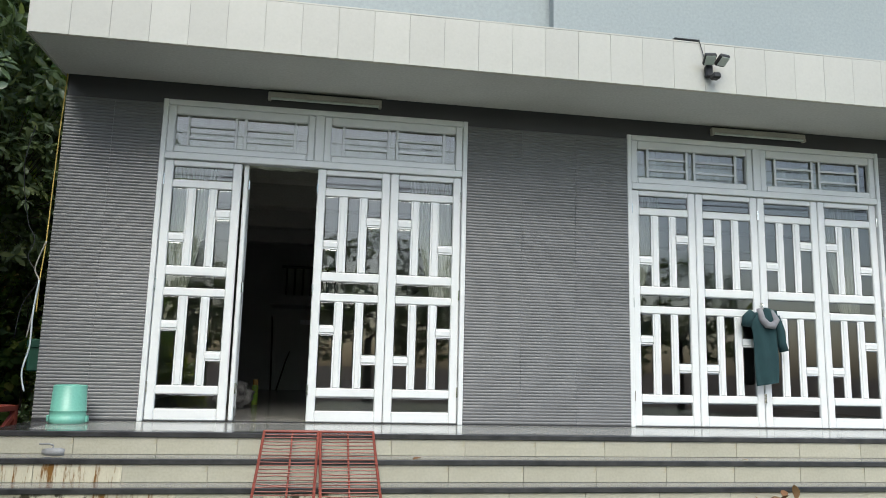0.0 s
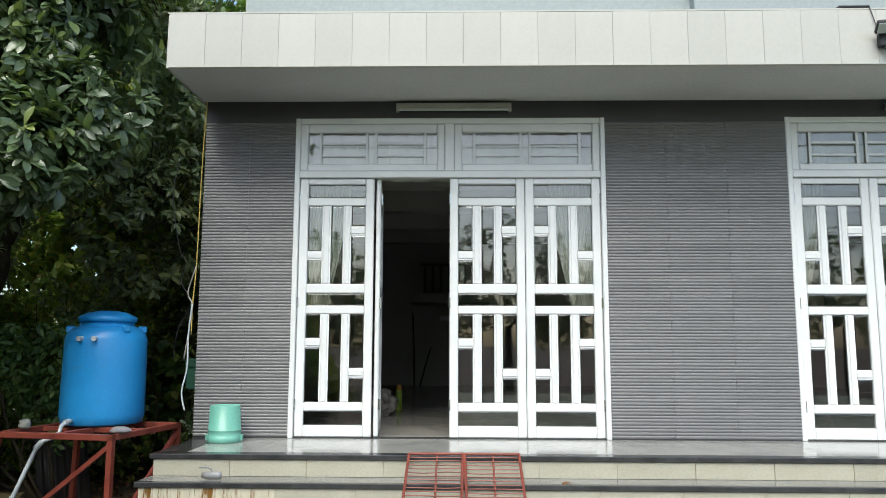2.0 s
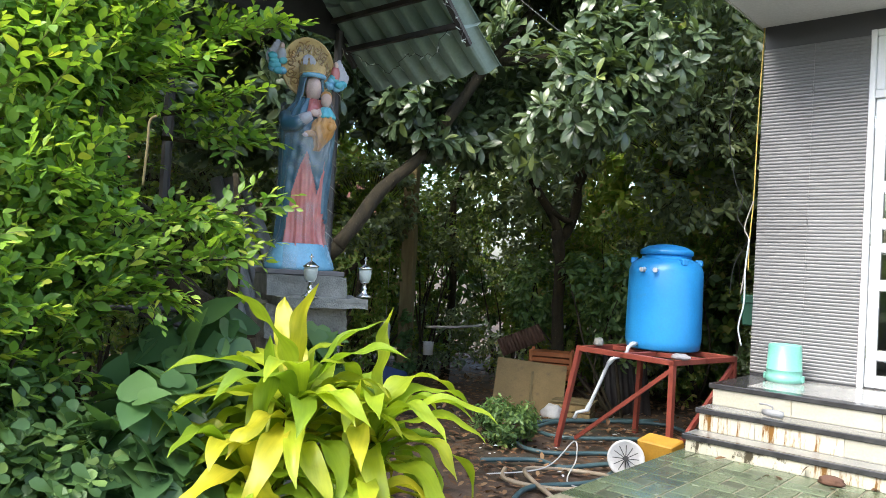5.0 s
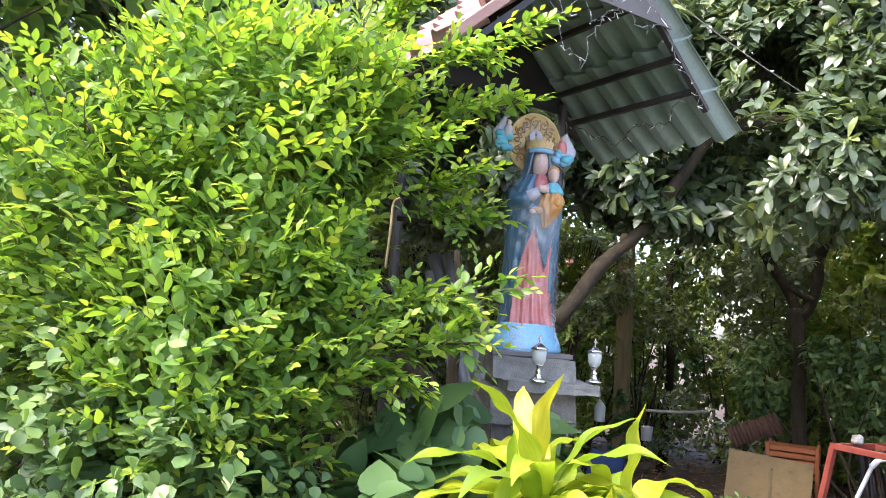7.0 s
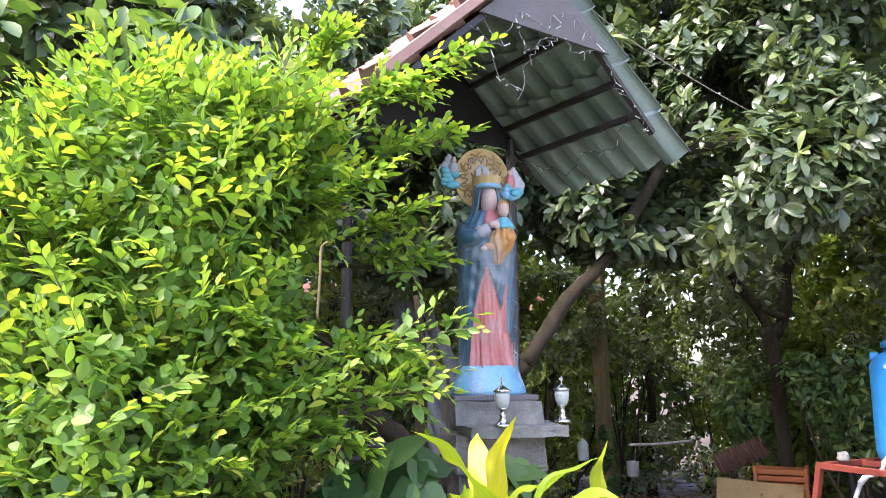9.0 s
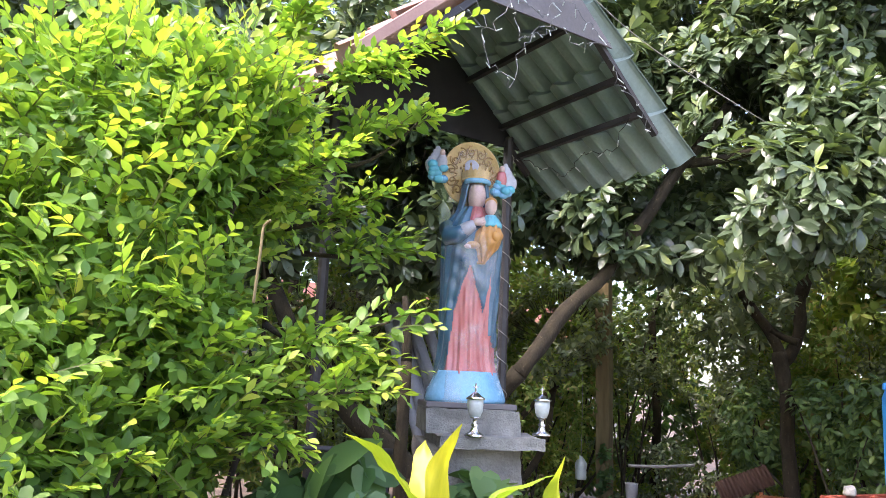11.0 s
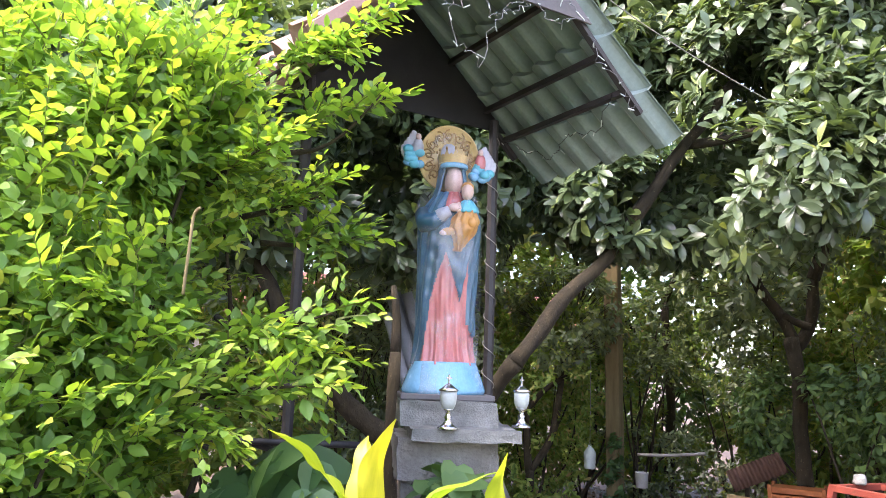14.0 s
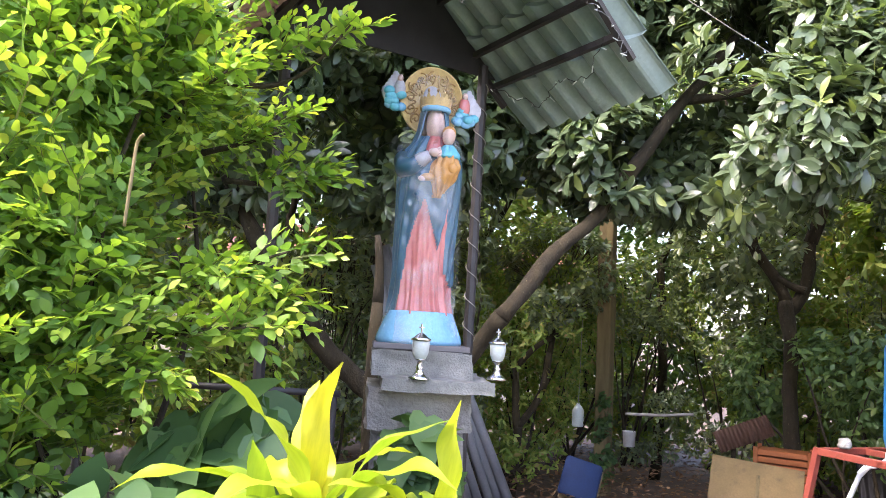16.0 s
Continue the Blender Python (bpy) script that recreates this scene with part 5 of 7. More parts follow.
SHRUB_ARMS = [((-1.53, -5.84, 0.84), (-0.94, -5.43, 1.03)),
              ((-1.39, -5.77, 0.76), (-0.97, -5.51, 0.81)),
              ((-1.62, -5.55, 1.94), (-1.04, -5.26, 2.1)),
              ((-1.64, -5.52, 1.72), (-1.17, -5.2, 1.84)),
              ((-1.36, -5.92, 0.74), (-1.02, -5.75, 0.68)),
              ((-1.57, -5.71, 1.49), (-1.12, -5.61, 1.58)),
              ((-1.67, -5.45, 1.33), (-1.38, -5.19, 1.37)),
              ((-1.49, -5.64, 1.02), (-1.06, -5.51, 0.97)),
              ((-1.49, -6.26, 0.61), (-1.17, -6.29, 0.5)),
              ((-1.59, -6.27, 0.7), (-1.23, -6.33, 0.94)),
              ((-1.49, -6.01, 0.98), (-1.05, -6.1, 1.08)),
              ((-1.65, -5.66, 2.13), (-1.38, -5.64, 2.21)),
              ((-1.93, -6.07, 2.0), (-1.72, -6.14, 2.08)),
              ((-1.38, -5.44, 0.92), (-1.21, -5.34, 0.9)),
              ((-1.59, -5.54, 1.42), (-1.24, -5.39, 1.48)),
              ((-1.56, -5.5, 2.05), (-1.23, -5.35, 2.02))]
spray_shrub("lime_shrub", "bushy shrub with glossy leaves and lime green young shoots", (-1.75, -6.0, DIRT),
            [((-1.75, -6.20, 1.25), (0.76, 0.60, 0.90)), ((-1.55, -6.25, 0.60), (0.62, 0.52, 0.42)), ((-1.35, -6.45, 0.7), (0.5, 0.35, 0.5)), ((-1.30, -5.97, 0.90), (0.30, 0.26, 0.36)), ((-1.95, -6.6, 1.2), (0.65, 0.55, 0.82)), ((-1.55, -5.85, 1.75), (0.36, 0.34, 0.38)), ((-2.1, -5.60, 1.70), (0.36, 0.34, 0.42))],
            1800, SHRUB_ARMS, 2700, 0.060, 31)
clumps("broadleaf_sapling", "tall sapling with broad drooping mid green leaves", "sapling",
       [((-3.2, -7.0, 2.0), (0.8, 0.8, 1.1)), ((-2.8, -6.9, 1.0), (0.7, 0.6, 0.9)), ((-2.9, -6.0, 2.5), (0.4, 0.5, 0.5))], 420, 7, 0.17, LONG_LEAF, M_LEAF_MID, 32, 1.0, 0.6, 1.2, stems=7)
clumps("dark_groundcover", "dark broad-leaved plants under the shrub", "plant",
       [((-1.3, -5.55, -0.2), (0.55, 0.5, 0.5)), ((-1.75, -5.0, -0.25), (0.5, 0.4, 0.45)), ((-0.9, -5.9, 0.0), (0.4, 0.3, 0.45)), ((-1.6, -4.55, 0.15), (0.18, 0.2, 0.3))], 420, 4, 0.12, HEART_LEAF, M_LEAF_VINE, 33, 1.0, 0.5, 1.0, 0.3, stems=6)
clumps("glossy_shrub", "low shrub with rounded glossy dark green leaves", "shrub", [((-1.15, -6.5, 0.15), (0.6, 0.4, 0.55)), ((-1.0, -6.15, -0.1), (0.5, 0.4, 0.5)), ((-1.6, -6.75, 0.3), (0.6, 0.4, 0.6)), ((-1.36, -6.38, 0.35), (0.40, 0.32, 0.45)), ((-1.25, -6.2, 0.1), (0.4, 0.35, 0.4))], 1900, 8, 0.058, ROUND_LEAF, M_LEAF_MID, 36, 0.9, 0.1, 1.5, 0.5, stems=4, thin=-2)
clumps("heart_leaf_vine", "vine with large heart-shaped dark green leaves", "vine", [((-1.25, -5.45, 0.25), (0.35, 0.35, 0.45)), ((-1.6, -4.62, 0.25), (0.14, 0.2, 0.3)), ((-1.9, -5.0, 0.0), (0.4, 0.35, 0.4)), ((-1.72, -4.78, 0.3), (0.16, 0.2, 0.28))], 150, 3, 0.16, HEART_LEAF, M_LEAF_VINE, 37, 0.8, 1.2, 1.0, 0.3, stems=5)
clumps("fern_bush", "small feathery green bush in the dirt", "bush", [((-2.8, -1.15, DIRT + 0.22), (0.38, 0.34, 0.26))], 260, 8, 0.06, SMALL_LEAF, M_LEAF_MID, 34, 1.0, 0.2, 1.0, 0.3, stems=5)


def strap_leaf(bm, length, width, rise, droop, wave):
    """A long arching leaf from the origin towards +x: narrow foot, wide middle, frilled edges, drawn-out tip."""
    n = 22
    rows = []
    x = z = yy = 0.0
    for i in range(n + 1):
        s = i / n
        a = rise - droop * s ** 1.35
        w = width * (0.30 * (1 - s) ** 3 + math.sin(math.pi * min(1.0, s * 0.97 + 0.02)) ** 0.85 * (0.75 + 0.35 * s)) * (1 if s < 0.9 else 1 - 6 * (s - 0.9))
        w = max(0.0015, w)
        f1, f2 = 0.38 * w * math.sin(wave + s * 17), 0.38 * w * math.sin(wave * 1.7 + s * 14)
        yy = 0.06 * math.sin(wave * 1.3 + s * 3.2) * s
        nx, nz = -math.sin(a), math.cos(a)
        row = []
        for u, lift in ((-1.0, 0.26 * w + f1), (-0.5, 0.16 * w + 0.4 * f1), (0.0, 0.0), (0.5, 0.16 * w + 0.4 * f2), (1.0, 0.26 * w + f2)):
            row.append(bm.verts.new((x + nx * lift, yy + u * w, z + nz * lift)))
        rows.append(row)
        x += math.cos(a) * length / n
        z += math.sin(a) * length / n
    for a, b in zip(rows, rows[1:]):
        for k in range(4):
            bm.faces.new((a[k], a[k + 1], b[k + 1], b[k]))


def dracaena():
    t = thing("dracaena", "yellow-green strap-leaved dracaena in full leaf", "plant", (-0.62, -5.42, DIRT))
    rnd = np.random.default_rng(5)
    heads = [((0.0, -0.02, 1.15), 48, 0.50), ((0.10, 0.28, 1.06), 40, 0.48), ((0.02, -0.20, 0.95), 34, 0.46), ((0.16, 0.10, 0.88), 22, 0.44)]
    for (hx, hy, hz), count, ln in heads:
        bm = bmesh.new()
        limb(bm, (hx * 0.4, hy * 0.4, -0.05), (hx, hy, hz + 0.05), 0.024, 0.016, rnd, 0.04)
        part("stem", bm, M_BARK, t, smooth=True)
        for k in range(count):
            f = k / count
            bm = bmesh.new()
            if k < (4 if hz > 1.1 else 1):
                ln2, rise, droop = ln * rnd.uniform(0.80, 1.0), 86 - 6 * k, 18 + 15 * k
            else:
                ln2, rise, droop = ln * rnd.uniform(0.8, 1.15), 62 - 54 * f + rnd.normal() * 9, 92 + 28 * f + rnd.normal() * 16
            strap_leaf(bm, ln2, 0.045 * rnd.uniform(0.8, 1.2), radians(rise), radians(droop), rnd.uniform(0, 6))
            o = part("leaf", bm, M_DRAC, t, smooth=True)
            o.matrix_basis = pose(hx, hy, hz + 0.06 - 0.20 * f, rnd.normal() * 6, 0, math.degrees(2.39996 * k) + rnd.normal() * 10)


def strap_leaf_material():
    """Yellow-green blade: each leaf its own hue, streaks along it, light passing through."""
    m, nt, b, out = shader("dracaena_leaf")
    oi, tc, mp = nt.nodes.new("ShaderNodeObjectInfo"), nt.nodes.new("ShaderNodeTexCoord"), nt.nodes.new("ShaderNodeMapping")
    mp.inputs["Scale"].default_value = (1.2, 40, 6)
    nt.links.new(tc.outputs["Object"], mp.inputs["Vector"])
    col = ramp_node(nt, oi.outputs["Random"], [(0.0, (0.20, 0.30, 0.025)), (0.35, (0.33, 0.42, 0.030)), (0.75, (0.46, 0.49, 0.035)), (1.0, (0.55, 0.46, 0.035))]).outputs[0]
    streak = noise_node(nt, mp.outputs[0], 1.5, 4.0)
    blot = noise_node(nt, tc.outputs["Object"], 9.0, 4.0)
    col = mixed(nt, "MULTIPLY", 0.7, col, ramp_node(nt, streak.outputs[0], [(0.3, (0.72, 0.8, 0.7)), (0.7, (1.1, 1.1, 1.0))]).outputs[0])
    col = mixed(nt, "MULTIPLY", 0.6, col, ramp_node(nt, blot.outputs[0], [(0.3, (0.75, 0.88, 0.8)), (0.7, (1.12, 1.06, 1.0))]).outputs[0])
    nt.links.new(col, b.inputs["Base Color"])
    b.inputs["Roughness"].default_value = 0.42
    bp = nt.nodes.new("ShaderNodeBump")
    bp.inputs["Strength"].default_value, bp.inputs["Distance"].default_value = 0.25, 0.004
    nt.links.new(streak.outputs[0], bp.inputs["Height"])
    nt.links.new(bp.outputs[0], b.inputs["Normal"])
    tr = nt.nodes.new("ShaderNodeBsdfTranslucent")
    nt.links.new(mixed(nt, "MULTIPLY", 1.0, col, (1.15, 1.2, 0.6)), tr.inputs["Color"])
    mx = nt.nodes.new("ShaderNodeMixShader")
    mx.inputs[0].default_value = 0.42
    nt.links.new(b.outputs[0], mx.inputs[1])
    nt.links.new(tr.outputs[0], mx.inputs[2])
    nt.links.new(mx.outputs[0], out.inputs["Surface"])
    return m


M_DRAC = strap_leaf_material()
dracaena()


# ---------------------------------------------------------------- garden clutter
def pipes():
    for dx, dy, dz, r in [(0, 0, 0, 0.06), (0.02, -0.12, -0.05, 0.06), (-0.08, -0.05, 0.0, 0.06), (0.06, 0.12, -0.12, 0.05), (-0.05, 0.2, -0.2, 0.05), (0.10, -0.2, -0.22, 0.045), (0.0, 0.26, -0.35, 0.055), (0.05, 0.06, -0.28, 0.05)]:
        bm = bmesh.new()
        a, b = Vector((-5.32 + dx * 1.4, -2.80 + dy * 1.4, 1.63 + dz)), Vector((-5.12 + dx * 0.7, -1.85 + dy * 2.0, DIRT - 0.15))
        rings_o = tube(bm, [a, b], r, 14, caps=False)
        rings_i = tube(bm, [a, b], r * 0.86, 14, caps=False)
        for f in (0, -1):
            for i in range(14):
                bm.faces.new((rings_o[f][i], rings_o[f][(i + 1) % 14], rings_i[f][(i + 1) % 14], rings_i[f][i]))
        bmesh.ops.recalc_face_normals(bm, faces=bm.faces[:])
        tagged(link_bm("plastic_pipe", bm, M_GREY_PVC, smooth=True), "grey plastic pipe leaning behind the shrine", "pipe", "leaning pipes")


pipes()

bm = bmesh.new()
box(bm, -0.095, 0.095, -0.095, 0.095, -1.2, 3.3, 0.012, pose(-6.1, 0.8, 0, 0.6, -0.5, 28))
bmesh.ops.subdivide_edges(bm, edges=[e for e in bm.edges if abs(e.verts[0].co.z - e.verts[1].co.z) > 2], cuts=16)
for v in bm.verts:
    v.co += 0.012 * Vector(noise.noise_vector(v.co * 3))
tagged(link_bm("wooden_post", bm, M_POST), "weathered brown wooden post among the trees", "post")

clumps("climbing_vine", "dark vine climbing the foot of the wooden post", "vine", [((-6.05, 0.76, -0.65), (0.17, 0.17, 0.5)), ((-6.03, 0.74, -0.1), (0.13, 0.13, 0.3))], 130, 4, 0.075, HEART_LEAF, M_LEAF_VINE, 38, 1.0, 0.6, 1.0, 0.5, stems=3)
clumps("dark_bush", "dense dark green bush round the forked tree", "bush", [((-2.7, 1.05, 0.5), (0.6, 0.4, 0.8)), ((-3.25, 1.0, 0.75), (0.35, 0.25, 0.45)), ((-4.35, 1.55, 0.5), (0.45, 0.4, 0.6))], 520, 7, 0.11, LONG_LEAF, M_LEAF_MID, 29, 1.0, 0.4, 1.1, 0.3, stems=5, base=(-2.7, 1.05, DIRT))
tree("crooked_tree", "small crooked dark-barked tree beyond the shrine", [((-6.38, -0.42, -1.2), 0.06), ((-6.36, -0.40, -0.6), 0.055), ((-6.36, -0.38, -0.3), 0.055)],
     [((-6.36, -0.38, -0.35), (-6.46, -0.42, 0.45), 0.05, 0.042), ((-6.46, -0.42, 0.43), (-6.1, 0.0, 0.86), 0.042, 0.03), ((-6.36, -0.38, -0.35), (-6.2, -0.08, 0.62), 0.05, 0.04), ((-6.2, -0.08, 0.6), (-6.3, 0.1, 1.3), 0.04, 0.025)],
     [((-6.3, 0.1, 1.7), (0.8, 0.8, 0.7)), ((-6.0, -0.3, 1.3), (0.5, 0.5, 0.4))], 420, 7, 0.1, SMALL_LEAF, M_LEAF_DARK, 39, width=1.2)

# neighbour's house far behind the thicket
M_FARWALL = mk("far_house_wall", (0.52, 0.47, 0.38), (0.62, 0.57, 0.47), 0.6, 12, 0.85, 0.05, 0.05, stain=(0.36, 0.31, 0.24), stain_at=(0.55, 0.75), stain_scale=0.8)
M_FARROOF = mk("far_house_roof", (0.26, 0.10, 0.07), (0.36, 0.15, 0.10), 1.5, 12, 0.8, 0.05, 0.1)
g = thing("neighbour_house", "cream neighbour house with red sheet roof beyond the trees", "house", (-19.0, 4.0, -1.3), rz=-8)
bm = bmesh.new()
box(bm, -3.0, 3.0, -7.0, 7.0, 0.0, 3.4, 0.02)
part("wall", bm, M_FARWALL, g)
bm = bmesh.new()
f = [bm.verts.new(p) for p in ((3.5, -7.4, 3.3), (3.5, 7.4, 3.3), (0.0, 7.4, 4.9), (0.0, -7.4, 4.9), (-3.5, -7.4, 3.3), (-3.5, 7.4, 3.3))]
bm.faces.new((f[0], f[1], f[2], f[3]))
bm.faces.new((f[3], f[2], f[5], f[4]))
bmesh.ops.solidify(bm, geom=bm.faces[:], thickness=0.08)
part("roof", bm, M_FARROOF, g)
for wy in (-5.0, -2.2, 0.8, 4.2):
    w = new("window")
    w.parent = g
    bm = bmesh.new()
    for a, b, c, d in ((-0.06, 0.0, -0.06, 1.26), (0.9, 0.96, -0.06, 1.26), (0.42, 0.48, 0.0, 1.2), (0.0, 0.9, -0.06, 0.0), (0.0, 0.9, 1.2, 1.26)):
        box(bm, 3.0, 3.05, wy + a, wy + b, 1.1 + c, 1.1 + d)
    part("window_frame", bm, M_WHITE, w)
    bm = bmesh.new()
    box(bm, 3.0, 3.015, wy, wy + 0.9, 1.1, 2.3)
    part("pane", bm, M_BLACK, w)

# dry hanging vines and a slender mottled trunk behind the shrine
r = np.random.default_rng(57)
bm = bmesh.new()
for k in range(70):
    u = r.random()
    top = Vector((-7.07, -2.92, 1.78)).lerp(Vector((-6.4, -2.22, 1.81)), u) + Vector(r.normal(size=3)) * 0.08
    low = top + Vector((0.25 * r.normal(), 0.25 * r.normal(), -r.uniform(0.5, 1.5)))
    limb(bm, top, low, 0.010, 0.004, r, 0.12, 6)
tagged(link_bm("dry_vine_tangle", bm, M_BARK, smooth=True), "tangle of dry brown vines hanging behind the shrine", "vine", kind="stuff")
bm = bmesh.new()
limb(bm, (-3.43, -3.83, -1.3), (-3.31, -3.97, 1.0), 0.05, 0.042, r, 0.02, 12)
limb(bm, (-3.31, -3.97, 1.0), (-3.40, -3.95, 1.45), 0.042, 0.02, r, 0.02, 6)
tagged(link_bm("slender_trunk", bm, M_BARK, smooth=True), "slender mottled tree trunk rising behind the shrine", "tree trunk")

# fallen leaves on the dirt and steps
r = np.random.default_rng(50)
n = 9000
pos = np.stack([r.uniform(-8, -0.95, n), r.uniform(-4.5, 5, n), np.full(n, DIRT + 0.03)], 1)
pos[:, 2] = DIRT - 0.0 + 0.045 * r.random(n)
al = unit(np.stack([r.normal(size=n), r.normal(size=n), 0.15 * r.normal(size=n)], 1))
tagged(scatter("leaf_litter", SMALL_LEAF, pos, al, np.tile([0.1, 0.05, 1.0], (n, 1)), r.uniform(0.04, 0.1, n), M_LITTER, width=1.2), "brown fallen leaves scattered on the dirt", "leaf litter", kind="stuff")

# trees behind the viewer, which close the yard and show in the panes
for k, (bx, by, s) in enumerate([(-9, -21, 1.0), (-4.5, -23, 1.15), (-0.5, -22, 1.0), (3.5, -22, 1.25), (7.5, -23, 1.1), (11.5, -22, 1.2), (16, -21, 1.1), (-15, -12, 0.9)]):
    tree("street_tree", "leafy dark tree across the street", [((bx, by, -1.0), 0.18), ((bx, by, 1.6), 0.14)], [((bx, by, 1.5), (bx + 0.8, by, 3.2), 0.08, 0.03)],
         [((bx, by, 3.0 * s), (2.6, 2.0, 1.9 * s)), ((bx + 1.6, by, 2.2 * s), (1.8, 1.6, 1.5 * s)), ((bx - 1.8, by, 2.0 * s), (1.8, 1.6, 1.6 * s))], 900, 6, 0.2, SMALL_LEAF, M_LEAF_DARK, 60 + k, width=1.3)


# ---------------------------------------------------------------- small things on the house
M_CABLE = mk("grey_cable", (0.20, 0.19, 0.17), (0.35, 0.33, 0.29), 9, 80, 0.6, 0.1, 0.1)
M_YCABLE = mk("yellow_cable", (0.45, 0.32, 0.07), (0.55, 0.40, 0.12), 9, 80, 0.6, 0.1, 0.1)
M_GREENBOX = mk("green_plastic", (0.008, 0.05, 0.032), (0.012, 0.075, 0.045), 5, 60, 0.5, 0.1, 0.05)
M_YELLOW = mk("yellow_plastic", (0.38, 0.20, 0.025), (0.50, 0.29, 0.04), 5, 60, 0.5, 0.1, 0.1, stain=(0.25, 0.16, 0.05), stain_at=(0.6, 0.75), stain_scale=7)
M_PLY = mk("stained_plywood", (0.19, 0.13, 0.05), (0.30, 0.21, 0.085), 2.5, 60, 0.75, 0.1, 0.3, stain=(0.08, 0.06, 0.035), stain_at=(0.52, 0.7), stain_scale=4)
M_RUST = mk("rusty_sheet", (0.07, 0.033, 0.02), (0.12, 0.06, 0.036), 5, 60, 0.85, 0.1, 0.4)
M_CRATE = mk("orange_crate", (0.30, 0.085, 0.02), (0.40, 0.13, 0.035), 5, 60, 0.6, 0.1, 0.1)
M_BLUECH = mk("blue_plastic", (0.008, 0.025, 0.085), (0.012, 0.038, 0.12), 5, 60, 0.8, 0.1, 0.1)
M_HOSE = mk("blue_grey_hose", (0.035, 0.075, 0.085), (0.06, 0.11, 0.12), 6, 80, 0.5, 0.1, 0.1)
M_BHOSE = mk("beige_hose", (0.24, 0.19, 0.13), (0.34, 0.28, 0.2), 6, 80, 0.6, 0.1, 0.1)
M_LEADWIRE = mk("fairy_wire", (0.10, 0.11, 0.11), (0.18, 0.18, 0.18), 9, 80, 0.5, 0.1, 0.0)
M_GREYCLOTH = mk("grey_cloth", (0.17, 0.17, 0.19), (0.25, 0.25, 0.27), 9, 120, 0.9, 0.05, 0.3)
M_PAPER = mk("pale_paper", (0.4, 0.4, 0.4), (0.55, 0.55, 0.54), 5, 60, 0.8, 0.1, 0.2)


def wire(name, label, category, pts, r, mat, group=""):
    """A hanging or lying line, smoothed between its points."""
    p = [Vector(q) for q in pts]
    out = []
    for i in range(len(p) - 1):
        a, b, c, d = p[max(i - 1, 0)], p[i], p[i + 1], p[min(i + 2, len(p) - 1)]
        for k in range(6):
            u = k / 6
            out.append(0.5 * (2 * b + (c - a) * u + (2 * a - 5 * b + 4 * c - d) * u * u + (3 * b - a - 3 * c + d) * u ** 3))
    out.append(p[-1])
    bm = bmesh.new()
    tube(bm, out, r, 7)
    return tagged(link_bm(name, bm, mat, smooth=True), label, category, group)


wire("yellow_cable", "thin yellow cable down the house corner", "cable", [(-0.885, -0.02, 3.22), (-0.90, -0.02, 2.7), (-0.905, -0.03, 2.2), (-0.915, -0.02, 1.6), (-0.93, -0.03, 1.25), (-0.935, -0.02, 0.95)], 0.006, M_YCABLE)
wire("grey_cable", "loose grey cable hanging by the house corner", "cable", [(-1.13, 0.02, 2.7), (-1.18, 0.0, 2.3), (-1.10, 0.0, 1.8), (-1.02, 0.0, 1.62), (-1.06, 0.0, 1.45), (-0.95, -0.02, 1.25), (-1.07, 0.0, 1.0), (-1.12, 0.05, 0.72)], 0.004, M_BLACK, "corner cables")
wire("grey_cable", "loose grey cable hanging by the house corner", "cable", [(-0.91, -0.03, 1.6), (-0.98, -0.03, 1.35), (-0.93, -0.04, 1.22), (-0.96, -0.03, 0.95), (-1.0, 0.0, 0.72)], 0.007, M_CABLE, "corner cables")
wire("white_hose", "pale flexible conduit hanging by the house corner", "cable", [(-0.93, -0.04, 1.24), (-0.95, -0.05, 0.95), (-0.945, -0.06, 0.65), (-0.985, -0.06, 0.42), (-0.95, -0.06, 0.25)], 0.008, M_PVC)

g = thing("meter_box", "dark green plastic box on the side wall", "box", (-0.975, 0.30, 0.42))
bm = bmesh.new()
box(bm, -0.09, 0.09, -0.06, 0.06, 0.0, 0.30, 0.015)
part("body", bm, M_GREENBOX, g)
bm = bmesh.new()
box(bm, -0.095, 0.095, -0.075, -0.061, 0.22, 0.29, 0.005)
part("lid", bm, M_GREENBOX, g)


def security_lamp():
    t = thing("security_lamp", "black twin security lamp with sensor on the fascia", "lamp", (5.15, FY - 0.014, 3.41))
    bm = bmesh.new()
    box(bm, -0.035, 0.035, -0.05, 0.0, -0.06, 0.06, 0.01)
    part("mount", bm, M_BLACK, t)
    for sx in (-1, 1):
        h = new("lamp_head")
        h.parent = t
        m = pose(sx * 0.065 + 0.03, -0.11, 0.085, -35, 0, sx * 12)
        bm = bmesh.new()
        box(bm, -0.055, 0.055, -0.06, 0.06, -0.02, 0.025, 0.01, m)
        part("shell", bm, M_BLACK, h)
        bm = bmesh.new()
        box(bm, -0.045, 0.045, -0.05, 0.045, -0.026, -0.0205, 0.002, m)
        part("lens", bm, M_FROST, h)
    bm = bmesh.new()
    box(bm, -0.01, 0.075, -0.13, -0.045, -0.10, -0.04, 0.015)
    part("sensor", bm, M_BLACK, t)
    bm = bmesh.new()
    tube(bm, [(-0.02, -0.02, 0.05), (-0.05, -0.012, 0.2), (-0.08, -0.005, 0.325)], 0.004, 6)
    part("lead", bm, M_BLACK, t)


security_lamp()
g = thing("solar_panel", "small black solar panel on the canopy edge", "panel", (4.95, FY + 0.03, 3.716))
bm = bmesh.new()
box(bm, -0.13, 0.13, -0.05, 0.12, 0.0, 0.016, 0.004, pose(0, 0, 0.01, 8, 0, 0))
part("plate", bm, M_BLACK, g)


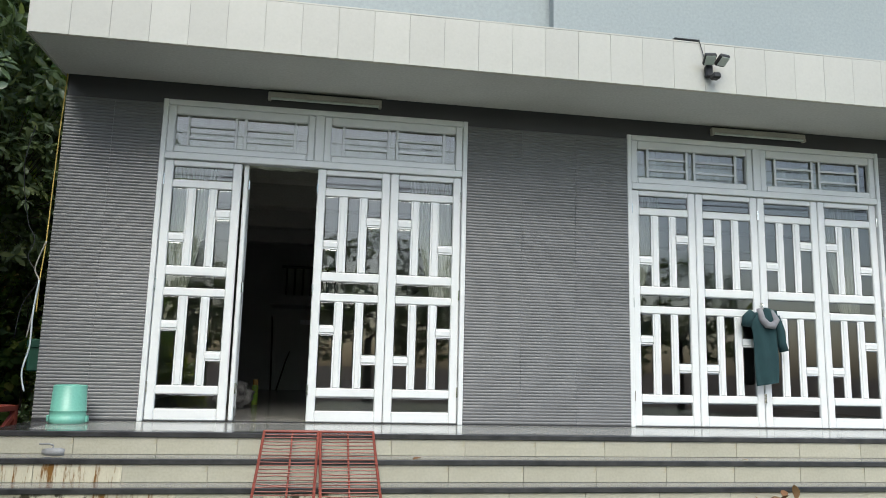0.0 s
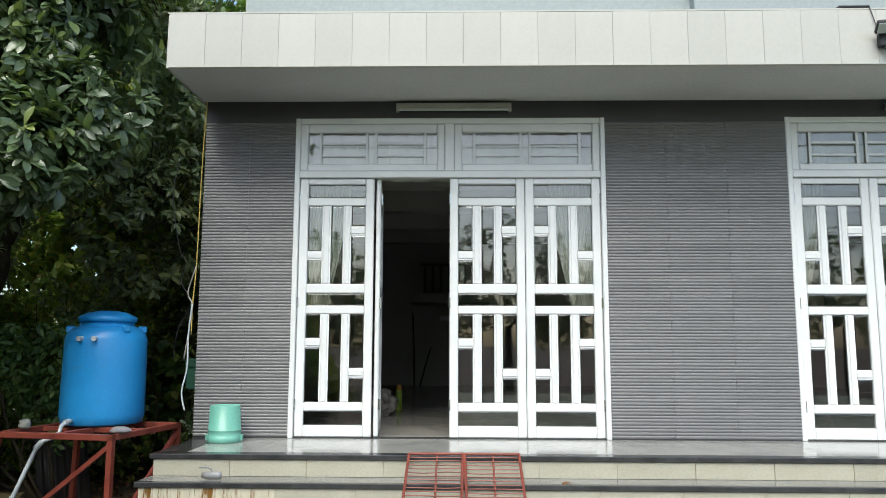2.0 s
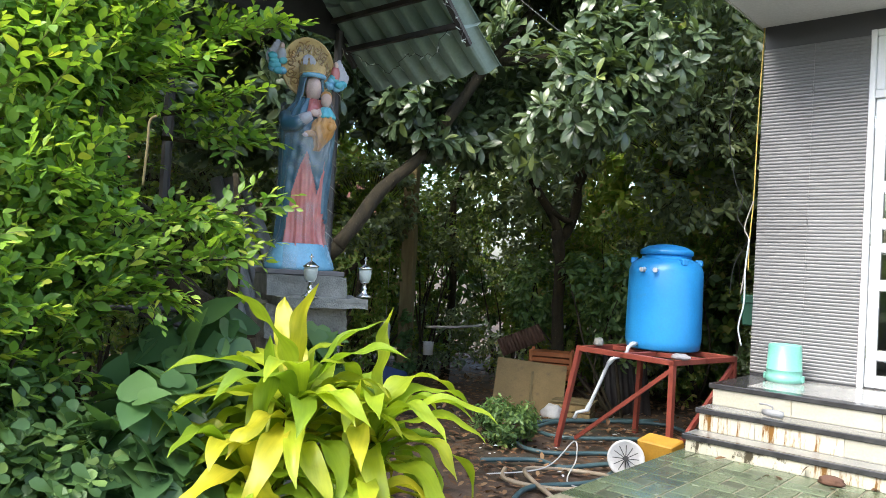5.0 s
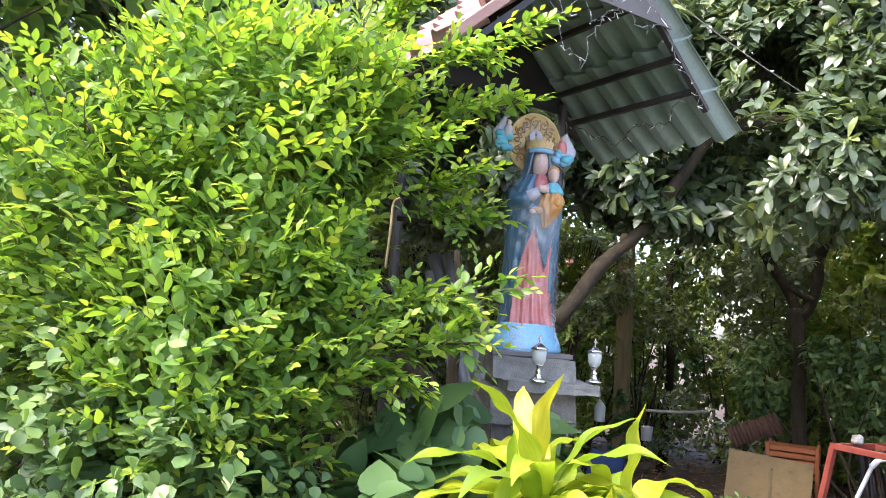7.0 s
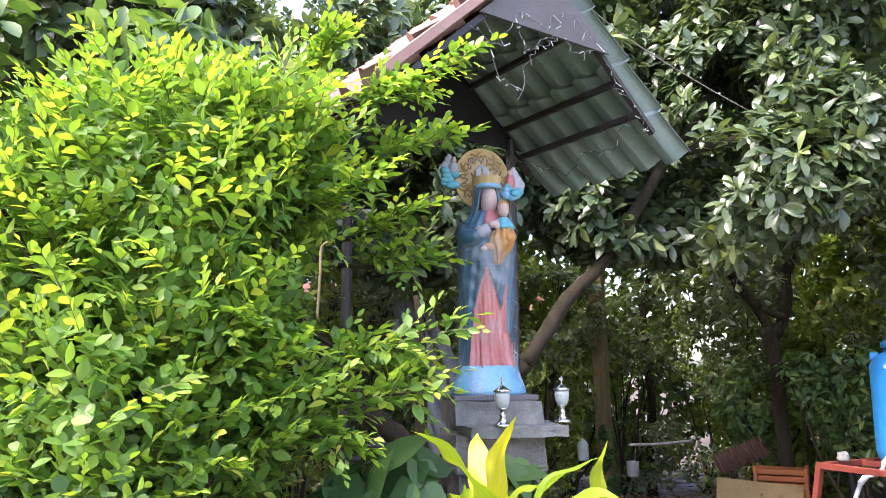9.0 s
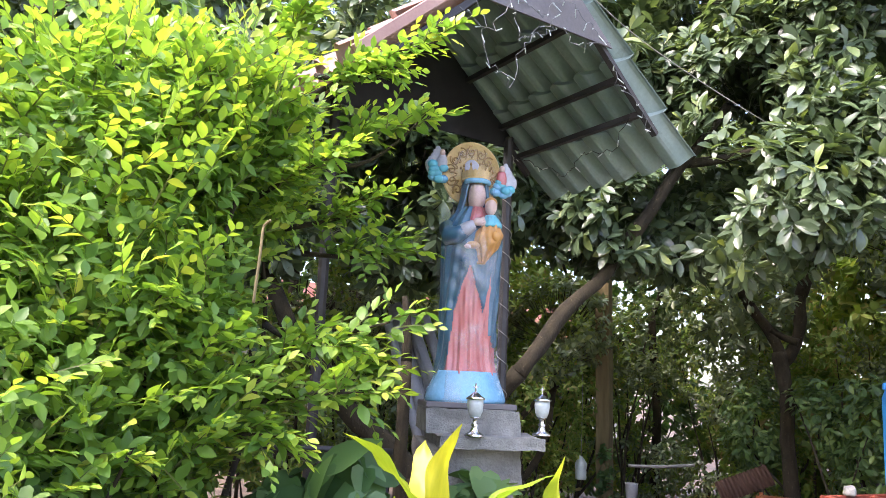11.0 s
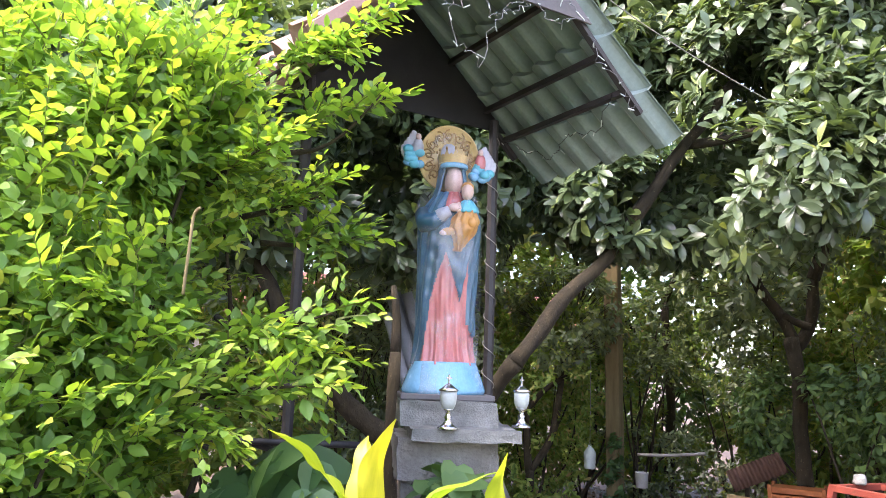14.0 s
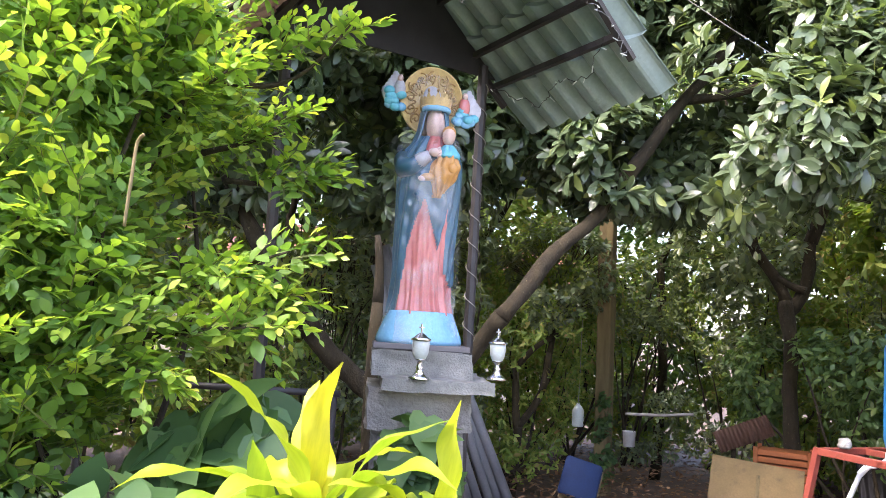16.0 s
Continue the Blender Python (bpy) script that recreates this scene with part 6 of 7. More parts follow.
def valve():
    t = thing("water_tap", "grey plastic ball valve lying on the step", "tap", (-0.31, -1.16, -0.172))
    bm = bmesh.new()
    tube(bm, [(-0.075, 0.02, 0.03), (-0.03, 0.0, 0.032), (0.05, -0.02, 0.035), (0.08, -0.01, 0.03)], [0.022, 0.028, 0.030, 0.024], 12)
    part("body", bm, M_GREY_PVC, t, smooth=True)
    bm = bmesh.new()
    tube(bm, [(0.0, -0.01, 0.06), (0.0, -0.01, 0.08), (-0.04, 0.0, 0.09), (-0.11, 0.03, 0.085)], 0.007, 8)
    part("lever", bm, M_GREY_PVC, t)


valve()


def shirt():
    t = thing("shirt", "dark teal shirt with grey collar hanging on the door", "shirt", (6.20, -0.03, 0.0))
    bm = bmesh.new()
    rows = []
    secs = [(1.235, 0.035, 0.03), (1.20, 0.15, 0.05), (1.10, 0.165, 0.055), (1.0, 0.14, 0.05), (0.85, 0.135, 0.05), (0.70, 0.14, 0.05), (0.55, 0.135, 0.045), (0.455, 0.125, 0.04)]
    for z, w, d in secs:
        rows.append([bm.verts.new((w * math.cos(a) + 0.02 * (1.2 - z), -0.012 - d * 0.5 + d * 0.6 * math.sin(a) * (1 + 0.35 * math.sin(5 * a + z * 6)), z + 0.02 * math.cos(a))) for a in [2 * math.pi * k / 28 for k in range(28)]])
    for a, b in zip(rows, rows[1:]):
        for k in range(28):
            bm.faces.new((a[k], b[k], b[(k + 1) % 28], a[(k + 1) % 28]))
    part("body", bm, M_SHIRT, t, smooth=True)
    for pts, rr in (([(-0.13, -0.03, 1.19), (-0.19, -0.03, 1.13), (-0.205, -0.03, 1.05)], [0.05, 0.055, 0.05]), ([(0.13, -0.03, 1.16), (0.18, -0.04, 1.0), (0.19, -0.04, 0.88), (0.21, -0.04, 0.80)], [0.05, 0.05, 0.045, 0.05])):
        bm = bmesh.new()
        tube(bm, pts, rr, 12)
        part("sleeve", bm, M_SHIRT, t, smooth=True)
    bm = bmesh.new()
    tube(bm, [(-0.06, -0.05, 1.235), (-0.05, -0.075, 1.13), (0.0, -0.085, 1.07), (0.07, -0.08, 1.06), (0.12, -0.07, 1.12), (0.07, -0.05, 1.22)], [0.03, 0.036, 0.04, 0.04, 0.036, 0.025], 10)
    part("collar", bm, M_GREYCLOTH, t, "crumpled grey collar", smooth=True)
    bm = bmesh.new()
    tube(bm, [(0.0, 0.03, 1.27), (0.0, -0.03, 1.285), (0.0, -0.045, 1.25), (0.0, -0.03, 1.225)], 0.006, 8)
    part("hook", bm, M_SILVER, t)


shirt()


def curtain(x0, x1, z0, z1, tie, label):
    """Hanging sheer cloth with folds; tie: how far its foot is gathered to one side."""
    bm = bmesh.new()
    n, m = 60, 14
    rows = []
    for j in range(m + 1):
        s = j / m
        z = z1 + (z0 - z1) * s
        g0 = max(0.0, s) ** 1.6
        a, b = (x0 + (x1 - x0) * 0.55 * g0, x1) if tie > 0 else ((x0, x1 - (x1 - x0) * 0.55 * g0) if tie < 0 else (x0, x1))
        rows.append([bm.verts.new((a + (b - a) * i / n, (0.30 if tie == 0 else 0.36) + 0.022 * math.sin(i * 1.35) + 0.012 * math.sin(i * 0.5 + 3 * s), z)) for i in range(n + 1)])
    for a, b in zip(rows, rows[1:]):
        for i in range(n):
            bm.faces.new((a[i], a[i + 1], b[i + 1], b[i]))
    tagged(link_bm("curtain", bm, M_CURTAIN, smooth=True), label, "curtain", "door curtains")


for dx in (0.0, W2):
    curtain(dx + 0.05, dx + 2.95, 2.49, 3.098, 0, "pleated sheer white curtain heading behind the transoms")
    curtain(dx + 0.06, dx + 0.56, 1.25, 3.098, -1, "sheer white curtain gathered to one side")
    curtain(dx + 2.42, dx + 2.94, 1.25, 3.098, 1, "sheer white curtain gathered to one side")

# inside the hall
g = thing("spray_can", "green spray can with yellow cap on the hall floor", "can", (0.79, 3.05, 0.0))
bm = bmesh.new()
lathe(bm, [(0.0, 0.0), (0.038, 0.0), (0.04, 0.01), (0.04, 0.24), (0.034, 0.26), (0.0, 0.26)], 20, caps=False)
part("can", bm, mk("can_green", (0.12, 0.30, 0.03), (0.35, 0.42, 0.05), 12, 60, 0.3, 0.05, 0.0), g, smooth=True)
bm = bmesh.new()
lathe(bm, [(0.033, 0.258), (0.033, 0.32), (0.028, 0.33), (0.0, 0.33)], 20, caps=False)
part("cap", bm, M_YELLOW, g, smooth=True)
bm = bmesh.new()
bmesh.ops.create_icosphere(bm, subdivisions=4, radius=1.0)
for v in bm.verts:
    d = 1 + 0.28 * noise.noise(v.co * 2.3) + 0.1 * noise.noise(v.co * 7)
    v.co = Vector((v.co.x * 0.22 * d, v.co.y * 0.2 * d, max(0.0, 0.15 + v.co.z * 0.18 * d)))
ob = tagged(link_bm("crumpled_cloth", bm, mk("mixed_cloth", (0.03, 0.025, 0.03), (0.40, 0.38, 0.36), 9, 60, 0.9, 0.05, 0.3), smooth=True), "crumpled bundle of dark and pale cloth on the hall floor", "bundle")
ob.location = (0.60, 2.2, 0.0)
g = thing("staircase", "dark stair with balusters at the back of the hall", "staircase", (0.6, 7.8, 0.0))
for k in range(8):
    bm = bmesh.new()
    box(bm, 0.9 + 0.26 * k, 0.9 + 0.26 * (k + 1), 0.0, 1.1, 0.9 + 0.17 * k, 0.9 + 0.17 * (k + 1))
    part("step", bm, M_INWALL, g)
for k in range(7):
    bm = bmesh.new()
    tube(bm, [(0.3 + 0.16 * k, 0.02, 1.9), (0.3 + 0.16 * k, 0.02, 2.45)], 0.02, 8)
    part("baluster", bm, M_STEEL, g)
bm = bmesh.new()
tube(bm, [(0.2, 0.02, 2.46), (1.45, 0.02, 2.46)], 0.03, 8)
part("handrail", bm, M_STEEL, g)
bm = bmesh.new()
box(bm, 0.0, 1.6, 0.0, 1.1, 1.7, 1.88)
part("landing", bm, M_INWALL, g)
# white plates imitate the daylight in vent-block openings; no hole is cut
g = thing("daylight_vent_plate", "row of white plates standing in for daylit vent openings in the back wall", "switch", (1.18, 8.99, 1.38))
for k in range(3):
    bm = bmesh.new()
    box(bm, 0.11 * k, 0.11 * k + 0.095, -0.012, 0.0, 0.0, 0.10, 0.003)
    part("plate", bm, M_WHITE, g)

# fallen leaves on steps and yard
r = np.random.default_rng(51)
n = 46
pos = np.stack([r.uniform(-0.8, 6.5, n), r.uniform(-2.0, -1.56, n), np.full(n, COURT + 0.012)], 1)
pos[:6] = [(2.45, -1.2, -0.165), (1.33, -1.17, -0.163), (0.28, -1.72, COURT + 0.02), (2.8, -1.62, COURT + 0.02), (3.9, -1.6, COURT + 0.02), (5.2, -1.21, -0.165)]
al = unit(np.stack([r.normal(size=n), 0.5 * r.normal(size=n), 0.25 * r.normal(size=n)], 1))
tagged(scatter("fallen_leaves", LONG_LEAF, pos, al, np.tile([0.2, 0.1, 1.0], (n, 1)), r.uniform(0.06, 0.12, n), M_LITTER, width=1.3), "dry brown leaves on the steps and yard", "leaf litter", kind="stuff")


n = 70
pos = np.stack([5.27 + 0.20 * r.normal(size=n), -1.70 + 0.05 * r.normal(size=n), np.zeros(n)], 1)
pos[:, 2] = COURT + 0.012 + 0.06 * np.exp(-((pos[:, 0] - 5.27) / 0.2) ** 2) * r.random(n)
al = unit(np.stack([r.normal(size=n), 0.5 * r.normal(size=n), 0.3 * r.normal(size=n)], 1))
tagged(scatter("leaf_heap", LONG_LEAF, pos, al, np.tile([0.2, 0.1, 1.0], (n, 1)), r.uniform(0.07, 0.13, n), M_LITTER, width=1.4), "small heap of dry brown leaves at the foot of the steps", "leaf litter", kind="stuff")


def lump(name, label, category, loc, size, mat, seed):
    """A small irregular stone or crumpled rag."""
    bm = bmesh.new()
    bmesh.ops.create_icosphere(bm, subdivisions=3, radius=1.0)
    for v in bm.verts:
        d = 1 + 0.30 * noise.noise(v.co * 1.6 + Vector((seed, 0, 0))) + 0.08 * noise.noise(v.co * 6)
        v.co = Vector((v.co.x * size[0] * d, v.co.y * size[1] * d, max(0.0, size[2] * 0.8 + v.co.z * size[2] * d)))
    ob = tagged(link_bm(name, bm, mat, smooth=True), label, category)
    ob.location = loc


lump("stone", "round grey stone on the tank stand", "stone", (-2.23, -0.42, 0.12), (0.055, 0.05, 0.045), M_STONE, 3)
lump("rag", "crumpled grey rag on the tank stand", "rag", (-1.24, -0.72, 0.12), (0.09, 0.05, 0.03), M_GREYCLOTH, 8)
lump("rubble", "pale rubble lump among junk in the dirt", "stone", (-3.15, 0.25, DIRT), (0.13, 0.10, 0.10), M_PAPER, 5)
lump("fallen_husk", "dark brown palm husk on the paving", "husk", (0.22, -1.62, COURT + 0.002), (0.085, 0.05, 0.035), M_RUST, 6)


# ---------------------------------------------------------------- garden clutter
def fan_drum():
    t = thing("fan_housing", "dirty white round fan housing with wire guard lying in the dirt", "fan", (-1.45, -1.25, DIRT + 0.16), rz=25)
    bm = bmesh.new()
    m = Matrix.Rotation(radians(78), 4, "X")
    lathe(bm, [(0.0, -0.06), (0.12, -0.06), (0.15, -0.045), (0.155, 0.05), (0.14, 0.06), (0.13, 0.05), (0.0, 0.045)], 32, caps=False)
    bmesh.ops.transform(bm, matrix=m, verts=bm.verts[:])
    part("shell", bm, M_PAPER, t, smooth=True)
    for k in range(6):
        a = math.pi * k / 6
        bm = bmesh.new()
        tube(bm, [m @ Vector((0.11 * math.cos(a), 0.11 * math.sin(a), 0.085)), m @ Vector((0, 0, 0.10)), m @ Vector((-0.11 * math.cos(a), -0.11 * math.sin(a), 0.085))], 0.004, 6)
        part("guard_wire", bm, M_BLACK, t)
    bm = bmesh.new()
    tube(bm, [m @ Vector((0, 0, 0.05)), m @ Vector((0, 0, 0.12))], 0.022, 12)
    part("hub", bm, M_BLACK, t)


fan_drum()
g = thing("yellow_box", "faded yellow plastic crate tipped beside the paving", "crate", (-1.25, -0.95, DIRT), rz=-8)
bm = bmesh.new()
box(bm, -0.17, 0.17, -0.10, 0.10, 0.05, 0.33, 0.012, pose(0, 0, 0, 12, 0, 0))
part("body", bm, M_YELLOW, g)
bm = bmesh.new()
box(bm, -0.18, 0.18, -0.115, 0.105, 0.0, 0.05, 0.008)
part("base", bm, M_RED, g, "dull red base")

g = thing("plywood_board", "stained plywood board leaning among junk", "board", (-3.55, 0.30, DIRT), rz=33)
bm = bmesh.new()
box(bm, -0.42, 0.42, -0.01, 0.01, 0.0, 0.62, 0.003, pose(0, 0, 0, -14, 4, 0))
part("sheet", bm, M_PLY, g)
bm = bmesh.new()
box(bm, 0.02, 0.05, -0.03, -0.011, 0.0, 0.5, 0.003, pose(0, 0, 0, -14, 2, 0))
part("batten", bm, M_POST, g)
g = thing("wood_crate", "low weathered wooden box in the dirt", "box", (-3.05, 0.55, DIRT), rz=20)
for k, (z0, z1) in enumerate(((0.0, 0.09), (0.10, 0.19))):
    bm = bmesh.new()
    box(bm, -0.22, 0.22, -0.16, 0.16, z0, z1, 0.005)
    part("slat", bm, M_PLY, g)
bm = bmesh.new()
box(bm, -0.24, 0.24, -0.18, 0.18, 0.195, 0.215, 0.003)
part("lid", bm, M_POST, g)
g = thing("orange_crate", "orange-brown slatted crate among the trees", "crate", (-3.65, 0.95, DIRT), rz=28)
for k in range(5):
    bm = bmesh.new()
    box(bm, -0.24, 0.24, -0.16, 0.16, 0.36 + 0.07 * k, 0.415 + 0.07 * k, 0.005)
    part("slat", bm, M_CRATE, g)
for sx in (-1, 1):
    for sy in (-1, 1):
        bm = bmesh.new()
        box(bm, sx * 0.25 - 0.02, sx * 0.25 + 0.02, sy * 0.165 - 0.015, sy * 0.165 + 0.015, 0.0, 0.72, 0.003)
        part("corner_post", bm, M_CRATE, g)


def corrugated(name, label, loc, w, h, tilt, rz, mat, pitch=0.075):
    bm = bmesh.new()
    n = 72
    a = [bm.verts.new((w * i / n - w / 2, 0.012 * math.sin(2 * math.pi * w * i / n / pitch), 0)) for i in range(n + 1)]
    b = [bm.verts.new((v.co.x, v.co.y, h)) for v in a]
    for i in range(n):
        bm.faces.new((a[i], a[i + 1], b[i + 1], b[i]))
    ob = tagged(link_bm(name, bm, mat, smooth=True), label, "metal sheet")
    so = ob.modifiers.new("thick", "SOLIDIFY")
    so.thickness = 0.003
    ob.matrix_basis = pose(*loc, tilt, 0, rz)
    return ob


rs = corrugated("rusty_sheet", "rusty corrugated sheet propped against a tree on a stick", (-4.16, 1.08, -0.22), 0.60, 0.25, -30, 40, M_RUST, 0.045)
rs.matrix_basis = pose(-4.16, 1.08, -0.20, 0, 0, 40) @ pose(0, 0, 0, -28, -24, 0)
bm = bmesh.new()
tube(bm, [(-4.10, 1.16, -1.0), (-4.08, 1.18, -0.14)], 0.03, 8)
tube(bm, [(-4.34, 1.02, -1.0), (-4.32, 1.05, -0.26)], 0.025, 8)
bm.transform(rs.matrix_basis.inverted())
part("prop", bm, M_BARK, rs)
corrugated("grey_sheet", "grey corrugated roofing sheet leaning in the thicket", (-2.75, 1.35, DIRT), 0.55, 1.1, -30, 40, M_STEEL)

# hoses lying in the dirt
hz = DIRT + 0.025
wire("garden_hose", "long blue-grey garden hose coiled in the dirt", "hose", [(-2.3, 1.2, hz), (-2.9, 0.4, hz), (-3.1, -0.2, hz), (-2.6, -0.55, hz), (-2.0, -0.1, hz + 0.03), (-1.6, 0.5, hz), (-2.1, 0.9, hz + 0.03), (-2.9, 0.0, hz + 0.03), (-2.75, -1.0, hz), (-2.3, -1.2, hz), (-1.8, -0.7, hz), (-1.5, -1.6, hz), (-1.75, -2.2, hz), (-1.65, -2.6, hz)], 0.022, M_HOSE)
wire("garden_hose", "blue-grey garden hose lying towards the paving", "hose", [(-2.5, -1.9, hz), (-2.2, -1.5, hz), (-1.9, -1.5, hz), (-1.6, -1.1, hz + 0.02), (-1.2, -1.6, hz)], 0.022, M_HOSE)
wire("beige_hose", "coil of stiff beige hose by the paving", "hose", [(-2.2, -1.95, hz), (-2.0, -2.2, hz), (-1.6, -2.1, hz), (-1.3, -1.8, hz + 0.04), (-1.5, -1.5, hz + 0.02), (-1.9, -1.6, hz), (-2.0, -1.95, hz + 0.03), (-1.5, -2.3, hz)], 0.02, M_BHOSE)
wire("white_string", "tangled white string on the stand leg", "string", [(-2.2, -2.2, hz), (-1.9, -1.8, hz + 0.05), (-2.05, -1.1, hz + 0.14), (-1.9, -1.3, hz + 0.04), (-1.6, -1.9, hz), (-1.2, -1.7, hz)], 0.006, M_PAPER)
r = np.random.default_rng(52)
n = 160
pos = np.stack([r.uniform(-4.5, -1.0, n), r.uniform(-2.0, 1.5, n), np.full(n, DIRT + 0.03)], 1)
al = unit(np.stack([r.normal(size=n), r.normal(size=n), 0.2 * r.normal(size=n)], 1))
tagged(scatter("paper_scraps", SMALL_LEAF, pos, al, np.tile([0.2, 0.1, 1.0], (n, 1)), r.uniform(0.02, 0.06, n), M_PAPER, width=1.5), "small pale scraps of litter in the dirt", "litter", kind="stuff")

g = thing("blue_seat", "dark blue padded seat dumped in the dirt", "seat", (-5.1, -0.54, -0.92), rz=48)
bm = bmesh.new()
box(bm, -0.21, 0.21, -0.03, 0.04, 0.02, 0.50, 0.028, pose(0, 0, 0.02, -38, 14, 0))
bmesh.ops.bevel(bm, geom=bm.edges[:], offset=0.008, segments=2, affect="EDGES")
part("cushion", bm, M_BLUECH, g, smooth=True)
bm = bmesh.new()
box(bm, -0.19, 0.23, 0.045, 0.065, 0.0, 0.46, 0.004, pose(0, 0, 0.02, -38, 14, 0))
part("backing", bm, M_POST, g, "bare wooden backing")
g = thing("plastic_bottle", "clear grey plastic bottle hanging from a branch", "bottle", (-5.77, 0.06, -0.22))
bm = bmesh.new()
lathe(bm, [(0.0, 0.0), (0.06, 0.0), (0.072, 0.02), (0.066, 0.05), (0.073, 0.08), (0.066, 0.11), (0.073, 0.14), (0.072, 0.19), (0.045, 0.235), (0.02, 0.26), (0.02, 0.28), (0.0, 0.28)], 20, caps=False)
part("body", bm, M_FROST, g, smooth=True)
bm = bmesh.new()
tube(bm, [(0, 0, 0.27), (0.01, 0.0, 0.7), (-0.02, 0.03, 1.5)], 0.004, 5)
part("string", bm, M_CABLE, g)
g = thing("white_pail", "small white pail hanging by the wooden post", "pail", (-5.45, 0.60, -0.42))
bm = bmesh.new()
lathe(bm, [(0.0, 0.0), (0.068, 0.0), (0.078, 0.17), (0.083, 0.18), (0.074, 0.18), (0.064, 0.02), (0.0, 0.02)], 24, caps=False)
part("body", bm, M_PAPER, g, smooth=True)
bm = bmesh.new()
tube(bm, [(0.078, 0, 0.17), (0.05, 0, 0.25), (0.0, 0, 0.28), (-0.05, 0, 0.25), (-0.078, 0, 0.17)], 0.005, 6)
part("handle", bm, M_STEEL, g)
wire("thin_rail", "thin pale rail tied between the trees", "rail", [(-5.2, 0.27, 0.0), (-4.9, 0.5, 0.02), (-4.64, 0.76, 0.06)], 0.018, M_CABLE)

# fairy lights on the canopy
r = np.random.default_rng(53)


def fairy(pts, k):
    t = thing("fairy_lights", "string of unlit white fairy lights on the canopy", "string light", pts[0], "fairy lights")
    o = Vector(pts[0])
    line = []
    for a, b in zip(pts, pts[1:]):
        a, b = Vector(a), Vector(b)
        for i in range(8):
            u = i / 8
            line.append(a.lerp(b, u) + Vector(noise.noise_vector(Vector((k * 3.1, 0, len(line) * 0.6)))) * 0.035 - o)
    line.append(Vector(pts[-1]) - o)
    bm = bmesh.new()
    tube(bm, line, 0.0021, 5)
    part("wire", bm, M_BLACK if k % 3 == 2 else M_LEADWIRE, t)
    for i in range(2, len(line), 3):
        bm = bmesh.new()
        d = Vector(r.normal(size=3)) * 0.02
        tube(bm, [line[i], line[i] + d * 0.8 + Vector((0, 0, -0.012))], 0.003, 5)
        part("bulb", bm, M_FROST, t)


fairy([(-1.42, -4.9, 2.50), (-1.42, -4.75, 2.42), (-1.42, -4.6, 2.66), (-1.42, -4.45, 2.60), (-1.42, -4.3, 2.75), (-1.42, -4.1, 2.66), (-1.42, -3.98, 2.58)], 0)
fairy([(-1.43, -4.8, 2.58), (-1.43, -4.72, 2.28), (-1.43, -4.60, 2.22), (-1.43, -4.52, 2.45), (-1.43, -4.35, 2.63)], 1)
fairy([(-1.44, -4.6, 2.62), (-1.44, -4.55, 2.45), (-1.44, -4.45, 2.52), (-1.44, -4.3, 2.62), (-1.44, -4.2, 2.52), (-1.44, -4.05, 2.60)], 3)
fairy([(-1.46, -3.95, 2.55), (-1.46, -3.85, 2.40), (-1.46, -3.72, 2.36), (-1.46, -3.66, 2.22), (-1.47, -3.6, 2.28)], 4)
fairy([(-1.5, -3.75, 2.32), (-1.7, -3.66, 2.16), (-1.9, -3.68, 2.20), (-2.1, -3.66, 2.12), (-2.3, -3.70, 2.2), (-2.48, -3.76, 2.3)], 2)
for k, y in enumerate((-3.78,)):
    pts = [(-2.49 + 0.036 * math.cos(a), y + 0.036 * math.sin(a), 2.3 - 0.026 * a) for a in np.linspace(0, 62, 300)]
    bm = bmesh.new()
    tube(bm, pts, 0.0028, 5)
    tagged(link_bm("wound_wire", bm, M_CABLE), "pale wire wound round the canopy post", "wire")
wire("overhead_wire", "thin wire running from the canopy to the trees", "wire", [(-1.5, -4.35, 3.02), (-2.26, -2.79, 3.30), (-2.2, -1.4, 3.0), (-2.3, 0.5, 2.9)], 0.004, M_CABLE)

# black tubular rack behind the shrub
g = thing("black_rack", "black tubular steel rack beside the shrine", "rack", (-2.3, -5.0, DIRT))
for nm, pts in (("rail", [(0.18, 0.28, 1.39), (-0.45, -0.75, 1.39)]), ("brace", [(0.15, 0.25, 1.23), (-0.12, -0.18, 1.38)]), ("leg", [(0.16, 0.26, -0.05), (0.16, 0.26, 1.39)]), ("leg", [(-0.44, -0.73, -0.05), (-0.44, -0.73, 1.39)])):
    bm = bmesh.new()
    tube(bm, pts, 0.016, 8)
    part(nm, bm, M_STEEL, g, smooth=True)

# dry stick and garden lamp in the shrub
wire("dry_stick", "dry brown twig hanging in the shrub", "twig", [(-0.93, -5.86, 1.30), (-0.955, -5.87, 1.28), (-0.95, -5.875, 1.20), (-0.955, -5.88, 1.06)], 0.0045, M_POST)
g = thing("garden_lamp", "grey bell-shaped garden lamp half hidden in the shrub", "lamp", (-1.60, -6.24, 0.72))
bm = bmesh.new()
lathe(bm, [(0.13, 0.0), (0.132, 0.006), (0.108, 0.035), (0.055, 0.06), (0.03, 0.07), (0.028, 0.09), (0.0, 0.09)], 28, caps=False)
part("shade", bm, M_FROST, g, smooth=True)
bm = bmesh.new()
tube(bm, [(0, 0, -1.57), (0, 0, 0.1)], 0.018, 8)
part("pole", bm, M_STEEL, g)


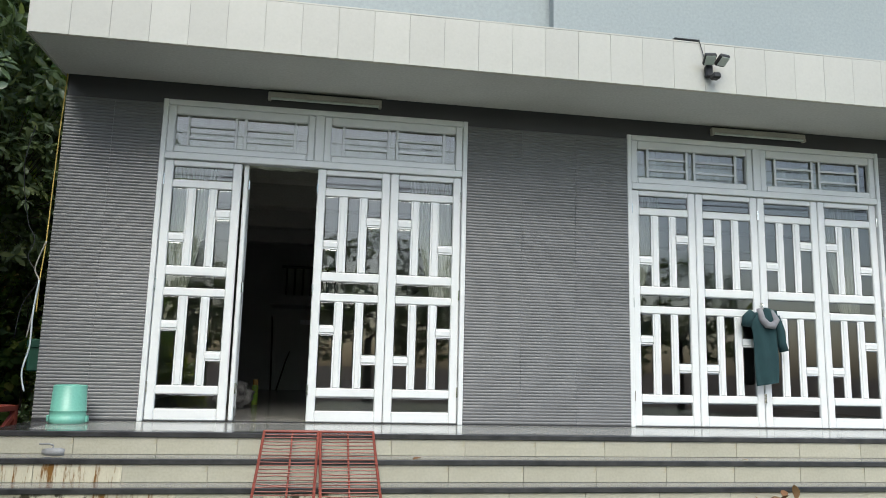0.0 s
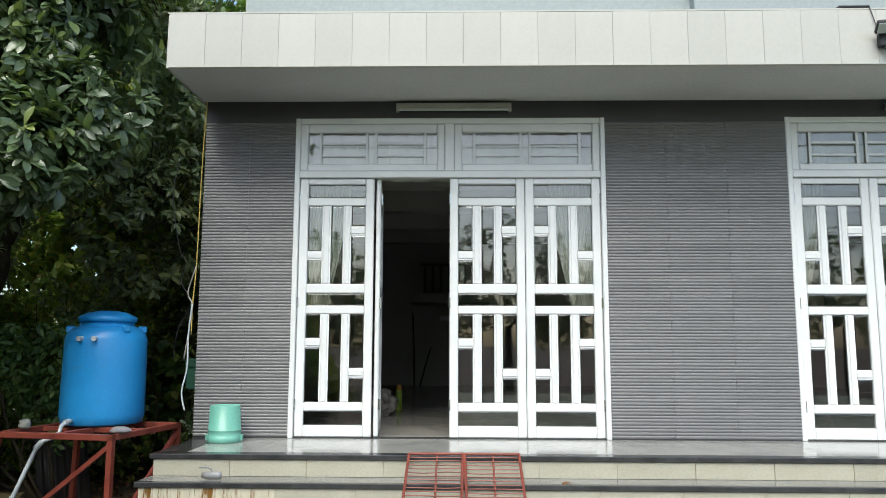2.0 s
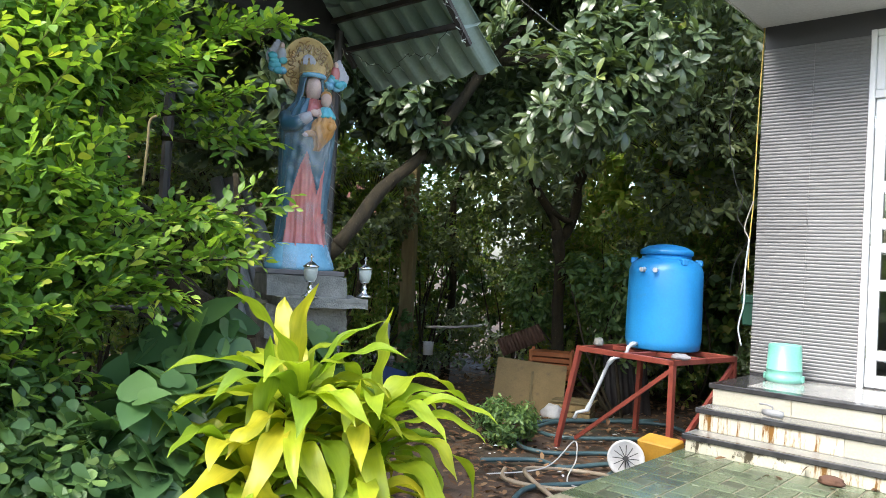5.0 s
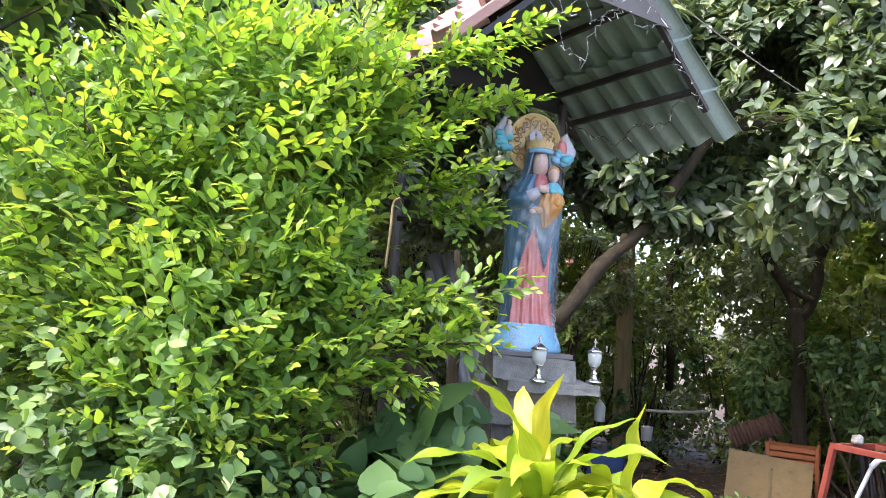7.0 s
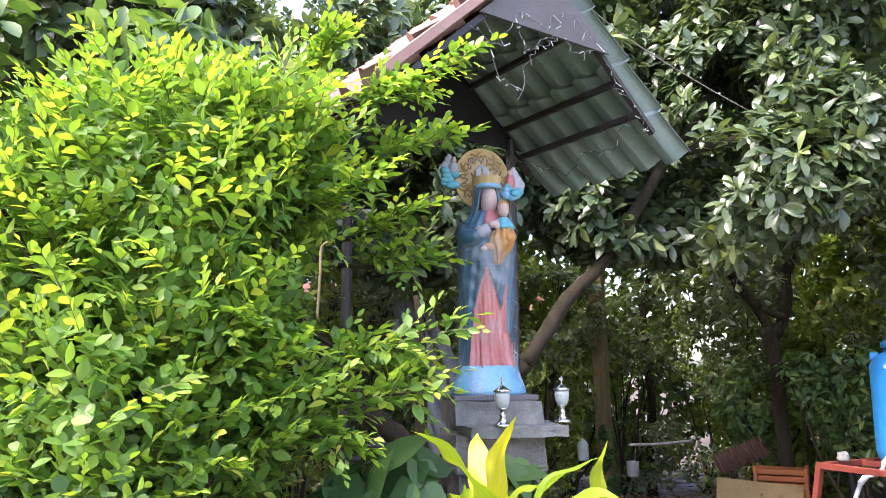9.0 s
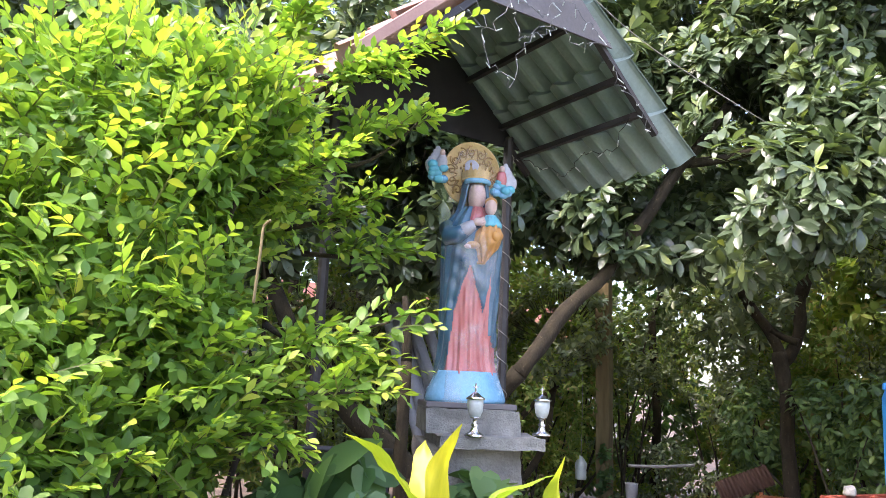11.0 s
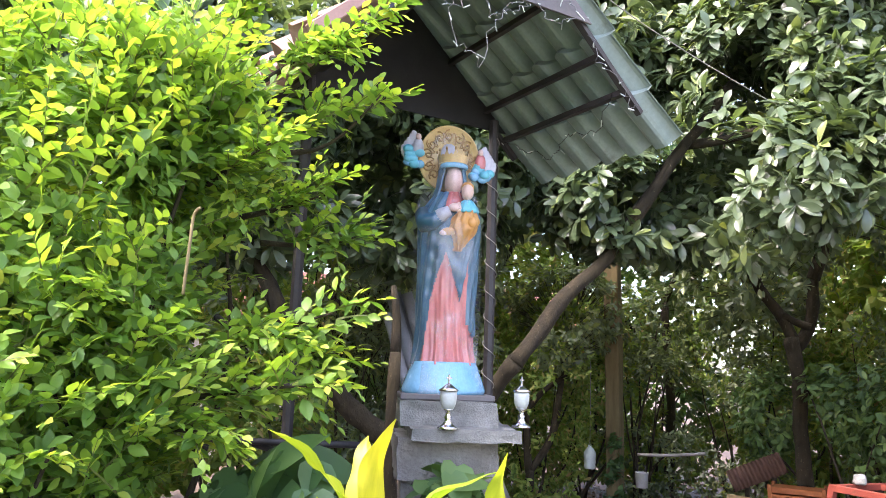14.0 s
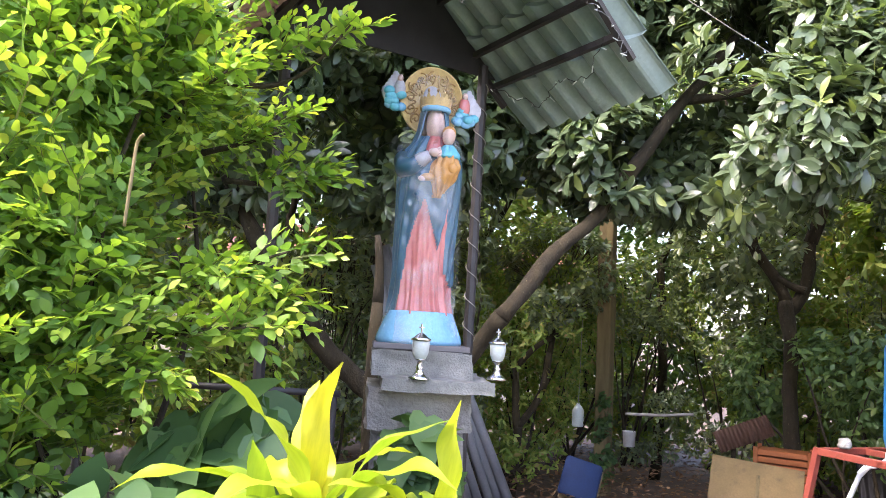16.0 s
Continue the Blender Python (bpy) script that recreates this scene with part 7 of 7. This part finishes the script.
def wrap():
    """Clear plastic film drawn round the statue."""
    m, nt, b, out = shader("clear_film")
    nt.nodes.remove(b)
    tc = nt.nodes.new("ShaderNodeTexCoord")
    # noise mixes in milky white patches: highlights on the film, painted
    nz = noise_node(nt, tc.outputs["Object"], 3.6, 3.0)
    k = nt.nodes.new("ShaderNodeMapRange")
    k.inputs["From Min"].default_value, k.inputs["From Max"].default_value = 0.52, 0.68
    k.inputs["To Min"].default_value, k.inputs["To Max"].default_value = 0.04, 0.34
    nt.links.new(nz.outputs[0], k.inputs["Value"])
    gl = nt.nodes.new("ShaderNodeBsdfPrincipled")
    gl.inputs["Base Color"].default_value = (0.75, 0.78, 0.82, 1)
    gl.inputs["Roughness"].default_value = 0.22
    tp = nt.nodes.new("ShaderNodeBsdfTransparent")
    mx = nt.nodes.new("ShaderNodeMixShader")
    nt.links.new(k.outputs[0], mx.inputs[0])
    nt.links.new(tp.outputs[0], mx.inputs[1])
    nt.links.new(gl.outputs[0], mx.inputs[2])
    nt.links.new(mx.outputs[0], out.inputs["Surface"])
    bm = bmesh.new()
    rows = []
    for z, rx, ry in ((0.0, 0.205, 0.228), (0.15, 0.165, 0.178), (0.35, 0.16, 0.19), (0.6, 0.175, 0.19), (0.8, 0.21, 0.192), (0.92, 0.20, 0.185), (1.02, 0.165, 0.14), (1.1, 0.14, 0.125), (1.2, 0.12, 0.13), (1.3, 0.05, 0.07)):
        rows.append([bm.verts.new(Vector(((rx + 0.010 * math.sin(9 * a + z * 7)) * math.cos(a), (ry + 0.010 * math.sin(7 * a - z * 5)) * math.sin(a), z))) for a in [2 * math.pi * k2 / 56 for k2 in range(56)]])
    for a, b2 in zip(rows, rows[1:]):
        for k2 in range(56):
            bm.faces.new((a[k2], a[(k2 + 1) % 56], b2[(k2 + 1) % 56], b2[k2]))
    ob = tagged(link_bm("plastic_wrap", bm, m, smooth=True), "clear wrinkled plastic film wrapped round the statue", "plastic film")
    ob.matrix_basis = pose(-1.99, -4.40, 0.773, 0, 0, -24) @ Matrix.Diagonal((0.92, 0.88, 1.0, 1))
    ob.visible_shadow = False


wrap()


# street wires behind the viewer, seen mirrored in the panes
for k, (z, y) in enumerate(((5.6, -13.0), (5.9, -13.1), (6.4, -13.0), (6.8, -13.1), (7.6, -13.0))):
    wire("street_wire", "black overhead street wire", "wire", [(-30, y, z + 0.6), (-10, y, z), (6, y, z - 0.1), (20, y, z + 0.1), (40, y, z + 0.7)], 0.018, M_BLACK, "street wires")
for px in (-30.0, 40.0):
    bm = bmesh.new()
    tube(bm, [(px, -13.05, -1.2), (px, -13.05, 9.0)], [0.16, 0.11], 12)
    tagged(link_bm("utility_pole", bm, M_CEMENT, smooth=True), "grey concrete utility pole", "pole", "utility poles")
